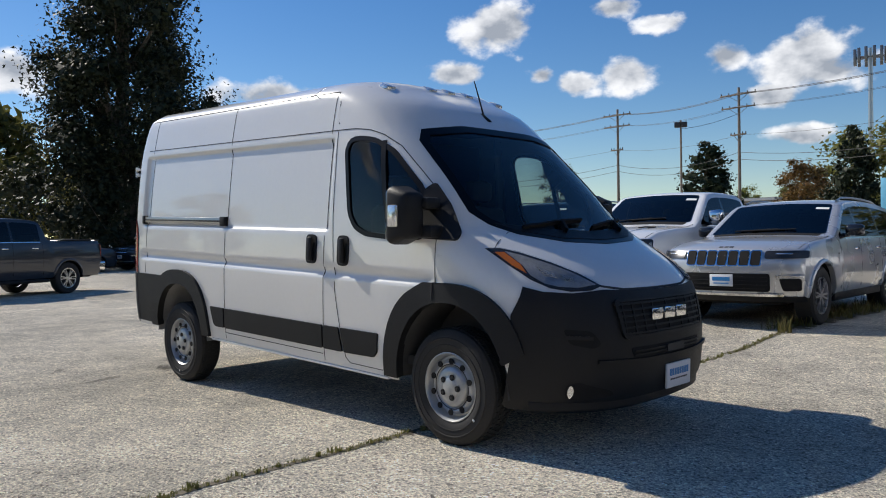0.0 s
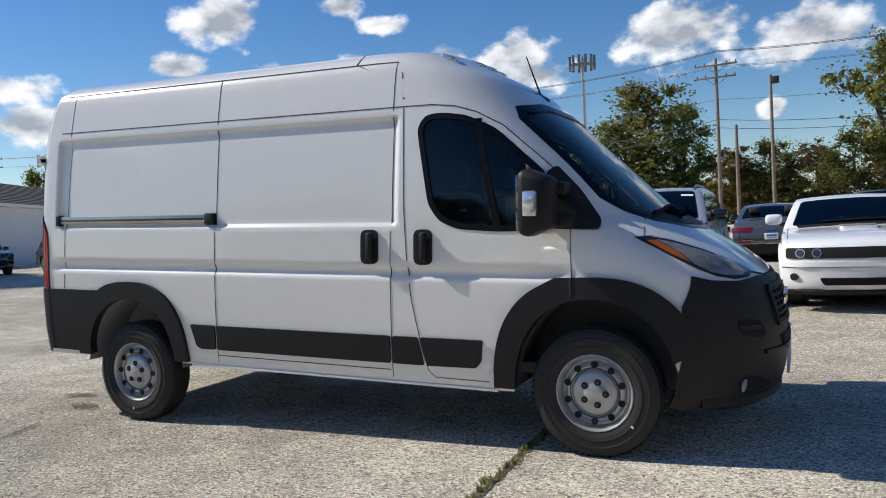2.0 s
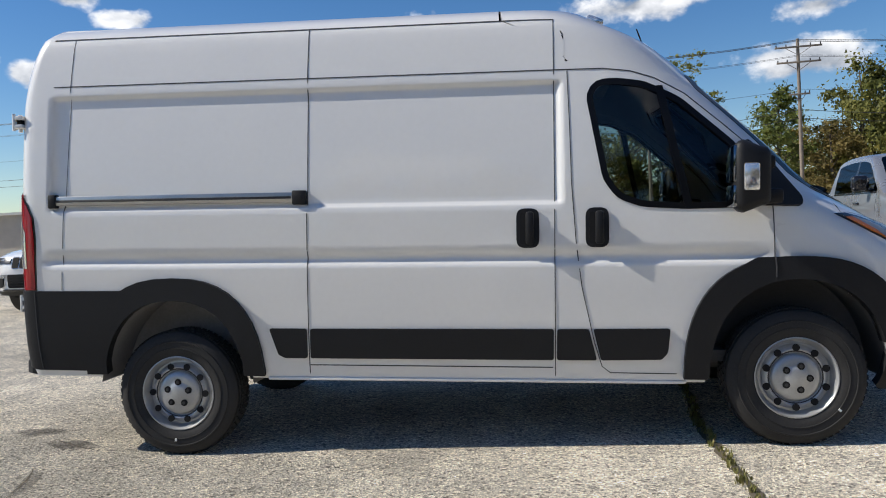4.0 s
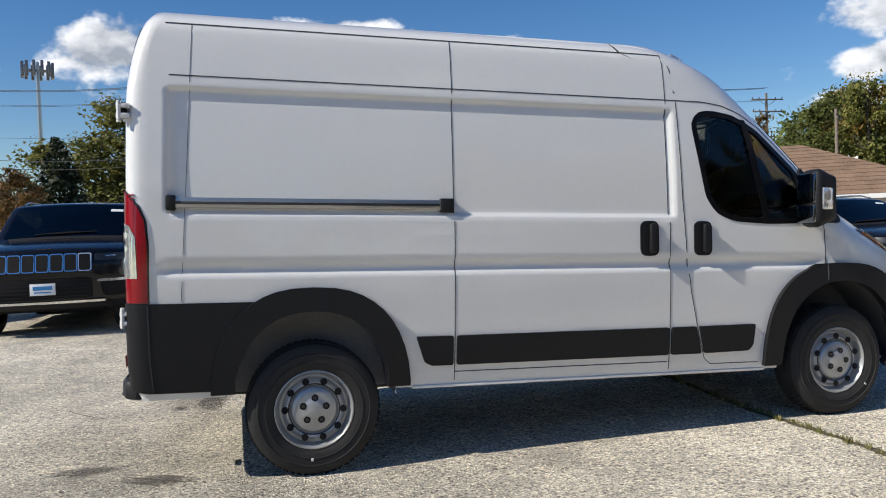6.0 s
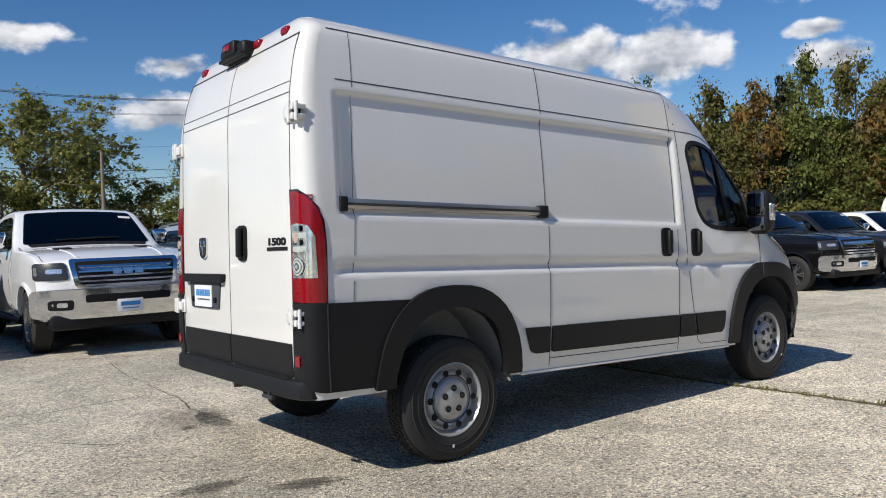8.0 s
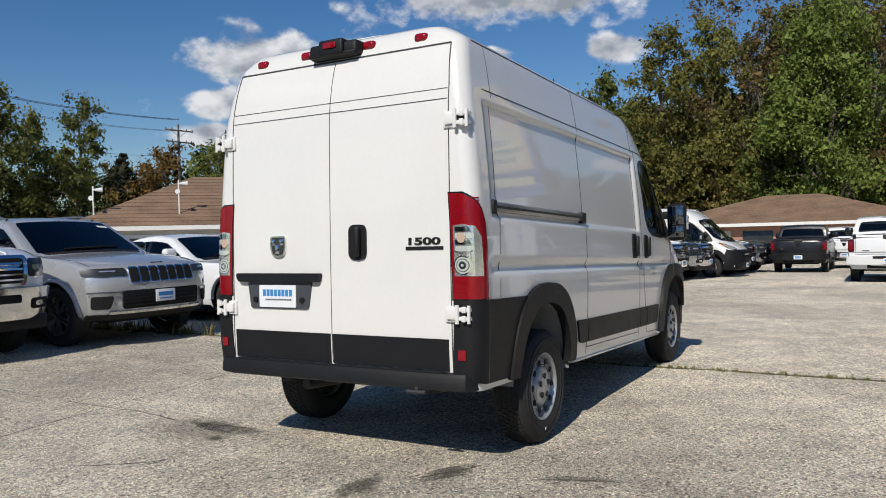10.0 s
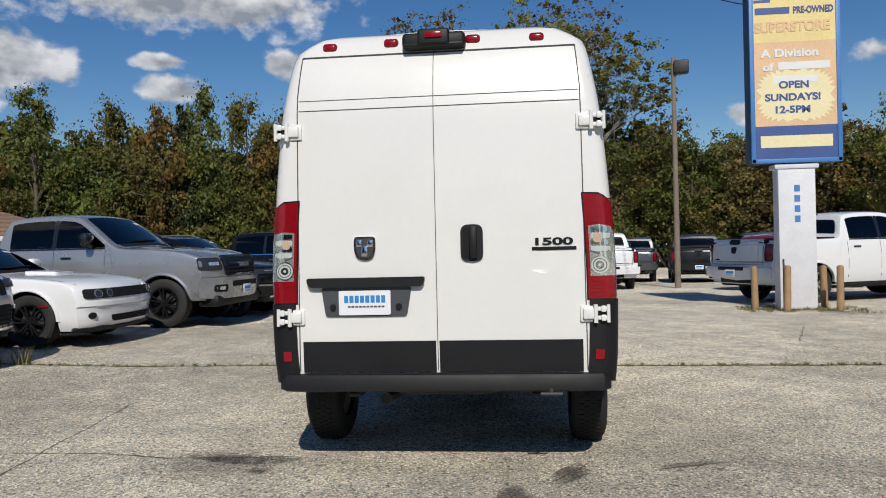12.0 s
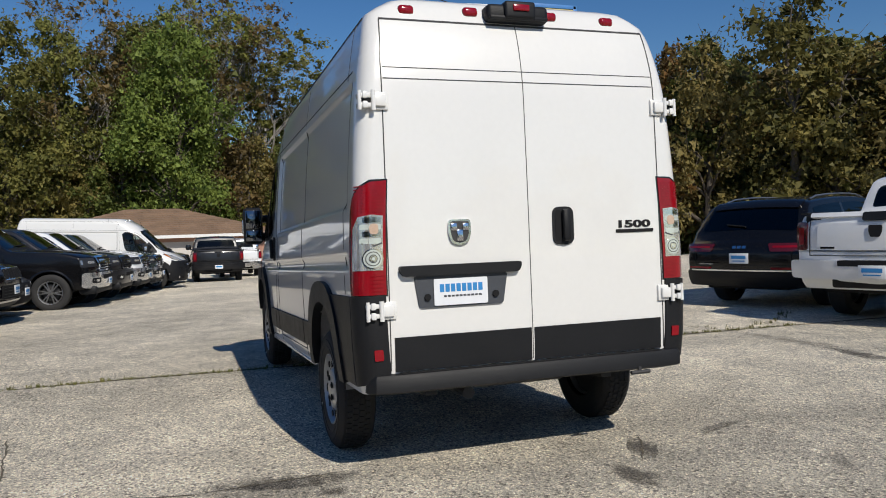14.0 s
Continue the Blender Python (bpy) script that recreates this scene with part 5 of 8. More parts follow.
def lay(bm, poly, f, hub, off=0.004, thick=0.012, d=0.14, mirror=False):
    """Lays a sheet with the outline poly on the surface f and gives it a rim."""
    b = bmesh.new()
    b.faces.new([b.verts.new((u, v, 0)) for u, v in poly])
    for ax in (0, 1):
        c = [p[ax] for p in poly]
        n = int((max(c) - min(c)) / d)
        for i in range(1, n + 1):
            co, no = [0, 0, 0], [0, 0, 0]
            co[ax], no[ax] = min(c) + (max(c) - min(c)) * i / (n + 1), 1
            bmesh.ops.bisect_plane(b, geom=b.verts[:] + b.edges[:] + b.faces[:], plane_co=co, plane_no=no)
    e = 0.004
    base = []
    for v in b.verts:
        u, w = v.co.x, v.co.y
        p = f(u, w)
        n = (f(u + e, w) - f(u - e, w)).cross(f(u, w + e) - f(u, w - e))
        n = n.normalized() if n.length > 1e-9 else Vector((0, 0, 1))
        if n.dot(p - hub) < 0:
            n = -n
        base.append((p, n))
    b.verts.index_update()
    S = Matrix.Diagonal((1, -1, 1)) if mirror else Matrix.Identity(3)
    hi = [bm.verts.new(S @ (p + n * off)) for p, n in base]
    low = {}
    lean = 0.0
    made = []
    for q in b.faces:
        g = bm.faces.new([hi[v.index] for v in q.verts])
        g.normal_update()
        lean += g.normal.dot(S @ base[q.verts[0].index][1]) * q.calc_area()
        made.append(g)
    for ed in b.edges:
        if ed.is_boundary:
            i, j = (v.index for v in ed.verts)
            for k in (i, j):
                if k not in low:
                    low[k] = bm.verts.new(S @ (base[k][0] + base[k][1] * (off - thick)))
            loop = [l for l in ed.link_loops][0]
            i, j = loop.vert.index, loop.link_loop_next.vert.index
            made.append(bm.faces.new((hi[j], hi[i], low[i], low[j])))
    if lean < 0:
        bmesh.ops.reverse_faces(bm, faces=made)
    b.free()


def soft(u0, v0, u1, v1, r=0.02, cut=(0, 0, 0, 0)):
    """A rounded rectangle; cut pulls its corners (low left, low right, high right, high left) sideways."""
    p = [(u0 + cut[0], v0), (u1 + cut[1], v0), (u1 + cut[2], v1), (u0 + cut[3], v1)]
    return round_poly(p, r, 3)


def vehicle(kind, paint, m, label, category, rim="alloy", trim="chrome", plate_front=True, plate_rear=True, group="parked vehicles", front=None, stickers=True):
    K = KINDS[kind]
    S = Skin(K)
    L, W, R, belt, hw, zb = K["L"], K["W"], K["R"], K["belt"], S.hw, S.zb
    P, B, SE, T, GL = PAINT[paint], M["black_plastic"], M["seam"], M[trim], M["black_gloss"]
    name = {"pickup": "pickup_truck", "suv": "suv", "bigsuv": "suv", "coupe": "coupe", "sedan": "sedan", "wagon": "crossover"}[kind]
    car = thing(name, label, category, m, group)
    truck = kind == "pickup"
    X = L / 2
    fx, rx = X - K["fo"], X - K["fo"] - K["wb"]
    f0, f1, r1, r0 = K["glass"]
    mid = Vector((0, 0, 0.8))

    def add(nm, fill, material, lab="", smooth=35):
        b = bmesh.new()
        fill(b)
        return part(nm, b, material, car, lab, smooth)

    def put(nm, poly, f, material, off=0.004, thick=0.012, d=0.14, lab="", mirror=False):
        b = bmesh.new()
        lay(b, poly, f, mid, off, thick, d, mirror)
        return part(nm, b, material, car, lab, 35)

    def both(nm, poly, f, material, **kw):
        for q in (False, True):
            put(nm, poly, f, material, mirror=q, **kw)

    # shell
    bm = bmesh.new()
    xs = []
    x = -X + S.rx
    while x < X - S.rx - 0.05:
        xs.append(x)
        x += 0.07 if (r0 - 0.1 < x < r1 + 0.2 or f1 - 0.2 < x < f0 + 0.15) else 0.16
    xs.append(X - S.rx)
    rows = []
    for sg, al in ((-1, (0.03, 0.4, 0.7, 0.86, 0.95)), (0, xs), (1, (0.95, 0.86, 0.7, 0.4, 0.03))):
        for a in al:
            if sg:
                zm, h = S.ends[sg]
                x, lo, hi = sg * (X - S.rx * a ** 4), zm - h * a, zm + h * a
            else:
                x, lo, hi = a, zb, S.top(a)
            s = S.section(x, lo, hi)
            rows.append([bm.verts.new((S.shear(x, y), -y, z)) for y, z in s] + [bm.verts.new((S.shear(x, y), y, z)) for y, z in s[-2::-1]])
    for a, b in zip(rows, rows[1:]):
        for k in range(len(a) - 1):
            c = (a[k].co + b[k + 1].co) / 2
            if truck and K["bed"][0] < c.x < K["bed"][1] and abs(c.y) < hw * 0.86 and c.z > 1.33:
                continue
            bm.faces.new((a[k], b[k], b[k + 1], a[k + 1]))
    bm.faces.new(rows[0]); bm.faces.new(rows[-1][::-1])
    for cx in (fx, rx):
        ell = [(cx + R * 1.16 * math.cos(t * math.pi / 12), R + R * 1.16 * math.sin(t * math.pi / 12)) for t in range(13)]
        for sd in (-1, 1):
            cut_hole(bm, [(cx + R * 1.16, 0.0)] + ell + [(cx - R * 1.16, 0.0)], "xz", lambda c: c.y * sd > W * 0.3)

    # glazing: openings in the shell and panes set into them
    def head(x): return S.top(x) - 0.125
    panes = []
    for xa, xb in K["panes"]:
        lowz = belt + 0.035
        while head(xa) < lowz + 0.02:
            xa -= 0.02
        if xb < 0 and xb == K["panes"][-1][1]:
            while head(xb) < lowz + 0.10:
                xb += 0.02
        n = 7
        up = [(xa + (xb - xa) * i / n, head(xa + (xb - xa) * i / n)) for i in range(n + 1)]
        panes.append(round_poly([(xb, lowz), (xa, lowz)] + up, 0.03, 2))
    for poly in panes:
        q = grow(poly, -0.012)
        hole = [(S.side(u, v).x, v) for u, v in q]
        for sd in (-1, 1):
            cut_hole(bm, hole, "xz", lambda c: c.y * sd > 0.3)
    def screen(xa, xb, e):
        ya, yb = S.edge(xa, max(S.top(xa), belt + 0.12)) - e, S.edge(xb) - e
        return round_poly([(-ya, xa), (ya, xa), (yb, xb), (-yb, xb)], 0.06, 3)
    shields = [("windscreen", screen(f0, f1, 0.035), 1), ("rear_window", screen(r0, r1, 0.06), -1)]
    for nm, poly, sg in shields:
        q = grow(poly, -0.02)
        hole = [(S.over(u, v).y, S.over(u, v).z) for u, v in q]
        x0, x1 = min(v for u, v in q), max(v for u, v in q)
        cut_hole(bm, hole, "yz", lambda c: x0 - 0.25 < c.x < x1 + 0.15)
    bmesh.ops.recalc_face_normals(bm, faces=bm.faces)
    part("body", bm, P, car, smooth=32)
    for poly in panes:
        both("side_window", poly, S.side, M["glass_dark"], off=0.003, thick=0.006)
    for nm, poly, sg in shields:
        put(nm, poly, S.over, M["glass_dark"], off=0.004, thick=0.008, d=0.12)
    # cabin
    def floor_(b): box(b, (r0 + 0.25 if not truck else -0.95, -hw * 0.86, belt - 0.62), (f0 - 0.1, hw * 0.86, belt - 0.56))
    add("cabin_floor", floor_, M["cabin"])
    def dash(b): box(b, (f0 - 0.55, -hw * 0.84, belt - 0.45), (f0 + 0.02, hw * 0.84, belt - 0.01), 0.08)
    add("dashboard", dash, M["cabin"])
    for sx in ((f1 - 0.55), (f1 - 1.35)):
        for sy in (-0.42, 0.42):
            def seat(b, sx=sx, sy=sy):
                box(b, (sx, sy - 0.25, belt - 0.45), (sx + 0.5, sy + 0.25, belt - 0.30), 0.05)
                box(b, (sx - 0.12, sy - 0.24, belt - 0.4), (sx + 0.02, sy + 0.24, belt + 0.20), 0.05, Matrix.Rotation(0.0, 4, "Y"))
                box(b, (sx - 0.11, sy - 0.13, belt + 0.23), (sx - 0.01, sy + 0.13, belt + 0.40), 0.04)
            add("seat", seat, M["cabin"])
    def wheel(b):
        m2 = Matrix.Translation((f0 - 0.62, 0.4, belt - 0.02)) @ Matrix.Rotation(radians(65), 4, "Y")
        for k in range(20):
            a, c = 2 * math.pi * k / 20, 2 * math.pi * (k + 1) / 20
            tube(b, m2 @ Vector((0.18 * math.cos(a), 0.18 * math.sin(a), 0)), m2 @ Vector((0.18 * math.cos(c), 0.18 * math.sin(c), 0)), 0.014, n=6)
    add("steering_wheel", wheel, M["cabin"])
    # wheels, wells and arches
    def under(b): box(b, (-X + 0.2, -W * 0.33, zb - 0.05), (X - 0.3, W * 0.33, zb + 0.3))
    add("underbody", under, SE)
    for cx in (fx, rx):
        for sd in (-1, 1):
            def well(b, cx=cx, sd=sd):
                prev = None
                for k in range(13):
                    t = math.pi * k / 12
                    row = [b.verts.new((cx + R * 1.155 * math.cos(t), sd * y, R + R * 1.155 * math.sin(t))) for y in (hw * 0.97, W * 0.32)]
                    if prev:
                        b.faces.new((prev[0], prev[1], row[1], row[0]))
                    prev = row
            add("wheel_well", well, SE)
            def flare(b, cx=cx, sd=sd):
                prev = None
                for k in range(19):
                    t = math.pi * k / 18
                    row = []
                    for q, o in ((1.13, -0.05), (1.13, 0.016), (1.17, 0.022), (1.24, 0.012), (1.27, -0.01)):
                        z = max(zb + 0.02, R + R * q * math.sin(t))
                        x = cx + R * q * math.cos(t)
                        row.append(b.verts.new((x, sd * (S.half(x, z) + o), z)))
                    if prev:
                        for j in range(4):
                            b.faces.new((prev[j], prev[j + 1], row[j + 1], row[j]))
                    prev = row
                bmesh.ops.recalc_face_normals(b, faces=b.faces)
            add("arch_trim", flare, B if kind == "wagon" or (kind == "suv" and paint == "charcoal") else P)
            car_wheel(car, cx, sd * (hw - 0.035), sd, R, M[rim])
    # doors: gaps, handles, trims, mirrors
    gaps = [f0 - 0.12] + [(a[1] + b[0]) / 2 for a, b in zip(K["panes"], K["panes"][1:])][:2] + [K["panes"][-1][1] - 0.06 if truck or kind == "sedan" else -9]
    if kind == "coupe":
        gaps = [f0 - 0.05, -0.62]
    for g in gaps:
        if g > -9:
            both("door_gap", [(g - 0.004, zb + 0.1), (g + 0.004, zb + 0.1), (g + 0.004, belt), (g - 0.004, belt)], S.side, SE, off=0.0015, thick=0.006, d=0.2)
    xa, xb = max(p[0] for p in panes[0]), min(p[0] for p in panes[-1])
    both("belt_trim", [(xb, belt + 0.008), (xa, belt + 0.008), (xa, belt + 0.03), (xb, belt + 0.03)], S.side, T if trim == "chrome" else GL, off=0.008, thick=0.014, d=0.3)
    for a, b_ in zip(K["panes"], K["panes"][1:]):
        g = (a[1] + b_[0]) / 2
        both("window_post", [(g - 0.045, belt + 0.035), (g + 0.045, belt + 0.035), (g + 0.035, head(g)), (g - 0.035, head(g))], S.side, GL, off=0.0045, thick=0.008, d=0.3)
    for xh in [q[1] + (0.10 if kind != "coupe" else 0.25) for q in K["panes"][:1 if kind == "coupe" else 2]]:
        for sd in (-1, 1):
            def handle(b, xh=xh, sd=sd):
                y = S.half(xh, belt - 0.13)
                box(b, (xh, sd * (y + 0.012) - 0.016, belt - 0.15), (xh + 0.19, sd * (y + 0.012) + 0.016, belt - 0.115), 0.012)
            add("door_handle", handle, GL if trim != "chrome" else (P if kind == "coupe" else T))
    for sd in (-1, 1):
        def mir(b, sd=sd):
            y = sd * (hw + 0.09)
            tall = 0.23 if truck else 0.16
            box(b, (f0 - 0.52, y - 0.12, belt + 0.05), (f0 - 0.38, y + 0.12, belt + 0.05 + tall), 0.055, seg=3)
        add("door_mirror", mir, M["chrome"] if (truck and trim == "chrome") else (P if kind == "coupe" else GL))
        def arm(b, sd=sd):
            y0, y1 = sorted((sd * (hw * 0.90), sd * (hw + 0.02)))
            box(b, (f0 - 0.49, y0, belt + 0.03), (f0 - 0.41, y1, belt + 0.085), 0.012)
        add("mirror_arm", arm, GL)
        def sillb(b, sd=sd):
            y = sd * W * 0.462
            if truck:
                tube(b, (rx + R * 1.5, y, zb - 0.06), (fx - R * 1.5, y, zb - 0.06), 0.045, n=10)
            else:
                box(b, (rx + R * 1.25, y - 0.04, zb - 0.06), (fx - R * 1.25, y + 0.04, zb + 0.05), 0.02)
        add("side_step" if truck else "sill", sillb, B)
        if kind in ("suv", "bigsuv", "wagon"):
            def rail(b, sd=sd):
                pts = []
                for i in range(9):
                    x = f1 - 0.22 + (r1 + 0.30 - f1 + 0.22) * i / 8
                    pts.append(Vector((x, sd * (S.edge(x) - 0.03), S.top(x) + (0.012 if 0 < i < 8 else -0.02))))
                prev = None
                for p in pts:
                    ring = [b.verts.new(p + Vector((0, 0.018 * math.cos(k * math.pi / 4), 0.014 * math.sin(k * math.pi / 4)))) for k in range(8)]
                    if prev:
                        for k in range(8):
                            b.faces.new((prev[k], prev[k - 1], ring[k - 1], ring[k]))
                    prev = ring
                bmesh.ops.recalc_face_normals(b, faces=b.faces)
            add("roof_rail", rail, GL if trim != "chrome" else M["alu"])
    if stickers:
        y = S.edge(f1 + 0.15) - 0.16
        put("window_sticker", [(y - 0.09, f1 + 0.10), (y + 0.09, f1 + 0.10), (y + 0.09, f1 + 0.15), (y - 0.09, f1 + 0.15)], S.over, M["sticker"], off=0.0055, thick=0.001, lab="white paper sticker")
    for sd in (-1, 1):
        def wip(b, sd=sd):
            a, c = S.over(sd * 0.12 - 0.32, f0 - 0.03), S.over(sd * 0.12 + 0.30, f0 - 0.07)
            tube(b, a + Vector((0.01, 0, 0.02)), c + Vector((0.01, 0, 0.02)), 0.01, n=6)
        add("wiper", wip, SE)
    put("cowl", round_poly([(-hw * 0.78, f0 - 0.005), (hw * 0.78, f0 - 0.005), (hw * 0.74, f0 + 0.085), (-hw * 0.74, f0 + 0.085)], 0.02, 2), S.over, SE, off=0.003, thick=0.006)
    # bonnet shut line
    xl, yl = X - S.rx - 0.05, S.edge(X - 0.4)
    for sd in (-1, 1):
        put("bonnet_gap", [(sd * (yl - 0.004), f0 + 0.05), (sd * (yl + 0.004), f0 + 0.05), (sd * (yl - 0.01), xl), (sd * (yl - 0.018), xl)], S.over, SE, off=0.001, thick=0.005, d=0.25)
    vehicle_front(car, kind, K, S, add, put, both, T, P, trim, plate_front)
    vehicle_rear(car, kind, K, S, add, put, both, T, P, trim, plate_rear)
    return car


def plate_on(add, x, z, facing, w=0.31, h=0.155):
    d = 0.012 * facing
    def pl(b):
        box(b, (min(x, x + d), -w / 2, z), (max(x, x + d), w / 2, z + h), 0.003)
    add("plate", pl, M["plate"], "white and blue dealer plate")
    for z0, z1, q in ((0.45, 0.78, 0.38), (0.2, 0.3, 0.33)):
        def br(b):
            x2 = x + d
            box(b, (min(x2, x2 + 0.002 * facing), -w * q, z + h * z0), (max(x2, x2 + 0.002 * facing), w * q, z + h * z1))
        add("plate_bar", br, M["plate_blue"])


def vehicle_front(car, kind, K, S, add, put, both, T, P, trim, plate):
    hw, zb, X = S.hw, S.zb, S.X
    B, SE, GL = M["black_plastic"], M["seam"], M["black_gloss"]
    F = S.face(1)
    def lamp(poly, lens):
        both("headlamp", poly, F, M["lamp_black"], off=0.006, thick=0.02, d=0.07)
        both("lamp_lens", lens, F, M["lamp_clear"], off=0.010, thick=0.008, d=0.07)
    if kind == "pickup":
        put("grille_frame", soft(-0.66, 0.84, 0.66, 1.175, 0.05, (0.06, -0.06, 0, 0)), F, T if trim == "chrome" else GL, off=0.03, thick=0.06)
        put("grille", soft(-0.60, 0.875, 0.60, 1.14, 0.04, (0.05, -0.05, 0, 0)), F, SE, off=0.034, thick=0.02, lab="dark grille")
        for k in range(4):
            z = 0.905 + k * 0.056
            put("grille_bar", soft(-0.56, z, 0.56, z + 0.02, 0.006), F, T if trim == "chrome" else B, off=0.046, thick=0.02, d=0.2)
        for a in (-0.18, -0.05, 0.08):
            put("badge_bar", soft(a, 0.985, a + 0.10, 1.045, 0.006), F, M["chrome"] if trim == "chrome" else M["chrome_dull"], off=0.056, thick=0.03)
        lamp(soft(0.665, 0.94, hw * 0.985, 1.15, 0.04, (0, 0, 0, 0.02)), soft(0.73, 1.02, hw * 0.87, 1.075, 0.02))
        both("turn_lamp", soft(hw * 0.945, 1.0, hw * 0.975, 1.10, 0.012), F, M["chrome_dull"], off=0.009, thick=0.008)
        put("front_bumper", soft(-hw * 0.985, 0.50, hw * 0.985, 0.82, 0.07), F, T if trim == "chrome" else P, off=0.075, thick=0.12, d=0.1, lab="bright bumper" if trim == "chrome" else "")
        put("bumper_intake", soft(-0.50, 0.66, 0.50, 0.75, 0.03), F, SE, off=0.079, thick=0.01)
        both("fog_recess", soft(0.62, 0.59, 0.86, 0.70, 0.035), F, SE, off=0.079, thick=0.01)
        both("fog_lamp", soft(0.68, 0.62, 0.78, 0.67, 0.02), F, M["lamp_clear"], off=0.083, thick=0.01)
        def skirt(b): box(b, (X - 0.42, -hw * 0.86, 0.33), (X - 0.05, hw * 0.86, 0.52), 0.05)
        add("air_dam", skirt, B)
        for sd in (-1, 1):
            put("bonnet_scoop", soft(sd * 0.52 - 0.10, X - 1.15, sd * 0.52 + 0.10, X - 0.93, 0.02), S.over, SE, off=0.014, thick=0.03)
        for sd in (-1, 1):
            put("bonnet_crease", [(sd * 0.60 - 0.02, X - 1.5), (sd * 0.60 + 0.02, X - 1.5), (sd * 0.52 + 0.015, X - 0.2), (sd * 0.52 - 0.015, X - 0.2)], S.over, P, off=0.010, thick=0.02, d=0.25)
        if plate:
            plate_on(add, X + 0.078, 0.52, 1)
    elif kind in ("suv", "bigsuv"):
        big = kind == "bigsuv"
        g0, g1, gw = (0.88, 1.10, 0.60) if big else (0.80, 0.985, 0.50)
        n = 7
        for k in range(n):
            y = -gw + gw * 2 * (k + 0.5) / n
            h = gw / n * 0.80
            put("grille_ring", soft(y - h - 0.014, g0 - 0.008, y + h + 0.014, g1 + 0.008, 0.03), F, T if trim == "chrome" else M["chrome_dull"], off=0.010, thick=0.02, d=0.3)
            put("grille_slot", soft(y - h, g0 + 0.006, y + h, g1 - 0.006, 0.024), F, SE, off=0.0125, thick=0.01, d=0.3)
        z0, z1 = g1 - 0.095, g1 + 0.0
        lamp(soft(gw + 0.035, z0, hw * 0.99, z1, 0.025, (0, 0.0, 0, 0)), soft(gw + 0.16, z0 + 0.05, hw * 0.84, z1 - 0.03, 0.008))
        put("lower_grille", soft(-0.60, zb + 0.13, 0.60, g0 - 0.10, 0.04), F, SE, off=0.006, thick=0.02)
        for k in range(4):
            z = zb + 0.16 + k * 0.05
            put("grille_bar", soft(-0.57, z, 0.57, z + 0.01, 0.003), F, B, off=0.010, thick=0.01, d=0.3)
        both("fog_recess", soft(0.70, zb + 0.14, hw * 0.93, g0 - 0.16, 0.03, (0.04, 0, 0, 0)), F, SE, off=0.006, thick=0.02, d=0.08)
        both("fog_lamp", soft(0.66, g0 - 0.16, hw * 0.95, g0 - 0.125, 0.012), F, M["chrome_dull"], off=0.009, thick=0.02, d=0.08)
        put("skid_strip", soft(-hw * 0.96, zb + 0.0, hw * 0.96, zb + 0.07, 0.02), F, B, off=0.012, thick=0.04, d=0.1)
        put("bumper_trim", soft(-0.74, zb + 0.075, 0.74, zb + 0.105, 0.01), F, T, off=0.014, thick=0.02, d=0.12)
        for a in (-0.09, -0.02, 0.05):
            put("badge_bar", soft(a, X - S.rx - 0.04, a + 0.05, X - S.rx - 0.005, 0.004), S.over, SE, off=0.006, thick=0.008)
        if plate:
            plate_on(add, X + 0.005, zb + 0.19, 1)
    elif kind == "coupe":
        put("grille", soft(-hw * 0.90, 0.645, hw * 0.90, 0.775, 0.035), F, SE, off=0.005, thick=0.03, d=0.08, lab="black grille slot")
        for y in (0.52, 0.70):
            both("headlamp_ring", [(y + 0.055 * math.cos(2 * math.pi * k / 16), 0.71 + 0.055 * math.sin(2 * math.pi * k / 16)) for k in range(16)], F, M["chrome_dull"], off=0.009, thick=0.012, d=0.3)
            both("headlamp", [(y + 0.042 * math.cos(2 * math.pi * k / 16), 0.71 + 0.042 * math.sin(2 * math.pi * k / 16)) for k in range(16)], F, M["lamp_black"], off=0.012, thick=0.012, d=0.3)
        both("fog_lamp", [(0.78 + 0.045 * math.cos(2 * math.pi * k / 16), 0.42 + 0.045 * math.sin(2 * math.pi * k / 16)) for k in range(16)], F, SE, off=0.004, thick=0.012, d=0.3)
        put("lower_grille", soft(-0.50, 0.32, 0.50, 0.41, 0.03, (0.05, -0.05, 0, 0)), F, SE, off=0.005, thick=0.02)
        put("bumper_lip", soft(-hw * 0.93, 0.545, hw * 0.93, 0.60, 0.02), F, P, off=0.010, thick=0.03, d=0.1)
        put("chin_spoiler", soft(-hw * 0.95, 0.20, hw * 0.95, 0.26, 0.02), F, B, off=0.02, thick=0.08, d=0.1)
        put("bonnet_scoop", soft(-0.22, 1.0, 0.22, 1.5, 0.05), S.over, P, off=0.035, thick=0.06)
        put("scoop_opening", soft(-0.18, 1.455, 0.18, 1.495, 0.01), S.over, SE, off=0.037, thick=0.02)
        both("side_marker", soft(X - 0.70, 0.55, X - 0.54, 0.575, 0.005), S.side, M["lamp_red"], off=0.004, thick=0.01)
    else:
        g0, g1, gw = (0.52, 0.68, 0.46) if kind == "sedan" else (0.62, 0.80, 0.5)
        put("grille", soft(-gw, g0, gw, g1, 0.04, (0.06, -0.06, 0, 0)), F, SE, off=0.006, thick=0.02)
        put("badge_bar", soft(-0.07, (g0 + g1) / 2 - 0.03, 0.07, (g0 + g1) / 2 + 0.03, 0.02), F, M["chrome_dull"], off=0.012, thick=0.02)
        z1 = g1 + 0.03
        lamp(soft(gw + 0.05, z1 - 0.12, hw * 0.985, z1, 0.03, (0, 0, 0, 0.04)), soft(gw + 0.13, z1 - 0.085, hw * 0.88, z1 - 0.03, 0.02))
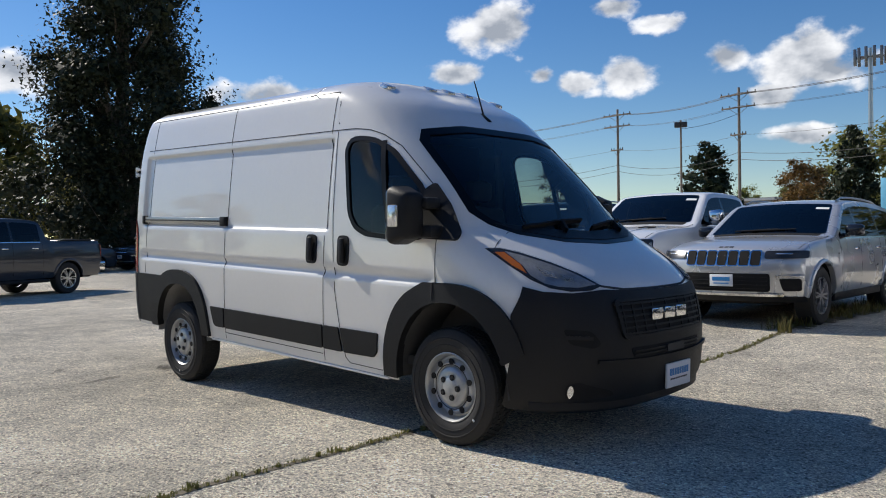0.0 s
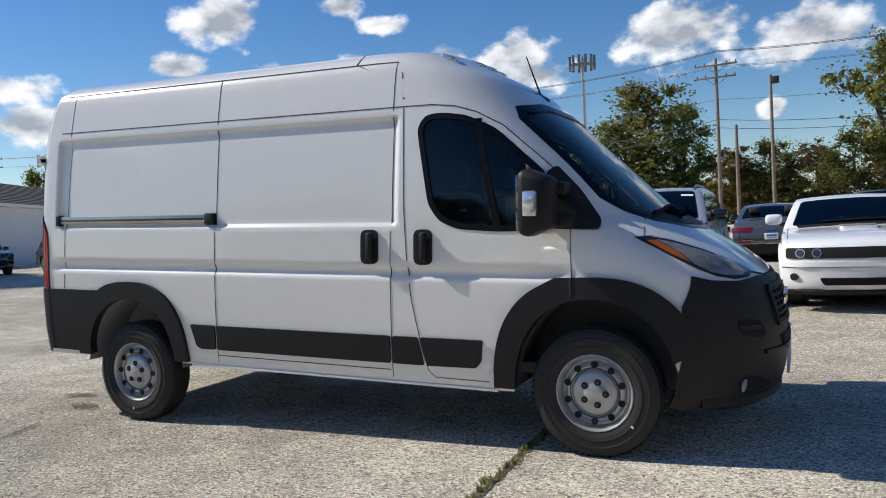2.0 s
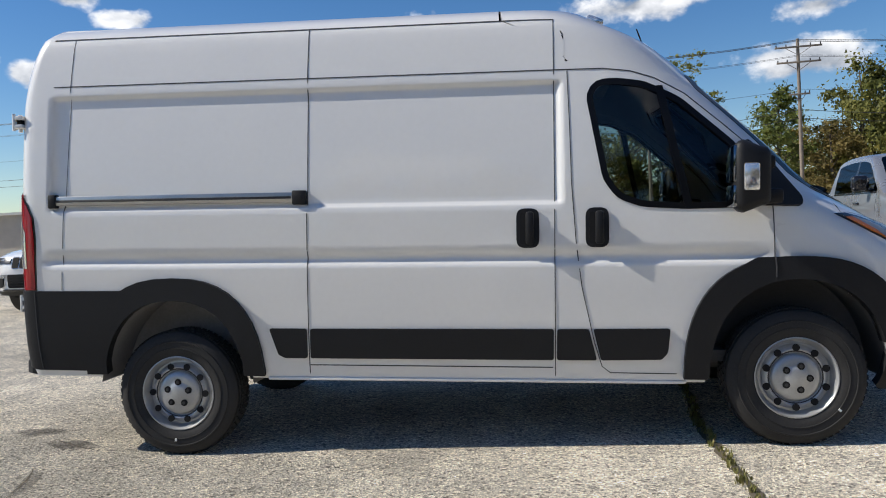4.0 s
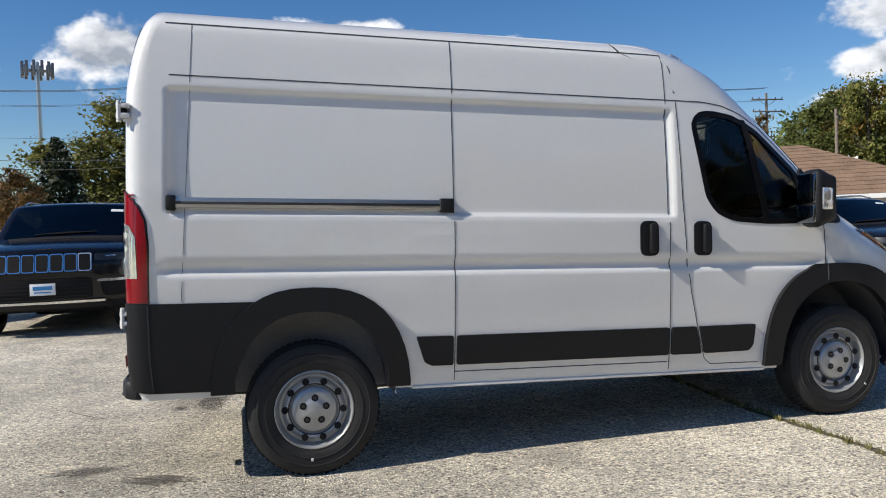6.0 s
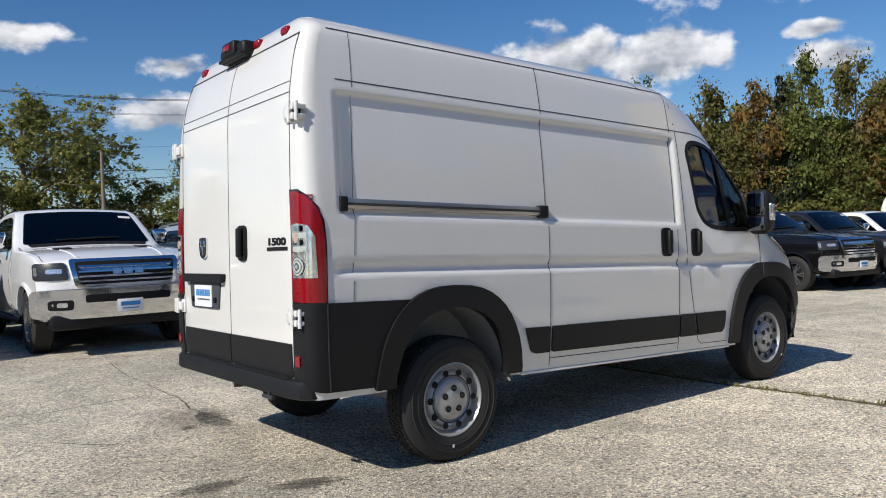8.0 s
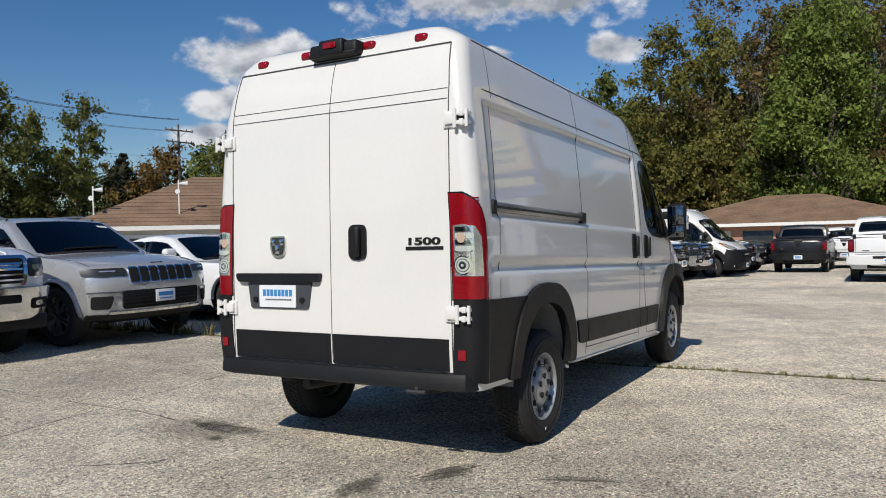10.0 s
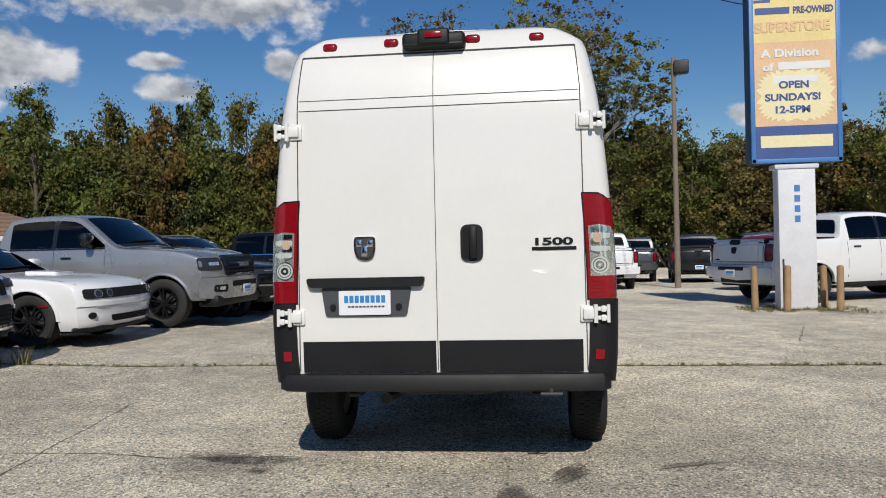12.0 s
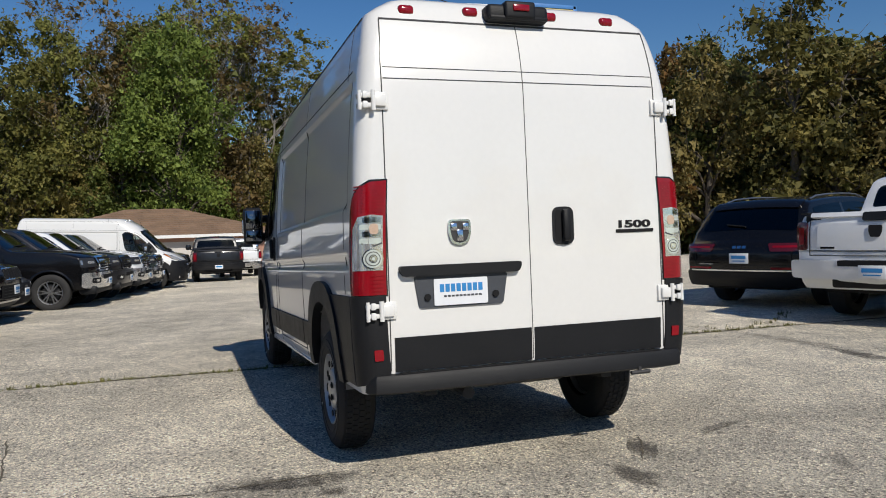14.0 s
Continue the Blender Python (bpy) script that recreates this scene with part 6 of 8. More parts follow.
        put("lower_grille", soft(-0.62, zb + 0.06, 0.62, g0 - 0.07, 0.04), F, SE, off=0.006, thick=0.02)
        if plate:
            plate_on(add, X + 0.006, 0.42, 1)


def vehicle_rear(car, kind, K, S, add, put, both, T, P, trim, plate):
    hw, zb, X = S.hw, S.zb, -S.X
    B, SE, GL = M["black_plastic"], M["seam"], M["black_gloss"]
    F = S.face(-1)
    if kind == "pickup":
        a, b_ = K["bed"]
        w = hw * 0.85
        def bedf(b):
            for lo, hi in (((a + 0.03, -w, 0.86), (b_, w, 0.90)), ((a + 0.03, -w - 0.02, 0.86), (b_, -w, 1.375)), ((a + 0.03, w, 0.86), (b_, w + 0.02, 1.375)), ((a, -w, 0.86), (a + 0.03, w, 1.375)), ((b_, -w, 0.86), (b_ + 0.02, w, 1.39))):
                box(b, lo, hi)
        add("bed_liner", bedf, B)
        for sd in (-1, 1):
            def rl(b, sd=sd): box(b, (a, sd * hw * 0.875 - 0.05, 1.385), (b_, sd * hw * 0.875 + 0.05, 1.412), 0.01)
            add("bed_rail", rl, B)
        both("tail_lamp", soft(hw * 0.83, 0.93, hw * 0.985, 1.29, 0.04), F, M["tail_smoke"], off=0.008, thick=0.03, d=0.06)
        both("lamp_core", soft(hw * 0.87, 1.0, hw * 0.95, 1.22, 0.03), F, M["lamp_red"], off=0.0105, thick=0.01, d=0.06)
        yw = hw * 0.80
        for u0, v0, u1, v1 in ((-yw, 0.86, -yw + 0.008, 1.37), (yw - 0.008, 0.86, yw, 1.37), (-yw, 0.86, yw, 0.868)):
            put("tailgate_gap", [(u0, v0), (u1, v0), (u1, v1), (u0, v1)], F, SE, off=0.002, thick=0.006, d=0.2)
        put("tailgate_lip", soft(-yw + 0.02, 1.335, yw - 0.02, 1.385, 0.015), F, P, off=0.03, thick=0.05, d=0.2)
        put("tailgate_panel", soft(-yw + 0.12, 0.93, yw - 0.12, 1.27, 0.05), F, P, off=0.008, thick=0.012, d=0.2)
        put("tailgate_handle", soft(-0.15, 1.285, 0.15, 1.375, 0.02), F, B, off=0.036, thick=0.03)
        put("badge", round_poly([(-0.05, 1.09), (0.05, 1.09), (0.075, 1.16), (0.075, 1.23), (-0.075, 1.23), (-0.075, 1.16)], 0.015, 2), F, SE, off=0.022, thick=0.03)
        put("badge_bar", soft(yw - 0.34, 0.95, yw - 0.16, 0.975, 0.004), F, SE, off=0.011, thick=0.004)
        put("rear_bumper", soft(-hw * 0.97, 0.60, hw * 0.97, 0.81, 0.04), F, T if trim == "chrome" else P, off=0.11, thick=0.16, d=0.1)
        put("bumper_step", soft(-0.40, 0.745, 0.40, 0.812, 0.01), F, B, off=0.116, thick=0.1)
        def low(b): box(b, (X + 0.05, -0.55, 0.46), (X + 0.35, 0.55, 0.60), 0.03)
        add("hitch_beam", low, B)
        if plate:
            plate_on(add, X - 0.112, 0.60, -1)
        put("brake_lamp", soft(-0.16, -0.86, 0.16, -0.83, 0.008), S.over, M["tail_smoke"], off=0.012, thick=0.02)
        return
    zt = S.top(X + S.rx)
    h = 0.12 if kind != "wagon" else 0.18
    z1 = zt - 0.06
    both("tail_lamp", soft(hw * 0.44, z1 - h, hw * 0.99, z1, 0.025, (0.05, 0, 0, 0)), F, M["lamp_red"] if kind in ("coupe", "wagon") else M["tail_smoke"], off=0.006, thick=0.02, d=0.08)
    both("lamp_core", soft(hw * 0.52, z1 - h * 0.55, hw * 0.95, z1 - h * 0.30, 0.01), F, M["lamp_red"], off=0.009, thick=0.01, d=0.08)
    yw = hw * 0.80
    for u0, v0, u1, v1 in ((-yw, zb + 0.32, -yw + 0.008, z1 - h), (yw - 0.008, zb + 0.32, yw, z1 - h), (-yw, zb + 0.32, yw, zb + 0.328)):
        put("tailgate_gap", [(u0, v0), (u1, v0), (u1, v1), (u0, v1)], F, SE, off=0.002, thick=0.006, d=0.2)
    put("rear_bumper", soft(-hw * 0.97, zb, hw * 0.97, zb + 0.24, 0.04), F, B if kind != "coupe" else P, off=0.02, thick=0.06, d=0.1)
    put("bumper_strip", soft(-hw * 0.86, zb + 0.235, hw * 0.86, zb + 0.255, 0.008), F, T, off=0.024, thick=0.03, d=0.12)
    both("reflector", soft(hw * 0.50, zb + 0.265, hw * 0.93, zb + 0.295, 0.01), F, M["lamp_red"], off=0.006, thick=0.02, d=0.1)
    for a in (-0.10, -0.02, 0.06):
        put("badge_bar", soft(a, z1 - 0.075, a + 0.06, z1 - 0.035, 0.006), F, T, off=0.008, thick=0.012)
    put("badge_strip", soft(hw * 0.45, z1 - h - 0.2, hw * 0.72, z1 - h - 0.18, 0.004), F, M["chrome_dull"], off=0.006, thick=0.01)
    if kind in ("suv", "bigsuv", "wagon"):
        r1 = K["glass"][2]
        ye = S.edge(r1) - 0.02
        put("roof_spoiler", soft(-ye, r1 - 0.06, ye, r1 + 0.14, 0.05), S.over, P, off=0.022, thick=0.045)
        def wp(b):
            r0 = K["glass"][3]
            p, q = S.over(0.0, r0 + 0.03), S.over(0.33, r0 + 0.06)
            tube(b, p + Vector((-0.02, 0, 0.012)), q + Vector((-0.02, 0, 0.012)), 0.012, n=6)
        add("rear_wiper", wp, SE)
    if plate:
        plate_on(add, X - 0.006, zt - 0.36, -1)


BUILT = {}


def park(kind, paint, x, y, heading, label, **kw):
    """Parks a vehicle with the middle of its length at x, y; heading in degrees from +x."""
    cat = {"pickup": "pickup truck", "suv": "suv", "bigsuv": "suv", "coupe": "car", "sedan": "car", "wagon": "car"}[kind]
    m = pose(x, y, lie(x, y), 0, 0, heading)
    key = (kind, *sorted(kw.items()))
    if key not in BUILT:
        BUILT[key] = (vehicle(kind, paint, m, label, cat, **kw), PAINT[paint])
        return BUILT[key][0]
    # the same model in another colour: the meshes are shared, the paint is set on each object
    first, was = BUILT[key]
    car = tagged(copy_thing(first, m), label)
    for q in car.children_recursive:
        if q.type == "MESH" and q.material_slots and q.material_slots[0].material == was:
            q.material_slots[0].link = "OBJECT"
            q.material_slots[0].material = PAINT[paint]
        if q.name.split(".")[0] == "wheel":
            q.rotation_euler.y += random.uniform(0, 6)
    return car


def front_at(kind, x, y, heading):
    h = radians(heading)
    d = KINDS[kind]["L"] / 2
    return x - d * math.cos(h), y - d * math.sin(h)


ROW = [
    ("suv", "white", -9.7, 6.9, -88, "white SUV with black grille and black roof rails", dict(trim="black_gloss", plate_front=False)),
    ("bigsuv", "black", -6.3, 6.0, -90, "black full-size SUV with chrome grille parked on the lot", dict()),
    ("pickup", "white", -3.45, 5.6, -90, "white crew cab pickup with chrome bumper and grille", dict()),
    ("suv", "silver", -1.12, 5.35, -90, "silver three-row SUV with seven-slot grille", dict()),
    ("coupe", "white", 1.75, 5.15, -90, "white two-door muscle coupe with black wheels", dict(rim="alloy_black", trim="black_gloss", plate_front=False)),
    ("pickup", "steel", 4.45, 4.55, -92, "silver crew cab pickup with black grille and wheels", dict(rim="alloy_black", trim="black_gloss")),
    ("suv", "black", 7.0, 4.5, -94, "black SUV parked between pickups on the lot", dict()),
    ("sedan", "charcoal", 9.2, 4.7, -95, "dark grey low sedan parked between an SUV and a pickup", dict(trim="black_gloss")),
    ("pickup", "black", 11.6, 3.4, -97, "black crew cab pickup with bright alloy wheels", dict()),
    ("pickup", "charcoal", 14.0, 3.05, -97, "dark grey pickup with black trim in the row", dict(rim="alloy_black", trim="black_gloss")),
    ("pickup", "white", 16.4, 2.65, -97, "white pickup with chrome bumper in the far row", dict()),
    ("pickup", "green", 18.8, 2.3, -97, "dark green pickup in the far row", dict()),
    ("pickup", "white", 23.9, 1.7, -97, "white pickup near the low brick building", dict()),
    ("pickup", "grey", 26.4, 1.3, -97, "grey pickup near the low brick building", dict(rim="alloy_black")),
]
for kind, paint, x, y, hd, lab, kw in ROW:
    cx, cy = front_at(kind, x, y, hd)
    park(kind, paint, cx, cy, hd, lab, **kw)
# trucks seen from behind, across the drive
park("pickup", "white", 16.5 + 2.96, -2.95, 0, "white crew cab pickup seen from behind on the drive", trim="black_gloss")
park("pickup", "charcoal", 25.2 + 2.96, 0.15, 0, "dark grey pickup seen from behind on the drive", trim="black_gloss")
park("pickup", "white", 31.0 + 2.96, -1.2, 0, "white pickup far down the drive")
for k, (x, y, pc) in enumerate(((24.0, -5.1, "grey"), (22.0, -7.4, "charcoal"), (21.0, -9.9, "slate"), (29, -4.6, "white"))):
    park("pickup", pc, x + 2.96, y, -8, "%s pickup parked nose-in beyond the light pole" % {"grey": "grey", "charcoal": "dark", "slate": "slate blue", "white": "white"}[pc], trim="black_gloss")
# by the sign
park("pickup", "white", 9.76, -7.6, -66, "white crew cab pickup behind the dealer sign", trim="black_gloss")
park("suv", "black", 2.27, -8.63, -70, "black three-row SUV with dark tail lamps")
park("pickup", "white", -0.2, -8.82, -70, "white pickup with white bumper beside a black SUV", trim="black_gloss")
park("wagon", "red", 15.5, -8.6, -60, "dark red crossover behind the white pickup")
# behind the row and at the back of the lot
park("wagon", "black", -4.6, 14.0, -90, "black crossover behind the front row of the lot")
park("sedan", "charcoal", -8.4, 14.5, -90, "dark sedan in the second row of the lot")
park("sedan", "slate", -3.2, 17.0, 90, "dark saloon in the second row of the lot")
park("sedan", "grey", 0.4, 17.5, 90, "grey saloon in the second row of the lot")
park("wagon", "black", 3.0, 18.0, 90, "black crossover in the second row of the lot")
park("suv", "white", 4.6, 17.8, -90, "white SUV in the second row of the lot")
park("wagon", "red", 6.8, 22.0, 90, "dark red crossover at the back of the lot")
park("pickup", "slate", -18.0, 1.31, -65, "slate blue crew cab pickup with chrome wheels")
park("sedan", "slate", -30.5, 7.4, -75, "dark blue sedan parked beside the cedar")
park("suv", "slate", -30.9, 12.5, -79, "dark blue SUV in the shade of the big cedar")
park("suv", "slate", -34.0, 18.5, -20, "dark SUV beyond the grass strip")
park("suv", "charcoal", -30.5, 21.0, -20, "dark grey SUV beyond the grass strip")


# ---- a second van in the far row ----
far_van = copy_thing(van, pose(21.2, 2.4, lie(21.2, 2.4), 0, 0, -97))
tagged(far_van, "white high-roof cargo van parked in the far row", "van")

# ---- dealer sign ----
M["wall_brick"] = mat("wall_brick", (0.36, 0.20, 0.145), 0.9, 0, 0.2, 2, 18, 0.2, 40)
M["sign_blue"] = mat("sign_blue", (0.06, 0.20, 0.48), 0.5, 0, 0.15, 3, 40)
M["sign_navy"] = mat("sign_navy", (0.045, 0.09, 0.27), 0.5, 0, 0.15, 3, 40)
M["sign_side"] = mat("sign_side", (0.035, 0.07, 0.14), 0.6, 0, 0.2, 3, 40)
M["sign_cream"] = mat("sign_cream", (0.74, 0.60, 0.26), 0.5, 0, 0.10, 2, 30)
M["sign_tan"] = mat("sign_tan", (0.70, 0.47, 0.27), 0.5, 0, 0.12, 2, 30)
M["sign_pale"] = mat("sign_pale", (0.78, 0.70, 0.42), 0.5, 0, 0.08, 2, 30)
M["post_white"] = mat("post_white", (0.66, 0.67, 0.70), 0.7, 0, 0.10, 3, 50, 0.1, 60)
M["wood_post"] = mat("wood_post", (0.36, 0.23, 0.12), 0.8, 0, 0.25, 4, 60, 0.3, 60)
M["pole_wood"] = mat("pole_wood", (0.20, 0.165, 0.13), 0.85, 0, 0.3, 3, 60, 0.3, 40)
M["wire"] = mat("wire", (0.03, 0.03, 0.032), 0.6, 0, 0.1)


def build_sign():
    X, Y = 6.45, -5.48
    g = lie(X, Y)
    sign = thing("pylon_sign", "tall pylon sign with faded yellow face on a white post", "sign", pose(X, Y, g))
    def add(nm, lo, hi, mt, bev=0.0, lab=""):
        b = bmesh.new()
        box(b, lo, hi, bev)
        return part(nm, b, mt, sign, lab)
    add("post", (-0.17, -0.335, 0), (0.17, 0.335, 2.66), M["post_white"], 0.02, "white rendered post")
    add("post_cap", (-0.20, -0.40, 2.62), (0.20, 0.40, 2.72), M["post_white"], 0.03)
    w, z0, z1 = 0.80, 2.74, 5.98
    add("cabinet", (-0.20, -w, z0), (0.22, w, z1), M["sign_side"], 0.01)
    f = -0.20
    for lo, hi in (((f - 0.03, -w - 0.01, z0), (f + 0.02, -w + 0.07, z1)), ((f - 0.03, w - 0.07, z0), (f + 0.02, w + 0.01, z1)), ((f - 0.03, -w, z0 - 0.01), (f + 0.02, w, z0 + 0.07)), ((f - 0.03, -w, z1 - 0.07), (f + 0.02, w, z1 + 0.01))):
        add("frame", lo, hi, M["sign_blue"], 0.006, "blue frame")
    fw = w - 0.07
    add("face", (f - 0.012, -fw, 4.98), (f, fw, 5.91), M["sign_cream"], 0, "faded yellow panel")
    add("face", (f - 0.012, -fw, 3.42), (f, fw, 4.98), M["sign_tan"], 0, "faded orange panel")
    add("face", (f - 0.012, -fw, 2.81), (f, fw, 3.42), M["sign_navy"], 0, "blue panel")
    # starburst
    b = bmesh.new()
    pts = []
    for k in range(64):
        a = 2 * math.pi * k / 64
        q = 1.0 if k % 2 else 0.86
        c, s = math.cos(a), math.sin(a)
        pts.append((f - 0.015, fw * 0.97 * q * math.copysign(abs(c) ** 0.6, c), 3.98 + 0.50 * q * math.copysign(abs(s) ** 0.6, s)))
    vs = [b.verts.new(p) for p in pts]
    b.faces.new(vs)
    ex = bmesh.ops.extrude_face_region(b, geom=b.faces[:])
    bmesh.ops.translate(b, verts=[v for v in ex["geom"] if isinstance(v, bmesh.types.BMVert)], vec=(0.006, 0, 0))
    bmesh.ops.recalc_face_normals(b, faces=b.faces)
    part("starburst", b, M["sign_pale"], sign)
    navy, white, red = M["sign_navy"], M["sticker"], M["sign_tan"]
    def say(text, y, z, size, mt, st=1.0):
        lettering(text, sign, (f - 0.018, y, z), size, mt, st, font_m=pose(0, 0, 0, 90, 0, -90))
    say("PRE-OWNED", 0.02, 5.50, 0.17, navy, 0.72)
    say("SUPERSTORE", 0.72, 5.17, 0.26, red, 0.90)
    say("A Division", 0.60, 4.70, 0.21, white, 1.15)
    say("of", 0.58, 4.45, 0.20, white, 1.15)
    say("OPEN", 0.30, 4.12, 0.18, navy, 1.15)
    say("SUNDAYS!", 0.55, 3.89, 0.18, navy, 1.18)
    say("12-5PM", 0.40, 3.66, 0.18, navy, 1.18)
    # what is not lettered: plain bars
    for y0, y1, za, zb_, mt in ((0.08, 0.70, 5.50, 5.62, navy), (0.42, 0.72, 5.72, 5.77, navy), (-0.62, 0.30, 4.46, 4.60, white), (-0.40, 0.40, 4.22, 4.34, white), (-0.64, 0.64, 3.02, 3.24, M["sign_pale"])):
        add("printed_bar", (f - 0.018, y0, za), (f - 0.012, y1, zb_), mt, 0, "printed bar")
    for k in range(4):
        add("number_bar", (-0.176, -0.05, 2.20 - 0.19 * k), (-0.17, 0.05, 2.32 - 0.19 * k), M["sign_blue"], 0, "blue painted bar")
    # dark seam and conduit
    add("conduit", (-0.20, 0.26, 0.0), (-0.17, 0.285, 0.95), M["wire"], 0.004)
    # guards round the post
    for (x, y, h, lean) in ((-0.62, 0.36, 0.84, 2), (0.1, 0.72, 0.82, -1), (-0.45, -0.62, 0.82, 1), (0.25, -0.60, 0.8, -2)):
        b = bmesh.new()
        tube(b, (0, 0, -0.05), (0, 0, h), 0.066, 0.06, 12)
        bmesh.ops.bevel(b, geom=[e for e in b.edges if all(v.co.z > h - 0.01 for v in e.verts)], offset=0.02, segments=2, affect="EDGES")
        ob = finish(b, "bollard", M["wood_post"])
        ob.matrix_basis = pose(X + x, Y + y, g, lean, lean, 0)
        tagged(ob, "weathered round timber bollard beside the sign post", "bollard", "bollards round the sign")
    return sign


build_sign()


# ---- poles and wires ----
def pole(x, y, h, arms=(), name="utility_pole", label="weathered wooden utility pole with crossarms", r=0.16, turn=0.0, lamps=0, material=None):
    g = lie(x, y)
    p = thing(name, label, "pole", pose(x, y, g, 0, 0, turn))
    b = bmesh.new()
    tube(b, (0, 0, -0.3), (0, 0, h), r, r * 0.66, 12)
    part("shaft", b, material or M["pole_wood"], p)
    for z, half in arms:
        b = bmesh.new()
        box(b, (-half, -0.14 - 0.06, z - 0.06), (half, -0.14 + 0.06, z + 0.06), 0.01)
        tube(b, (-half * 0.6, -0.14, z), (0, -0.1, z - 0.6), 0.02, n=6)
        tube(b, (half * 0.6, -0.14, z), (0, -0.1, z - 0.6), 0.02, n=6)
        part("crossarm", b, M["pole_wood"], p)
        for k in (-1, -0.55, 0.55, 1):
            b = bmesh.new()
            tube(b, (half * k * 0.94, -0.14, z + 0.05), (half * k * 0.94, -0.14, z + 0.22), 0.05, 0.035, 8)
            part("insulator", b, M["dark_metal"], p)
    for k in range(lamps):
        s = -1 if k else 1
        b = bmesh.new()
        box(b, (s * 0.25 - 0.24, -0.2, h - 0.55), (s * 0.25 + 0.24, 0.22, h - 0.12), 0.06, pose(0, 0, 0))
        part("floodlight", b, M["dark_metal"], p, "grey floodlight head")
    return p


POLES = [(-96, 64), (-64, 63.5), (-37.5, 62.5), (-24.5, 60.5), (-4.3, 55.5), (18, 54), (44, 56)]
for i, (x, y) in enumerate(POLES):
    pole(x, y, 13.6 if i != 4 else 12.6, ((13.0, 1.6), (11.9, 1.5), (9.6, 0.7)) if i != 4 else ((12.1, 1.5), (11.2, 1.4)), turn=-4)
pole(-26.5, 54.0, 10.4, (), "light_pole", "tall lot light pole with two floodlights", 0.11, 20, 2)
pole(-0.4, 47.0, 9.6, (), "light_pole", "wooden light pole with a floodlight", 0.13, 0, 1)
pole(17.5, -5.35, 7.6, (), "light_pole", "wooden light pole with a floodlight near the trucks", 0.105, -100, 1)
pole(37.0, 12.6, 4.2, (), "post", "short pale wooden post by the trees", 0.13)
pole(34.0, 36.5, 8.8, ((8.2, 0.8),), "utility_pole", "wooden utility pole behind the brown roof", 0.14, 40)
pole(-2.0, 40.0, 6.0, (), "light_pole", "short wooden pole at the edge of the lot", 0.12)
pole(5.5, 42.0, 7.2, (), "light_pole", "bare wooden pole before the trees", 0.12)


def wires():
    runs = []
    for (x0, y0), (x1, y1) in zip(POLES, POLES[1:]):
        for k, z in ((-1.5, 13.2), (-0.6, 13.2), (0.9, 13.2), (1.4, 13.2), (-1.2, 12.1), (1.2, 12.1), (0.5, 9.7), (-0.3, 8.2), (-0.3, 7.6)):
            runs.append(((x0, y0 + k * 0.2, z), (x1, y1 + k * 0.2, z), 0.5 if z > 9 else 0.8, 0.012 if z > 9 else 0.02))
    runs.append(((-24.5, 60.5, 11.5), (-26.5, 54.0, 9.8), 0.2, 0.016))
    runs.append(((6.45, -5.2, 5.6), (20.5, -2.0, 12.5), 0.3, 0.012))
    runs.append(((-96, 40, 9), (-30, 9.5, 9), 1.0, 0.016))
    return runs


def build_wires():
    b = bmesh.new()
    for p, q, sag, r in wires():
        p, q = Vector(p), Vector(q)
        prev = p
        for k in range(1, 11):
            t = k / 10
            c = p.lerp(q, t) - Vector((0, 0, 4 * sag * t * (1 - t)))
            tube(b, prev, c, r, n=5, caps=False)
            prev = c
    ob = finish(b, "overhead_wire", M["wire"])
    tagged(ob, "thin black overhead power and telephone lines", "wire", kind="stuff")


build_wires()


def cell_tower():
    t = thing("cell_tower", "grey monopole with a ring of dark antennas", "tower", pose(-30, 118, -4))
    b = bmesh.new()
    tube(b, (0, 0, 0), (0, 0, 31.5), 0.45, 0.26, 12)
    part("mast", b, M["alu"], t)
    for k in range(12):
        a = 2 * math.pi * k / 12
        b = bmesh.new()
        c = Vector((2.0 * math.cos(a), 2.0 * math.sin(a), 30.2))
        box(b, (c.x - 0.18, c.y - 0.18, 29.2), (c.x + 0.18, c.y + 0.18, 31.4), 0.04)
        tube(b, (0, 0, 30.2), c, 0.07, n=6)
        part("antenna", b, M["lamp_grey"], t)


cell_tower()


def pylon_blue():
    t = thing("roadside_sign", "narrow pale blue roadside pylon sign", "sign", pose(-9.4, 45.6, lie(-9.4, 45.6), 0, 0, -8))
    b = bmesh.new(); box(b, (-0.35, -0.2, 2.0), (0.35, 0.2, 4.3), 0.02); part("panel", b, mat("sign_sky", (0.13, 0.42, 0.62), 0.5, 0, 0.1), t)
    b = bmesh.new(); box(b, (0.36, -0.2, 2.0), (0.48, 0.2, 4.2), 0.02); part("side_panel", b, M["wall_brick"], t)
    b = bmesh.new(); box(b, (-0.2, -0.12, 0), (0.2, 0.12, 2.0), 0.02); part("post", b, M["dark_metal"], t)


pylon_blue()

# ---- buildings ----
M["shingle"] = mat("shingle", (0.225, 0.145, 0.092), 0.95, 0, 0.4, 0.8, 9, 0.4, 25)
M["shingle_dark"] = mat("shingle_dark", (0.05, 0.048, 0.05), 0.9, 0, 0.2, 1.2, 12, 0.4, 25)
M["wall_pale"] = mat("wall_pale", (0.50, 0.47, 0.44), 0.85, 0, 0.12, 1.5, 20)
M["wall_white"] = mat("wall_white", (0.70, 0.71, 0.72), 0.8, 0, 0.06, 1.5, 20)
M["fascia"] = mat("fascia", (0.72, 0.72, 0.70), 0.6, 0, 0.05)
M["window_pane"] = mat("window_pane", (0.03, 0.035, 0.04), 0.08, 0, 0.1)


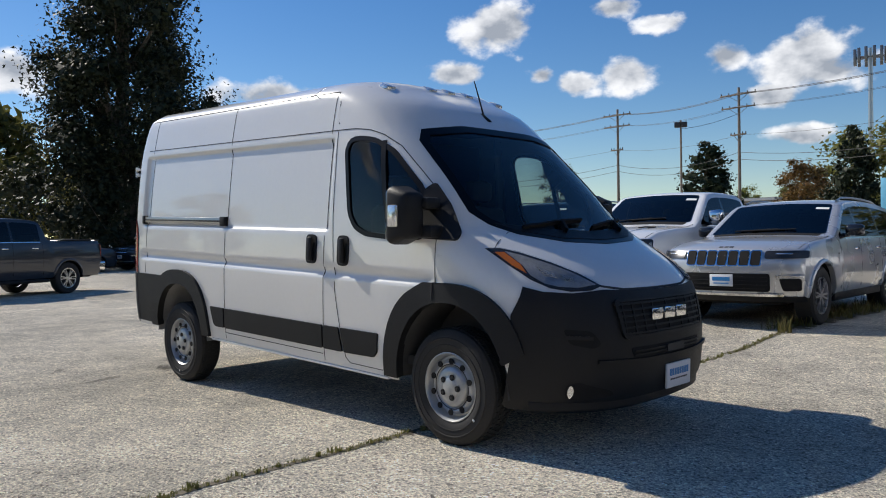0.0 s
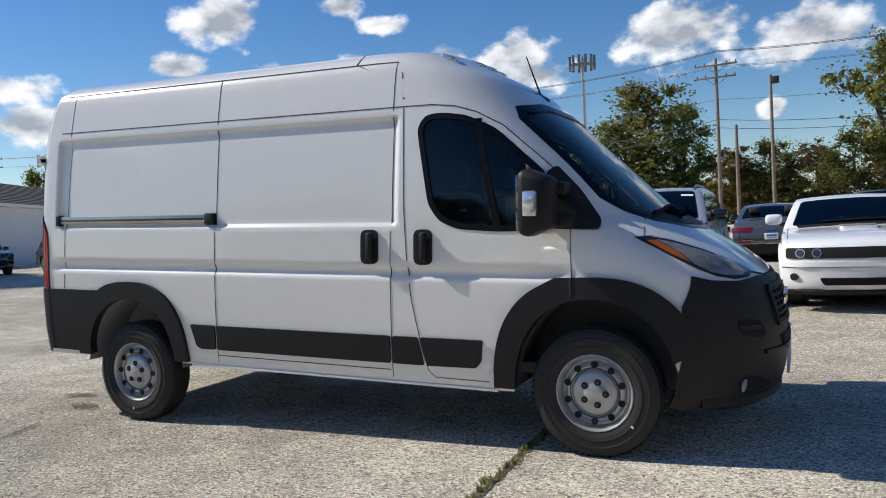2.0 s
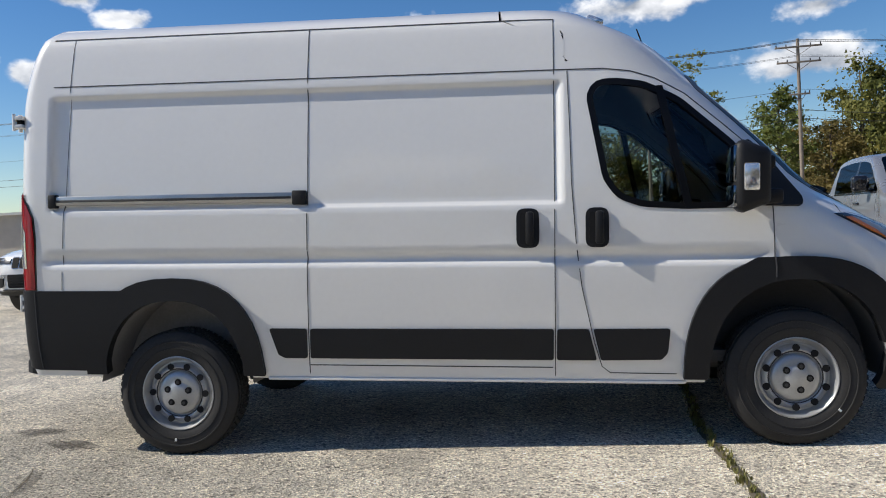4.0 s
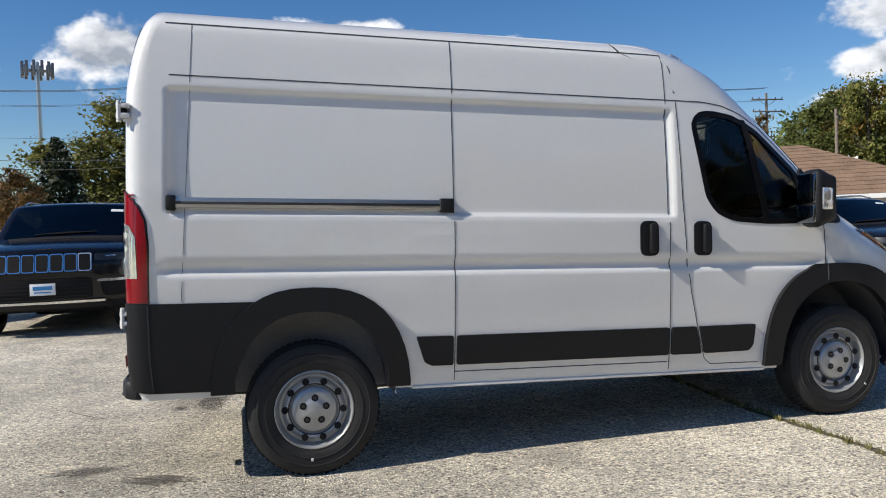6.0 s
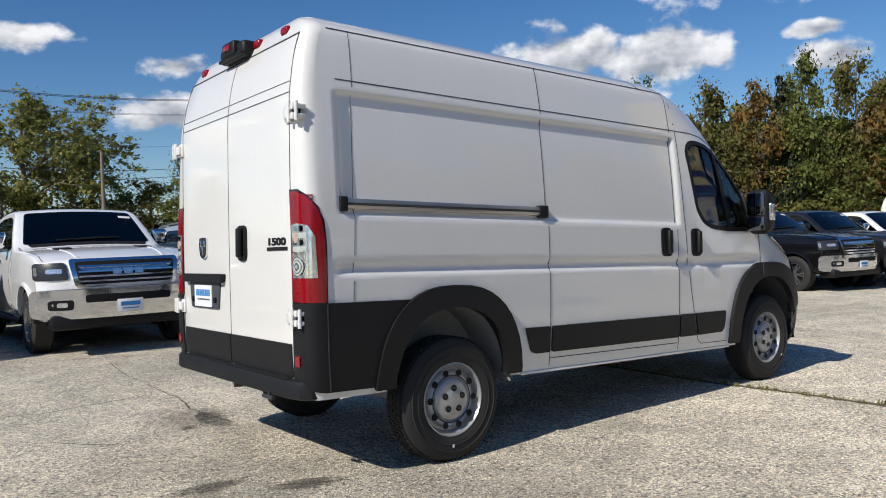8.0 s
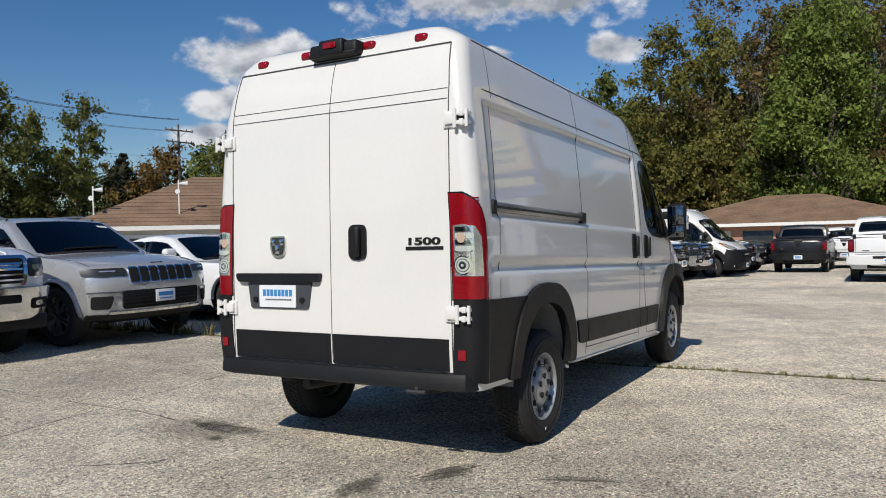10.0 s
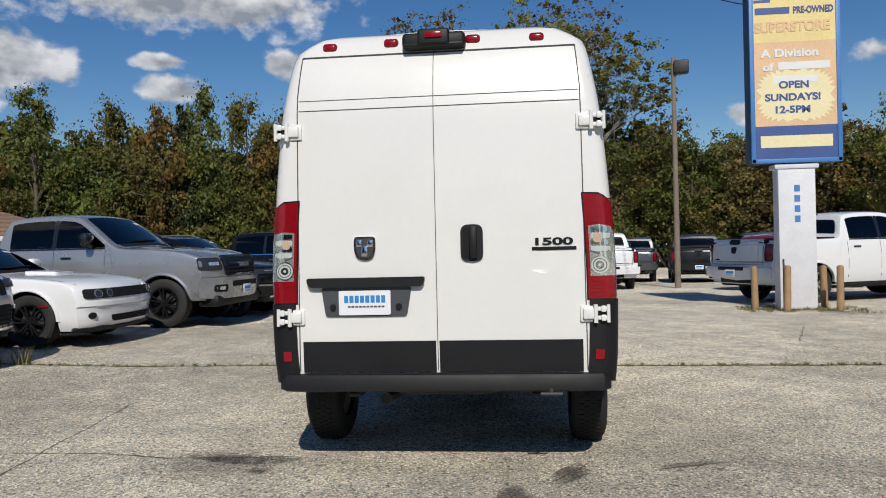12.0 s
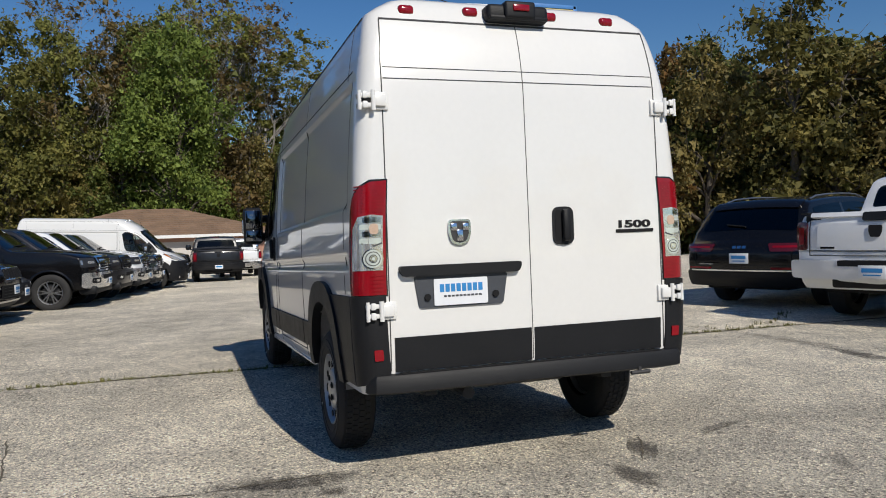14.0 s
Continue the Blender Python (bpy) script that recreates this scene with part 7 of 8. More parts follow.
def hip_house(name, x, y, turn, lx, ly, eave, ridge, roof_m, wall_m, label, openings=(), gable=False, over=0.6):
    h = thing(name, label, "building", pose(x, y, lie(x, y), 0, 0, turn))
    b = bmesh.new()
    box(b, (-lx / 2, -ly / 2, -0.5), (lx / 2, ly / 2, eave - 0.05))
    part("wall", b, wall_m, h)
    b = bmesh.new()
    ox, oy = lx / 2 + over, ly / 2 + over
    k = 0 if gable else min(ox, oy) * 0.95
    base = [(-ox, -oy, eave), (ox, -oy, eave), (ox, oy, eave), (-ox, oy, eave)]
    if lx >= ly:
        tops = [(-ox + k, 0, ridge), (ox - k, 0, ridge)]
    else:
        tops = [(0, -oy + k, ridge), (0, oy - k, ridge)]
    n = 14
    def quad(a, c, d, e):
        a, c, d, e = Vector(a), Vector(c), Vector(d), Vector(e)
        nrm = (c - a).cross(e - a).normalized()
        if nrm.z < 0:
            nrm = -nrm
        for i in range(n):
            t0, t1 = i / n, (i + 1) / n
            lo0, lo1 = a.lerp(e, t0), c.lerp(d, t0)
            hi0, hi1 = a.lerp(e, t1), c.lerp(d, t1)
            v = [b.verts.new(p) for p in (lo0 + nrm * 0.035, lo1 + nrm * 0.035, hi1, hi0, lo0, lo1)]
            b.faces.new(v[:4])
            b.faces.new((v[4], v[5], v[1], v[0]))
    if lx >= ly:
        quad(base[0], base[1], tops[1], tops[0]); quad(base[2], base[3], tops[0], tops[1])
        quad(base[1], base[2], tops[1], tops[1]); quad(base[3], base[0], tops[0], tops[0])
    else:
        quad(base[1], base[2], tops[1], tops[0]); quad(base[3], base[0], tops[0], tops[1])
        quad(base[0], base[1], tops[0], tops[0]); quad(base[2], base[3], tops[1], tops[1])
    bmesh.ops.remove_doubles(b, verts=b.verts, dist=0.0005)
    part("roof", b, roof_m, h, "brown shingle roof" if roof_m is M["shingle"] else "dark roof", smooth=0)
    b = bmesh.new()
    box(b, (-ox, -oy, eave - 0.22), (ox, oy, eave + 0.0))
    part("eave", b, M["fascia"], h, "white eave board")
    for nm, face, u0, u1, z0, z1, mt in openings:
        b = bmesh.new()
        if face == "x-":
            box(b, (-lx / 2 - 0.05, u0, z0), (-lx / 2 + 0.1, u1, z1), 0.01)
        elif face == "y-":
            box(b, (u0, -ly / 2 - 0.05, z0), (u1, -ly / 2 + 0.1, z1), 0.01)
        part(nm, b, mt, h)
    return h


G1 = hip_house("showroom", 26.5, 33.0, -38, 15.5, 13.5, 2.75, 5.85, M["shingle"], M["wall_pale"], "low building with brown shingle hip roof and pale walls",
          [("garage_door", "x-", -4.8, -2.0, 0, 2.3, M["wall_white"]), ("window", "x-", 0.2, 2.4, 0.9, 2.1, M["window_pane"]), ("door", "x-", 3.2, 4.2, 0, 2.1, M["wall_brick"]),
           ("garage_door", "y-", -6.5, -3.5, 0, 2.3, M["wall_white"]), ("garage_door", "y-", -2.5, 0.5, 0, 2.3, M["wall_white"]), ("window", "y-", 2.0, 5.0, 0.9, 2.1, M["window_pane"])])
hip_house("garage_building", 57.0, 3.4, 0, 14, 17, 2.85, 5.0, M["shingle"], M["wall_brick"], "low brick garage building with brown shingle hip roof",
          [("garage_door", "x-", -7.0, -4.0, 0, 2.35, M["wall_white"]), ("garage_door", "x-", -3.3, -0.6, 0, 2.35, M["wall_pale"]), ("window", "x-", 0.6, 2.6, 1.2, 2.3, M["window_pane"]), ("garage_door", "x-", 3.4, 6.4, 0, 2.35, M["wall_pale"])], over=0.9)
hip_house("roadside_hall", -56.0, 33.0, 30, 10, 26, 4.3, 6.6, M["shingle_dark"], M["wall_white"], "white hall with a dark pitched roof beyond the road",
          [("window", "x-", -9, -7.8, 1.5, 2.8, M["window_pane"]), ("window", "y-", -1.2, 0, 1.5, 2.8, M["window_pane"]), ("window", "x-", 2, 3.2, 1.5, 2.8, M["window_pane"])], gable=True)
hip_house("flat_store", -46.0, 78.0, 0, 40, 14, 4.6, 4.9, M["wall_pale"], M["wall_pale"], "long pale flat-roofed store beyond the road")


def white_shed():
    s = thing("sign_board", "white triangular roof sign on the brown-roofed building", "sign", pose(22.3, 25.6, lie(22, 25), 0, 0, -38))
    b = bmesh.new()
    v = [b.verts.new(p) for p in ((-0.1, -1.1, 0), (-0.1, 1.2, 0), (-0.1, 1.2, 2.2), (-0.1, -1.1, 3.1), (0.1, -1.1, 0), (0.1, 1.2, 0), (0.1, 1.2, 2.2), (0.1, -1.1, 3.1))]
    for f in ((0, 1, 2, 3), (7, 6, 5, 4), (0, 4, 5, 1), (1, 5, 6, 2), (2, 6, 7, 3), (3, 7, 4, 0)):
        b.faces.new([v[i] for i in f])
    part("board", b, M["wall_white"], s)


white_shed()
for x, y, h in ((20.9, 30.0, 5.1), (17.6, 32.6, 4.7), (29.8, 31.0, 5.2)):
    p = thing("horn_pole", "white pole with loudspeaker horns on the building", "loudspeaker", pose(x, y, lie(x, y)))
    b = bmesh.new(); tube(b, (0, 0, 0), (0, 0, h), 0.04, n=8); part("pole", b, M["wall_white"], p)
    for k, z in enumerate((h - 0.2, h - 0.65)):
        b = bmesh.new(); tube(b, (0, 0, z), (-0.35 if k else 0.35, -0.3, z), 0.04, 0.13, 10); part("horn", b, M["wall_white"], p)


# ---- trees, woods, grass ----
def leaf_mat(name, cols, trans=0.35):
    """Leaves: colour from leaf to leaf and from tree to tree."""
    m = bpy.data.materials.new(name)
    m.use_nodes = True
    n, l = m.node_tree.nodes, m.node_tree.links
    b = n["Principled BSDF"]
    geo, oi = n.new("ShaderNodeNewGeometry"), n.new("ShaderNodeObjectInfo")
    co, nz = n.new("ShaderNodeTexCoord"), n.new("ShaderNodeTexNoise")
    nz.inputs["Scale"].default_value = 0.35
    l.new(co.outputs["Object"], nz.inputs["Vector"])
    mx = n.new("ShaderNodeMath"); mx.operation = "MULTIPLY_ADD"
    l.new(geo.outputs["Random Per Island"], mx.inputs[0]); mx.inputs[1].default_value = 0.45
    sh = n.new("ShaderNodeMath"); sh.operation = "MULTIPLY_ADD"
    l.new(nz.outputs["Fac"], sh.inputs[0]); sh.inputs[1].default_value = 0.7; sh.inputs[2].default_value = -0.12
    l.new(sh.outputs[0], mx.inputs[2])
    r = n.new("ShaderNodeValToRGB")
    while len(r.color_ramp.elements) < len(cols):
        r.color_ramp.elements.new(0.5)
    for i, (e, c) in enumerate(zip(r.color_ramp.elements, cols)):
        e.position, e.color = i / (len(cols) - 1) * 0.8 + 0.1, (*c, 1)
    l.new(mx.outputs[0], r.inputs[0])
    hs = n.new("ShaderNodeHueSaturation")
    mr = n.new("ShaderNodeMapRange"); mr.inputs["To Min"].default_value, mr.inputs["To Max"].default_value = 0.75, 1.3
    l.new(oi.outputs["Random"], mr.inputs["Value"]); l.new(mr.outputs[0], hs.inputs["Value"])
    mh = n.new("ShaderNodeMapRange"); mh.inputs["To Min"].default_value, mh.inputs["To Max"].default_value = 0.475, 0.515
    l.new(oi.outputs["Random"], mh.inputs["Value"]); l.new(mh.outputs[0], hs.inputs["Hue"])
    l.new(r.outputs[0], hs.inputs["Color"])
    l.new(hs.outputs[0], b.inputs["Base Color"])
    b.inputs["Roughness"].default_value = 0.6
    b.inputs["Specular IOR Level"].default_value = 0.25
    tr = n.new("ShaderNodeBsdfTranslucent")
    l.new(hs.outputs[0], tr.inputs["Color"])
    ms = n.new("ShaderNodeMixShader"); ms.inputs[0].default_value = trans
    out = n["Material Output"]
    l.new(b.outputs[0], ms.inputs[1]); l.new(tr.outputs[0], ms.inputs[2]); l.new(ms.outputs[0], out.inputs[0])
    return m


LEAF = {
    "green": leaf_mat("leaf_green", [(0.045, 0.058, 0.018), (0.105, 0.132, 0.034), (0.17, 0.195, 0.048), (0.25, 0.25, 0.068)]),
    "olive": leaf_mat("leaf_olive", [(0.055, 0.060, 0.019), (0.13, 0.137, 0.036), (0.21, 0.205, 0.052), (0.30, 0.25, 0.068)]),
    "autumn": leaf_mat("leaf_autumn", [(0.07, 0.060, 0.022), (0.19, 0.145, 0.04), (0.28, 0.185, 0.05), (0.34, 0.18, 0.055)]),
    "bright": leaf_mat("leaf_bright", [(0.055, 0.075, 0.017), (0.12, 0.152, 0.032), (0.19, 0.225, 0.048), (0.27, 0.28, 0.07)]),
    "cedar": leaf_mat("leaf_cedar", [(0.010, 0.016, 0.008), (0.018, 0.028, 0.013), (0.032, 0.044, 0.019), (0.07, 0.06, 0.025)], 0.1),
    "russet": leaf_mat("leaf_russet", [(0.075, 0.065, 0.026), (0.16, 0.13, 0.045), (0.23, 0.175, 0.058), (0.28, 0.21, 0.07)]),
}
M["bark"] = mat("bark", (0.10, 0.082, 0.065), 0.95, 0, 0.35, 3, 40, 0.5, 25)
M["bark_pale"] = mat("bark_pale", (0.30, 0.275, 0.245), 0.95, 0, 0.3, 3, 40, 0.5, 25)


def sprays(name, g, C, leaves, size, z0, droop=0.0):
    """Many small three-cornered leaf sprays round the clumps C (x, y, z, radius), most of them facing outwards."""
    pick = g.choice(len(C), leaves, p=C[:, 3] ** 2 / (C[:, 3] ** 2).sum())
    d = g.normal(size=(leaves, 3))
    d /= np.linalg.norm(d, axis=1)[:, None]
    rr = C[pick, 3] * np.minimum(np.abs(g.normal(0.55, 0.40, leaves)), 1.15)
    pos = C[pick, :3] + d * rr[:, None] * np.array([1, 1, 0.8])
    pos[:, 2] -= droop * rr
    pos[:, 2] = np.maximum(pos[:, 2], z0 * 0.5)
    s = size * (0.55 + 0.9 * g.random(leaves))
    n = 0.75 * d + np.array([0, 0, 0.35]) + 0.6 * g.normal(size=(leaves, 3))
    n /= np.linalg.norm(n, axis=1)[:, None] + 1e-9
    u = np.cross(n, g.normal(size=(leaves, 3)))
    u /= np.linalg.norm(u, axis=1)[:, None] + 1e-9
    w = np.cross(n, u)
    # some sprays are larger and sit deep in the clumps
    deep = np.arange(leaves) < leaves * 0.12
    s = np.where(deep, s * 2.1, s)
    pos = np.where(deep[:, None], C[pick, :3] + (pos - C[pick, :3]) * 0.55, pos)
    s = s[:, None]
    V = np.stack([pos + u * s * 0.62, pos - u * s * 0.34 + w * s * 0.42, pos - u * s * 0.34 - w * s * 0.42], 1).reshape(-1, 3)
    me = bpy.data.meshes.new(name)
    me.from_pydata(V.tolist(), [], np.arange(leaves * 3).reshape(-1, 3).tolist())
    return me


def clumps(rng, h, rad, z0, blobs, cone):
    """Where the clumps of a crown sit: an uneven egg, or a ragged cone."""
    cs = []
    lean = [(rng.uniform(0, 6.28), rng.uniform(0.10, 0.22), k) for k in (2, 3, 5)]
    for k in range(blobs):
        t = (k + rng.random()) / blobs
        z = z0 + (h - z0) * t
        a = rng.random() * 2 * math.pi
        wob = 1 + sum(q * math.sin(m * a + p + 3 * t) for p, q, m in lean)
        if cone:
            rr = rad * (1 - t) ** 0.75 + 0.4
            spread = rr * (0.35 + 0.5 * rng.random()) * wob
            br = 0.30 * rr + 0.4
        else:
            env = math.sin(math.pi * min(1, 0.24 + 0.72 * t)) ** 0.6
            spread = rad * env * wob * (0.2 + 0.75 * rng.random() ** 0.7)
            br = rad * (0.20 + 0.20 * rng.random()) * (0.75 + 0.35 * env)
        cs.append((spread * math.cos(a), spread * math.sin(a), z - br * 0.6 * t, br))
    return cs


def limb(b, rng, p, d, length, r, depth, tips):
    """A branch that bends, tapers and forks into finer ones; its ends are gathered in tips."""
    q = p
    for k in range(2):
        d = (d + Vector((rng.uniform(-1, 1), rng.uniform(-1, 1), rng.uniform(-0.2, 0.6))) * 0.16).normalized()
        e = q + d * length / 2
        tube(b, q, e, r * (1 - 0.2 * k), r * (0.8 - 0.2 * k), 5 if r > 0.05 else 3, caps=False)
        q = e
    if depth == 0:
        tips.append((*q, length * 0.45))
        return
    for k in range(3 if depth > 1 else 4):
        side = Vector((rng.uniform(-1, 1), rng.uniform(-1, 1), rng.uniform(-0.15, 0.7)))
        limb(b, rng, p.lerp(q, rng.uniform(0.45, 1.0)), (d * 0.9 + side * 0.75).normalized(), length * rng.uniform(0.6, 0.8), max(0.012, r * 0.5), depth - 1, tips)


def make_tree(rng, h, rad, z0, blobs, leaves, size, leaf, bark="bark", cone=False, label="", bare=False):
    tree = thing("tree", label, "tree")
    g = np.random.default_rng(int(rng.random() * 1e6))
    b = bmesh.new()
    r0 = 0.016 * h + 0.05
    prev, pr = Vector((0, 0, -0.3)), r0 * 1.25
    pts = [(prev, pr)]
    for k in range(1, 8):
        t = k / 7
        p = Vector((rng.uniform(-1, 1) * 0.02 * h, rng.uniform(-1, 1) * 0.02 * h, h * (0.62 if bare else 0.92) * t))
        r = r0 * (1 - t) ** 0.8 + (0.07 if bare else 0.03)
        tube(b, prev, p, pr, r, 9, caps=False)
        prev, pr = p, r
        pts.append((p, r))
    if bare:
        cs = []
        for k in range(blobs):
            p, r = pts[rng.choice((3, 4, 5, 6, 7, 7))]
            a = rng.uniform(0, 6.28)
            limb(b, rng, p, Vector((math.cos(a) * 0.6, math.sin(a) * 0.6, rng.uniform(0.6, 1.3))).normalized(), h * rng.uniform(0.16, 0.22), max(0.05, r * 0.42), 3, cs)
    else:
        cs = clumps(rng, h, rad, z0, blobs, cone)
        for (x, y, z, br) in cs:
            if rng.random() < 0.45:
                continue
            k = min(range(len(pts)), key=lambda i: abs(pts[i][0].z - max(z - 0.12 * h, z0 * 0.6)))
            a, r = pts[k]
            e = Vector((x, y, z))
            mid = a.lerp(e, 0.5) + Vector((rng.uniform(-.3, .3), rng.uniform(-.3, .3), 0.15 * (e - a).length * (0 if cone else 1)))
            tube(b, a, mid, max(0.03, r * 0.5), max(0.025, r * 0.32), 6, caps=False)
            tube(b, mid, e, max(0.025, r * 0.32), 0.012, 5, caps=False)
            for q in range(2):
                f = e + Vector((rng.uniform(-1, 1), rng.uniform(-1, 1), rng.uniform(-0.2, 1.1))) * br * 1.1
                tube(b, mid.lerp(e, 0.6), f, 0.03, 0.008, 4, caps=False)
    me = sprays("crown", g, np.array(cs), int(leaves * 0.78), size * 1.1, z0, 0.15 if cone else 0.0)
    me.materials.append(LEAF[leaf])
    cr = new("crown", me)
    cr.parent = tree
    part("trunk", b, M[bark], tree)
    return tree


def plant_all():
    rng = random.Random(7)
    proto = {}
    specs = {
        "green": dict(h=14.5, rad=4.6, z0=1.2, blobs=64, leaves=12500, size=0.225, leaf="green", label="tall green broadleaf tree at the edge of the woods"),
        "green_b": dict(h=15.5, rad=4.0, z0=1.4, blobs=60, leaves=11500, size=0.225, leaf="green", label="slender green broadleaf tree of the woods"),
        "olive": dict(h=13.5, rad=4.4, z0=1.1, blobs=60, leaves=12500, size=0.225, leaf="olive", label="broadleaf tree turning olive and yellow"),
        "autumn": dict(h=12.5, rad=4.0, z0=1.2, blobs=56, leaves=11000, size=0.22, leaf="autumn", label="broadleaf tree in rusty autumn colour"),
        "bright": dict(h=22.0, rad=5.6, z0=1.4, blobs=150, leaves=46000, size=0.24, leaf="bright", label="bright green maple in front of the woods"),
        "russet": dict(h=13.0, rad=4.2, z0=1.2, blobs=56, leaves=10500, size=0.22, leaf="russet", label="broadleaf tree with brown autumn leaves"),
        "high": dict(h=23.5, rad=5.4, z0=1.5, blobs=100, leaves=23000, size=0.26, leaf="olive", label="very tall olive green tree of the woods"),
        "high_green": dict(h=25.0, rad=5.4, z0=1.5, blobs=100, leaves=23000, size=0.26, leaf="green", label="very tall dark green tree of the woods"),
        "thin": dict(h=24.0, rad=5.0, z0=7.0, blobs=15, leaves=9000, size=0.2, leaf="russet", bark="bark_pale", bare=True, label="tall tree with half-bare pale limbs"),
        "thin_green": dict(h=21.0, rad=5.0, z0=6.0, blobs=13, leaves=9000, size=0.22, leaf="olive", bark="bark_pale", bare=True, label="tall thin tree with sparse yellowing leaves"),
        "cedar": dict(h=12.0, rad=4.2, z0=1.2, blobs=60, leaves=11000, size=0.30, leaf="cedar", cone=True, label="dark evergreen cedar tree beyond the road"),
        "scrub": dict(h=5.0, rad=3.2, z0=0.4, blobs=34, leaves=4600, size=0.25, leaf="olive", label="low tangled scrub at the foot of the woods"),
        "scrub2": dict(h=4.2, rad=3.0, z0=0.3, blobs=32, leaves=4600, size=0.25, leaf="green", label="low green bushes at the foot of the woods"),
        "back": dict(h=14.0, rad=4.8, z0=1.0, blobs=60, leaves=4200, size=0.46, leaf="green", label="green tree deep in the woods"),
        "back_olive": dict(h=14.0, rad=4.8, z0=1.0, blobs=60, leaves=4200, size=0.46, leaf="olive", label="olive tree deep in the woods"),
        "far": dict(h=14.0, rad=4.8, z0=2.6, blobs=24, leaves=1800, size=0.8, leaf="olive", label="olive green tree at the far side of the lot"),
    }
    used = set()
    def put(kind, x, y, h, rad=None):
        """A tree of that height and crown radius."""
        if kind not in proto:
            proto[kind] = make_tree(rng, **specs[kind])
        m = pose(x, y, lie(x, y) - 0.1, 0, 0, rng.uniform(0, 360))
        if kind not in used:
            used.add(kind)
            ob = proto[kind]
            ob.matrix_basis = m
        else:
            ob = copy_thing(proto[kind], m)
        k = h / specs[kind]["h"]
        w = k * rng.uniform(0.95, 1.1) if rad is None else rad / specs[kind]["rad"]
        ob.scale = (w * rng.uniform(0.95, 1.05), w * rng.uniform(0.95, 1.05), k)
        tagged(ob, group="woods")
        return ob
    def belt(p, q, n, kinds, depth, h, scrub=True):
        """A stretch of wood from p to q, n trees of about the height h, with scrub at its foot."""
        p, q = Vector(p), Vector(q)
        d = (q - p).normalized()
        nrm = Vector((d.y, -d.x))
        for i in range(n):
            t = (i + rng.uniform(0.1, 0.9)) / n
            c = p.lerp(q, t) + nrm * rng.uniform(0, depth)
            put(rng.choice(kinds), c.x, c.y, h * rng.uniform(0.85, 1.12))
        if scrub:
            for i in range(int(n * 0.8)):
                t = (i + rng.random()) / (n * 0.8)
                c = p.lerp(q, t) - nrm * rng.uniform(0.5, 3.0)
                put(rng.choice(["scrub", "scrub2", "scrub"]), c.x, c.y, rng.uniform(3.2, 5.8))
    # beyond the road
    for kind, x, y, h, r in (("cedar", -28.7, 63.4, 9.9, 4.6), ("autumn", -20.0, 61.6, 7.4, 2.8), ("cedar", -18.9, 72.5, 11.2, 3.4), ("russet", -23.5, 74.0, 8.0, 3.2),
                             ("olive", -14.3, 83.0, 16.6, 7.6), ("green", -17.5, 86.0, 14.0, 5.0), ("green", -10.5, 85.0, 14.0, 4.6),
                             ("autumn", -5.5, 82.0, 8.4, 3.6), ("olive", -1.5, 83.0, 9.0, 3.8), ("russet", 2.5, 84.0, 8.6, 3.8), ("green", 6.0, 80.0, 9.0, 4.0),
                             ("olive", 8.6, 84.5, 18.6, 6.6), ("thin_green", 13.0, 84.0, 17.0, 5.5), ("green_b", 15.0, 83.0, 14.0, 4.4), ("olive", 20.0, 81.0, 10.0, 4.4), ("autumn", 25.5, 78.0, 10.4, 4.2),
                             ("green", 20.3, 66.4, 12.5, 4.2), ("olive", 26.3, 64.3, 14.2, 4.2), ("green_b", 29.6, 63.0, 16.8, 4.4), ("russet", 23.5, 63.0, 9.0, 3.6), ("green", 31.9, 66.2, 16.4, 3.6),
                             ("olive", 34.4, 65.0, 14.8, 3.4), ("green_b", 37.9, 62.3, 16.6, 3.6), ("autumn", 43.4, 57.5, 12.0, 3.6), ("cedar", 40.5, 60.0, 11.0, 3.2)):
        put(kind, x, y, h, r)
    belt((-40, 80), (26, 84), 14, ["olive", "russet", "green", "autumn"], -6, 7.5)
    belt((22, 68), (45, 55), 9, ["olive", "green", "autumn"], -6, 9.5)
    # behind the brown roof
    for kind, x, y, h, r in (("green", 42.8, 49.3, 11.8, 3.4), ("olive", 46.3, 46.6, 13.8, 3.8), ("autumn", 49.2, 43.6, 12.2, 3.4), ("green_b", 52.6, 40.8, 17.2, 3.6),
                             ("olive", 56.6, 36.8, 16.2, 4.0), ("autumn", 59.0, 33.0, 16.0, 3.6), ("green", 61.2, 29.9, 18.6, 3.4), ("cedar", 60.5, 31.5, 16.5, 3.0), ("olive", 62.6, 26.0, 17.6, 3.8),
                             ("green", 64.4, 20.8, 18.6, 4.4), ("high", 66.5, 15.2, 22.6, 4.8), ("autumn", 63.6, 23.5, 15.5, 3.6)):
        put(kind, x, y, h, r)
    belt((44, 50), (66, 20), 17, ["olive", "green", "green_b", "olive", "autumn", "green"], -7, 12.5)
    belt((47, 57), (75, 22), 15, ["back", "back_olive"], -6, 14.5, False)
    belt((74, 24), (76, -14), 12, ["back", "back_olive"], -6, 17.0, False)
    belt((73, -16), (52, -36), 10, ["back", "back_olive"], -6, 12.5, False)
    belt((52, -34), (10, -46), 14, ["back_olive", "back"], -6, 13.5, False)
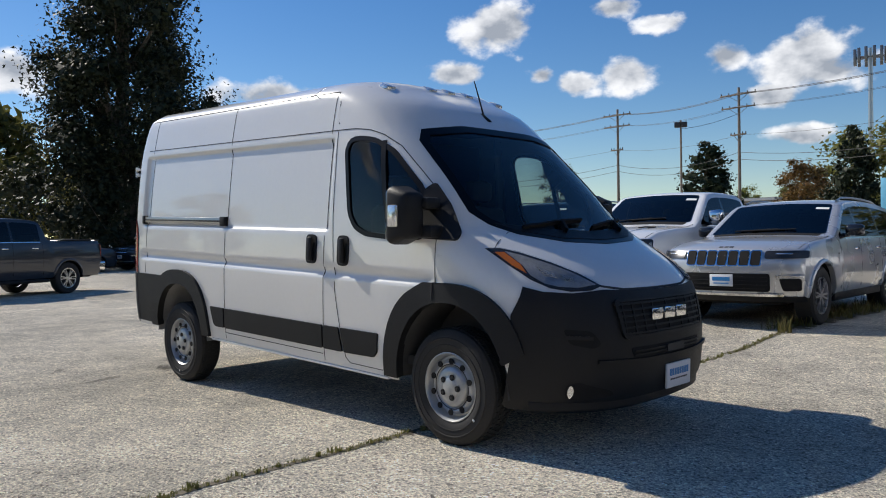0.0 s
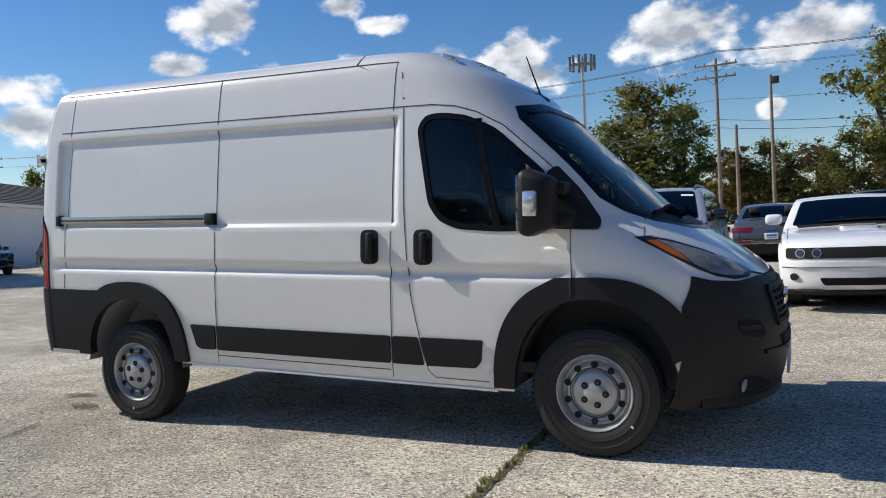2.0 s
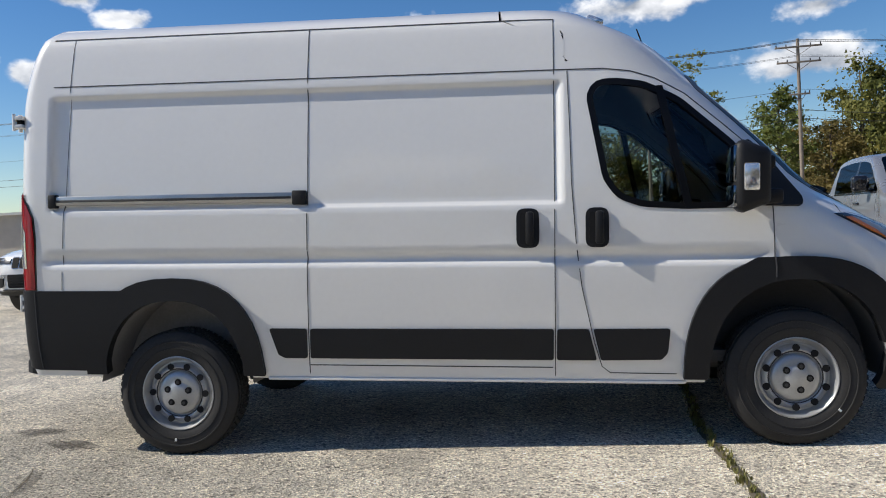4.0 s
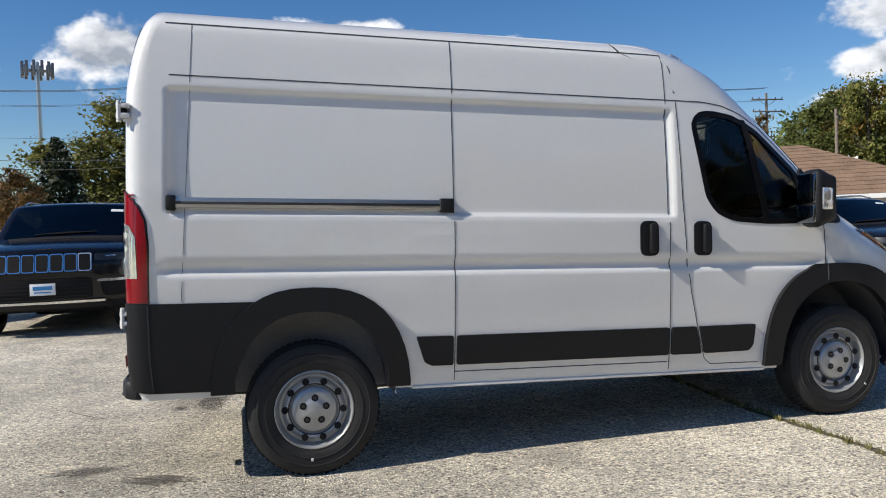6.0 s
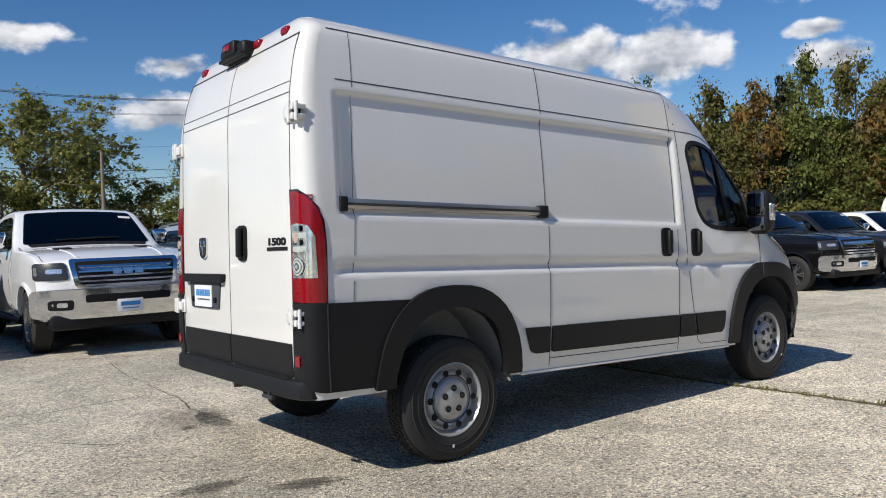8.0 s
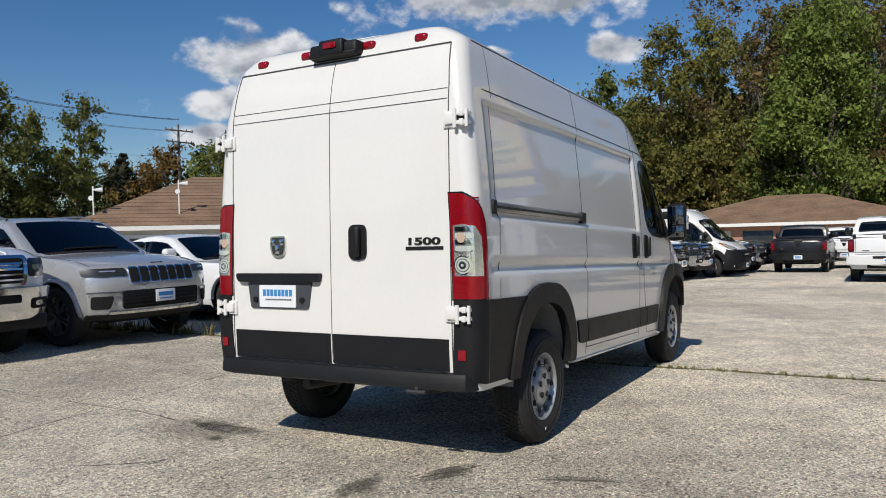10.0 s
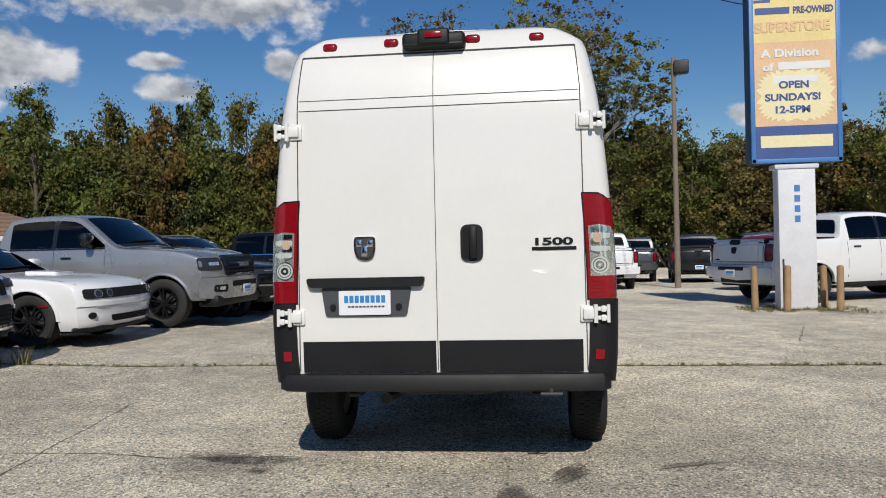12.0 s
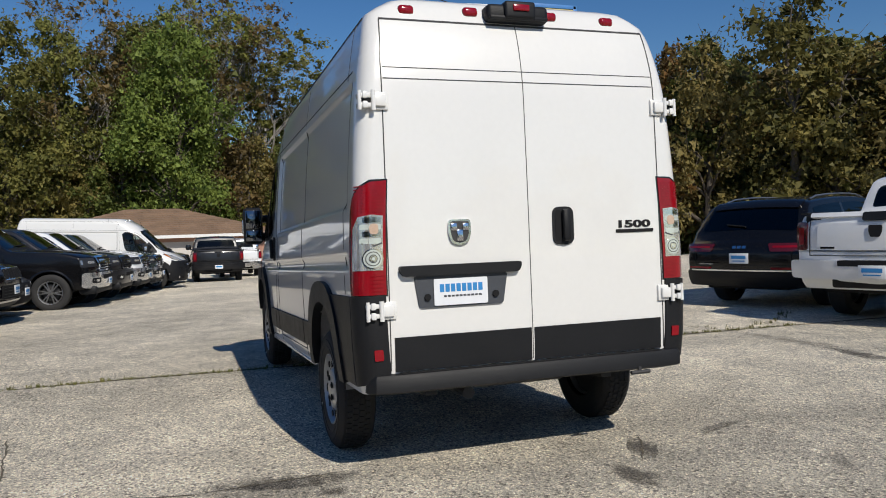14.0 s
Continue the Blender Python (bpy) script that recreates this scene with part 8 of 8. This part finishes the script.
    # straight ahead of the van
    for kind, x, y, h, r in (("high", 70.5, 11.5, 24.0, 4.6), ("thin", 74.0, 9.0, 27.0, 6.0), ("high_green", 72.5, 6.2, 24.5, 4.6), ("bright", 65.5, 1.5, 22.6, 5.2), ("thin", 75.0, -3.2, 27.5, 7.0),
                             ("thin_green", 73.5, -7.6, 23.0, 6.5), ("thin", 78.0, 0.5, 26.0, 6.0), ("high", 78.0, 4.0, 26.5, 5.4), ("thin_green", 72.0, -1.2, 24.5, 5.0), ("russet", 70.0, -5.5, 13.5, 3.8), ("green", 68.5, -9.0, 13.0, 4.0), ("olive", 67.0, -13.8, 14.8, 4.2),
                             ("green_b", 66.0, -18.8, 13.0, 3.6), ("russet", 69.0, 13.0, 15.0, 4.0)):
        put(kind, x, y, h, r)
    belt((68, 20), (69, -14), 13, ["green", "russet", "olive", "green_b"], -5, 12.5)
    belt((66, -15), (48, -30), 11, ["olive", "russet", "green", "autumn"], -7, 12.0)
    for kind, x, y, h, r in (("olive", 46.0, -24.8, 11.4, 3.4), ("russet", 39.8, -26.4, 12.6, 3.8), ("autumn", 34.4, -28.6, 13.6, 3.6), ("russet", 31.2, -29.0, 13.4, 3.4), ("olive", 26.5, -31.2, 15.2, 4.4)):
        put(kind, x, y, h, r)
    belt((47, -27), (10, -38), 17, ["autumn", "russet", "olive", "russet", "green"], -8, 13.5)
    # behind the camera, as the paint mirrors it
    belt((8, -52), (-50, -50), 9, ["far"], -8, 13.5, False)
    belt((-62, -40), (-70, 10), 5, ["far"], -8, 12.5, False)
    belt((-62, 4), (-72, 40), 8, ["far"], 8, 11.0, False)
    for x, y, h in ((-58, 62, 10.5), (-70, 50, 9.5), (-50, 70, 9.5), (-80, 66, 10.5), (-66, 22, 7.5)):
        put("olive", x, y, h)
    # the big cedar by the lot
    big = make_tree(rng, h=24, rad=5.9, z0=1.6, blobs=190, leaves=110000, size=0.15, leaf="cedar", cone=True, label="huge dark cedar tree at the edge of the lot")
    big.matrix_basis = pose(-35.0, 12.6, lie(-35.0, 12.6))


plant_all()


# ---- joint, cracks, stains and grass in the pavement ----
M["dirt"] = mat("dirt", (0.11, 0.092, 0.062), 0.95, 0, 0.35, 6, 60, 0.4, 60)


def stain_mat(name, col, cover):
    """A stain soaked into the pavement: strongest in its middle, broken up and fading towards its rim."""
    m = bpy.data.materials.new(name)
    m.use_nodes = True
    n, l = m.node_tree.nodes, m.node_tree.links
    b = n["Principled BSDF"]
    b.inputs["Base Color"].default_value, b.inputs["Roughness"].default_value = (*col, 1), 0.9
    b.inputs["Specular IOR Level"].default_value = 0.1
    co = n.new("ShaderNodeTexCoord")
    mp = n.new("ShaderNodeMapping"); mp.vector_type = "TEXTURE"
    mp.inputs["Location"].default_value, mp.inputs["Scale"].default_value = (0.5, 0.5, 0), (0.5, 0.5, 1000)
    l.new(co.outputs["Generated"], mp.inputs["Vector"])
    ln = n.new("ShaderNodeVectorMath"); ln.operation = "LENGTH"
    l.new(mp.outputs[0], ln.inputs[0])
    prev = ln.outputs["Value"]
    for scale, amp in ((9, 1.1), (70, 0.9)):
        nz = n.new("ShaderNodeTexNoise"); nz.inputs["Scale"].default_value, nz.inputs["Detail"].default_value = scale, 5
        l.new(co.outputs["Object"], nz.inputs["Vector"])
        ma = n.new("ShaderNodeMath"); ma.operation = "MULTIPLY_ADD"; ma.inputs[1].default_value = amp
        l.new(nz.outputs["Fac"], ma.inputs[0]); l.new(prev, ma.inputs[2])
        prev = ma.outputs[0]
    mr = n.new("ShaderNodeMapRange"); mr.interpolation_type = "SMOOTHSTEP"
    mr.inputs["From Min"].default_value, mr.inputs["From Max"].default_value = 1.15, 1.85
    mr.inputs["To Min"].default_value, mr.inputs["To Max"].default_value = cover, 0.0
    l.new(prev, mr.inputs["Value"]); l.new(mr.outputs[0], b.inputs["Alpha"])
    return m


M["stain"] = stain_mat("stain", (0.11, 0.10, 0.088), 0.66)
M["stain_faint"] = stain_mat("stain_faint", (0.17, 0.155, 0.13), 0.36)
M["pale_patch"] = mat("pale_patch", (0.52, 0.50, 0.46), 0.9, 0, 0.25, 2, 50, 0.3, 90)
M["grass"] = leaf_mat("grass", [(0.06, 0.07, 0.02), (0.14, 0.14, 0.04), (0.23, 0.20, 0.075), (0.32, 0.26, 0.12)], 0.2)


def strip(name, pts, w0, w1, material, label, category, seed, lift=0.004, step=0.05):
    """An uneven narrow strip laid along a line on the ground."""
    rng = random.Random(seed)
    b = bmesh.new()
    line = []
    for (a, c), (d, e) in zip(pts, pts[1:]):
        n = max(1, int(math.hypot(d - a, e - c) / step))
        line += [(a + (d - a) * i / n, c + (e - c) * i / n) for i in range(n)]
    line.append(pts[-1])
    prev = None
    off = 0.0
    for i, (x, y) in enumerate(line):
        j = min(i + 1, len(line) - 1)
        k = max(i - 1, 0)
        d = Vector((line[j][0] - line[k][0], line[j][1] - line[k][1])).normalized()
        n = Vector((-d.y, d.x))
        off = off * 0.8 + rng.uniform(-1, 1) * 0.008
        w = rng.uniform(w0, w1) * min(1, i / 4 + 0.05, (len(line) - 1 - i) / 4 + 0.05)
        row = []
        for s in (-1, 1):
            q = Vector((x, y)) + n * (off + s * w / 2 * rng.uniform(0.6, 1.3))
            row.append(b.verts.new((q.x, q.y, lie(q.x, q.y) + lift)))
        if prev:
            b.faces.new((prev[0], prev[1], row[1], row[0]))
        prev = row
    ob = finish(b, name, material)
    bm_up(ob)
    return tagged(ob, label, category, kind="structure")


def bm_up(ob):
    """Turns the faces of a flat sheet upwards."""
    b = bmesh.new()
    b.from_mesh(ob.data)
    for f in b.faces:
        if f.normal.z < 0:
            f.normal_flip()
    b.to_mesh(ob.data)
    b.free()


JOINT = [(-0.62, -9), (-0.5, -5.5), (-0.45, -3.2), (-0.42, -1.8), (-0.43, -0.7), (-0.30, 0.8), (-0.22, 2.4), (-0.30, 4.4), (-0.42, 6.0), (-0.5, 8.0), (-0.5, 13)]
strip("pavement_joint", JOINT, 0.035, 0.075, M["dirt"], "dirt-filled joint across the pavement", "joint", 3)
strip("pavement_joint", [(-0.45, 5.6), (-0.35, 7), (-0.3, 9), (-0.3, 12)], 0.3, 0.55, M["dirt"], "strip of bare soil between parked cars", "soil", 4, 0.006)
for i, pts in enumerate(([(-3.85, 5.2), (-3.92, 4.03), (-3.94, 3.02), (-3.96, 2.4), (-4.05, 1.8), (-3.98, 0.94)], [(-4.55, -0.56), (-4.3, -0.72), (-4.07, -0.85)], [(-4.25, -1.16), (-4.12, -1.4), (-4.04, -1.72)],
                         [(-2.2, 3.0), (-5.0, 2.6), (-7.5, 3.6)], [(-5.2, 1.5), (-4.9, 1.05), (-4.6, 0.95)], [(3.2, -4.5), (1.5, -3.9), (0.2, -4.1), (-0.5, -4.6)], [(-12, 9), (-9, 7.2), (-5.8, 6.2), (-3.2, 5.2)])):
    strip("pavement_crack", pts, 0.005, 0.017, M["dirt"], "thin dark crack in the pavement", "crack", 10 + i)


def blotch(name, x, y, rx, ry, turn, material, label, seed):
    rng = random.Random(seed)
    b = bmesh.new()
    n = 40
    ph = [rng.uniform(0, 6.28) for _ in range(5)]
    vs = []
    for k in range(n):
        a = 2 * math.pi * k / n
        q = 1 + sum(0.16 / (j + 1) * math.sin((j + 2) * a + ph[j]) for j in range(5)) + rng.uniform(-0.06, 0.06)
        px, py = rx * q * math.cos(a), ry * q * math.sin(a)
        c, s = math.cos(turn), math.sin(turn)
        X, Y = x + px * c - py * s, y + px * s + py * c
        vs.append(b.verts.new((X, Y, lie(X, Y) + 0.003)))
    b.faces.new(vs)
    ob = finish(b, name, material)
    bm_up(ob)
    tagged(ob, label, "stain", kind="structure")


for i, (x, y, rx, ry, turn, mt) in enumerate((
        (-4.72, -0.41, 0.26, 0.15, 0.2, "stain"), (-4.30, -0.72, 0.36, 0.08, -0.55, "stain"), (-4.10, -1.45, 0.40, 0.05, -1.25, "stain_faint"), (-4.05, 1.30, 0.50, 0.14, 1.35, "stain"),
        (-4.25, 1.45, 0.65, 0.40, 1.2, "stain_faint"), (-4.30, 1.12, 0.13, 0.07, 0.9, "stain"), (-4.95, -1.55, 0.34, 0.05, -0.5, "stain_faint"), (-1.5, -4.5, 1.2, 0.22, 0.08, "stain_faint"), (-2.5, -4.38, 0.7, 0.12, -0.2, "stain"),
        (5.4, -5.9, 0.9, 0.4, 0.5, "stain_faint"))):
    blotch("oil_stain", x, y, rx, ry, turn, M[mt], "dark oil stain soaked into the pavement" if mt == "stain" else "faint dark stain on the pavement", i + 1)


def tufts(name, spots, seed, label):
    """Grass blades in tufts; each blade a bent, pointed strip."""
    rng = random.Random(seed)
    V, F = [], []
    for x, y, r, n, h in spots:
        for _ in range(n):
            a, d = rng.uniform(0, 6.28), r * math.sqrt(rng.random())
            px, py = x + d * math.cos(a), y + d * math.sin(a)
            g = lie(px, py)
            hh = h * rng.uniform(0.4, 1.2)
            b = rng.uniform(0, 6.28)
            lx, ly = math.cos(b) * hh * 0.5, math.sin(b) * hh * 0.5
            w = 0.004 + 0.02 * hh
            qx, qy = -math.sin(b) * w, math.cos(b) * w
            k = len(V)
            V += [(px - qx, py - qy, g), (px + qx, py + qy, g), (px + lx * 0.4 + qx * 0.7, py + ly * 0.4 + qy * 0.7, g + hh * 0.6), (px + lx * 0.4 - qx * 0.7, py + ly * 0.4 - qy * 0.7, g + hh * 0.6), (px + lx, py + ly, g + hh)]
            F += [(k, k + 1, k + 2, k + 3), (k + 3, k + 2, k + 4)]
    me = bpy.data.meshes.new(name)
    me.from_pydata(V, [], F)
    me.materials.append(M["grass"])
    ob = new(name, me)
    tagged(ob, label, "grass", kind="stuff")


def along(pts, step, rng, jitter, r, n, h):
    out = []
    for (a, c), (d, e) in zip(pts, pts[1:]):
        k = max(1, int(math.hypot(d - a, e - c) / step))
        for i in range(k):
            t = (i + rng.random()) / k
            out.append((a + (d - a) * t + rng.uniform(-jitter, jitter), c + (e - c) * t + rng.uniform(-jitter, jitter), r * rng.uniform(0.5, 1.4), int(n * rng.uniform(0.2, 1.3)), h * rng.uniform(0.5, 1.3)))
    return out


grng = random.Random(11)
tufts("joint_grass", along(JOINT[1:], 0.05, grng, 0.022, 0.03, 18, 0.033), 5, "short green and yellow grass growing in the pavement joint")
tufts("weed_grass", along([(-0.5, 5.4), (-0.35, 7), (-0.3, 9), (-0.3, 12)], 0.10, grng, 0.16, 0.12, 26, 0.16), 6, "dry grass and weeds between parked cars")
tufts("sign_grass", [(6.45 + grng.uniform(-0.9, 0.6), -5.48 + grng.uniform(-1.0, 1.0), 0.12, 30, 0.06) for _ in range(50)] + along([(5.7, -5.4), (5.0, -6.6), (4.6, -7.4)], 0.15, grng, 0.12, 0.12, 18, 0.05), 7, "patchy dry grass round the sign post")
tufts("crack_grass", along([(0.2, -4.3), (-0.5, -4.6), (-0.1, -5.4), (0.6, -6.4)], 0.10, grng, 0.06, 0.06, 10, 0.05), 8, "sparse weeds in a pavement crack")
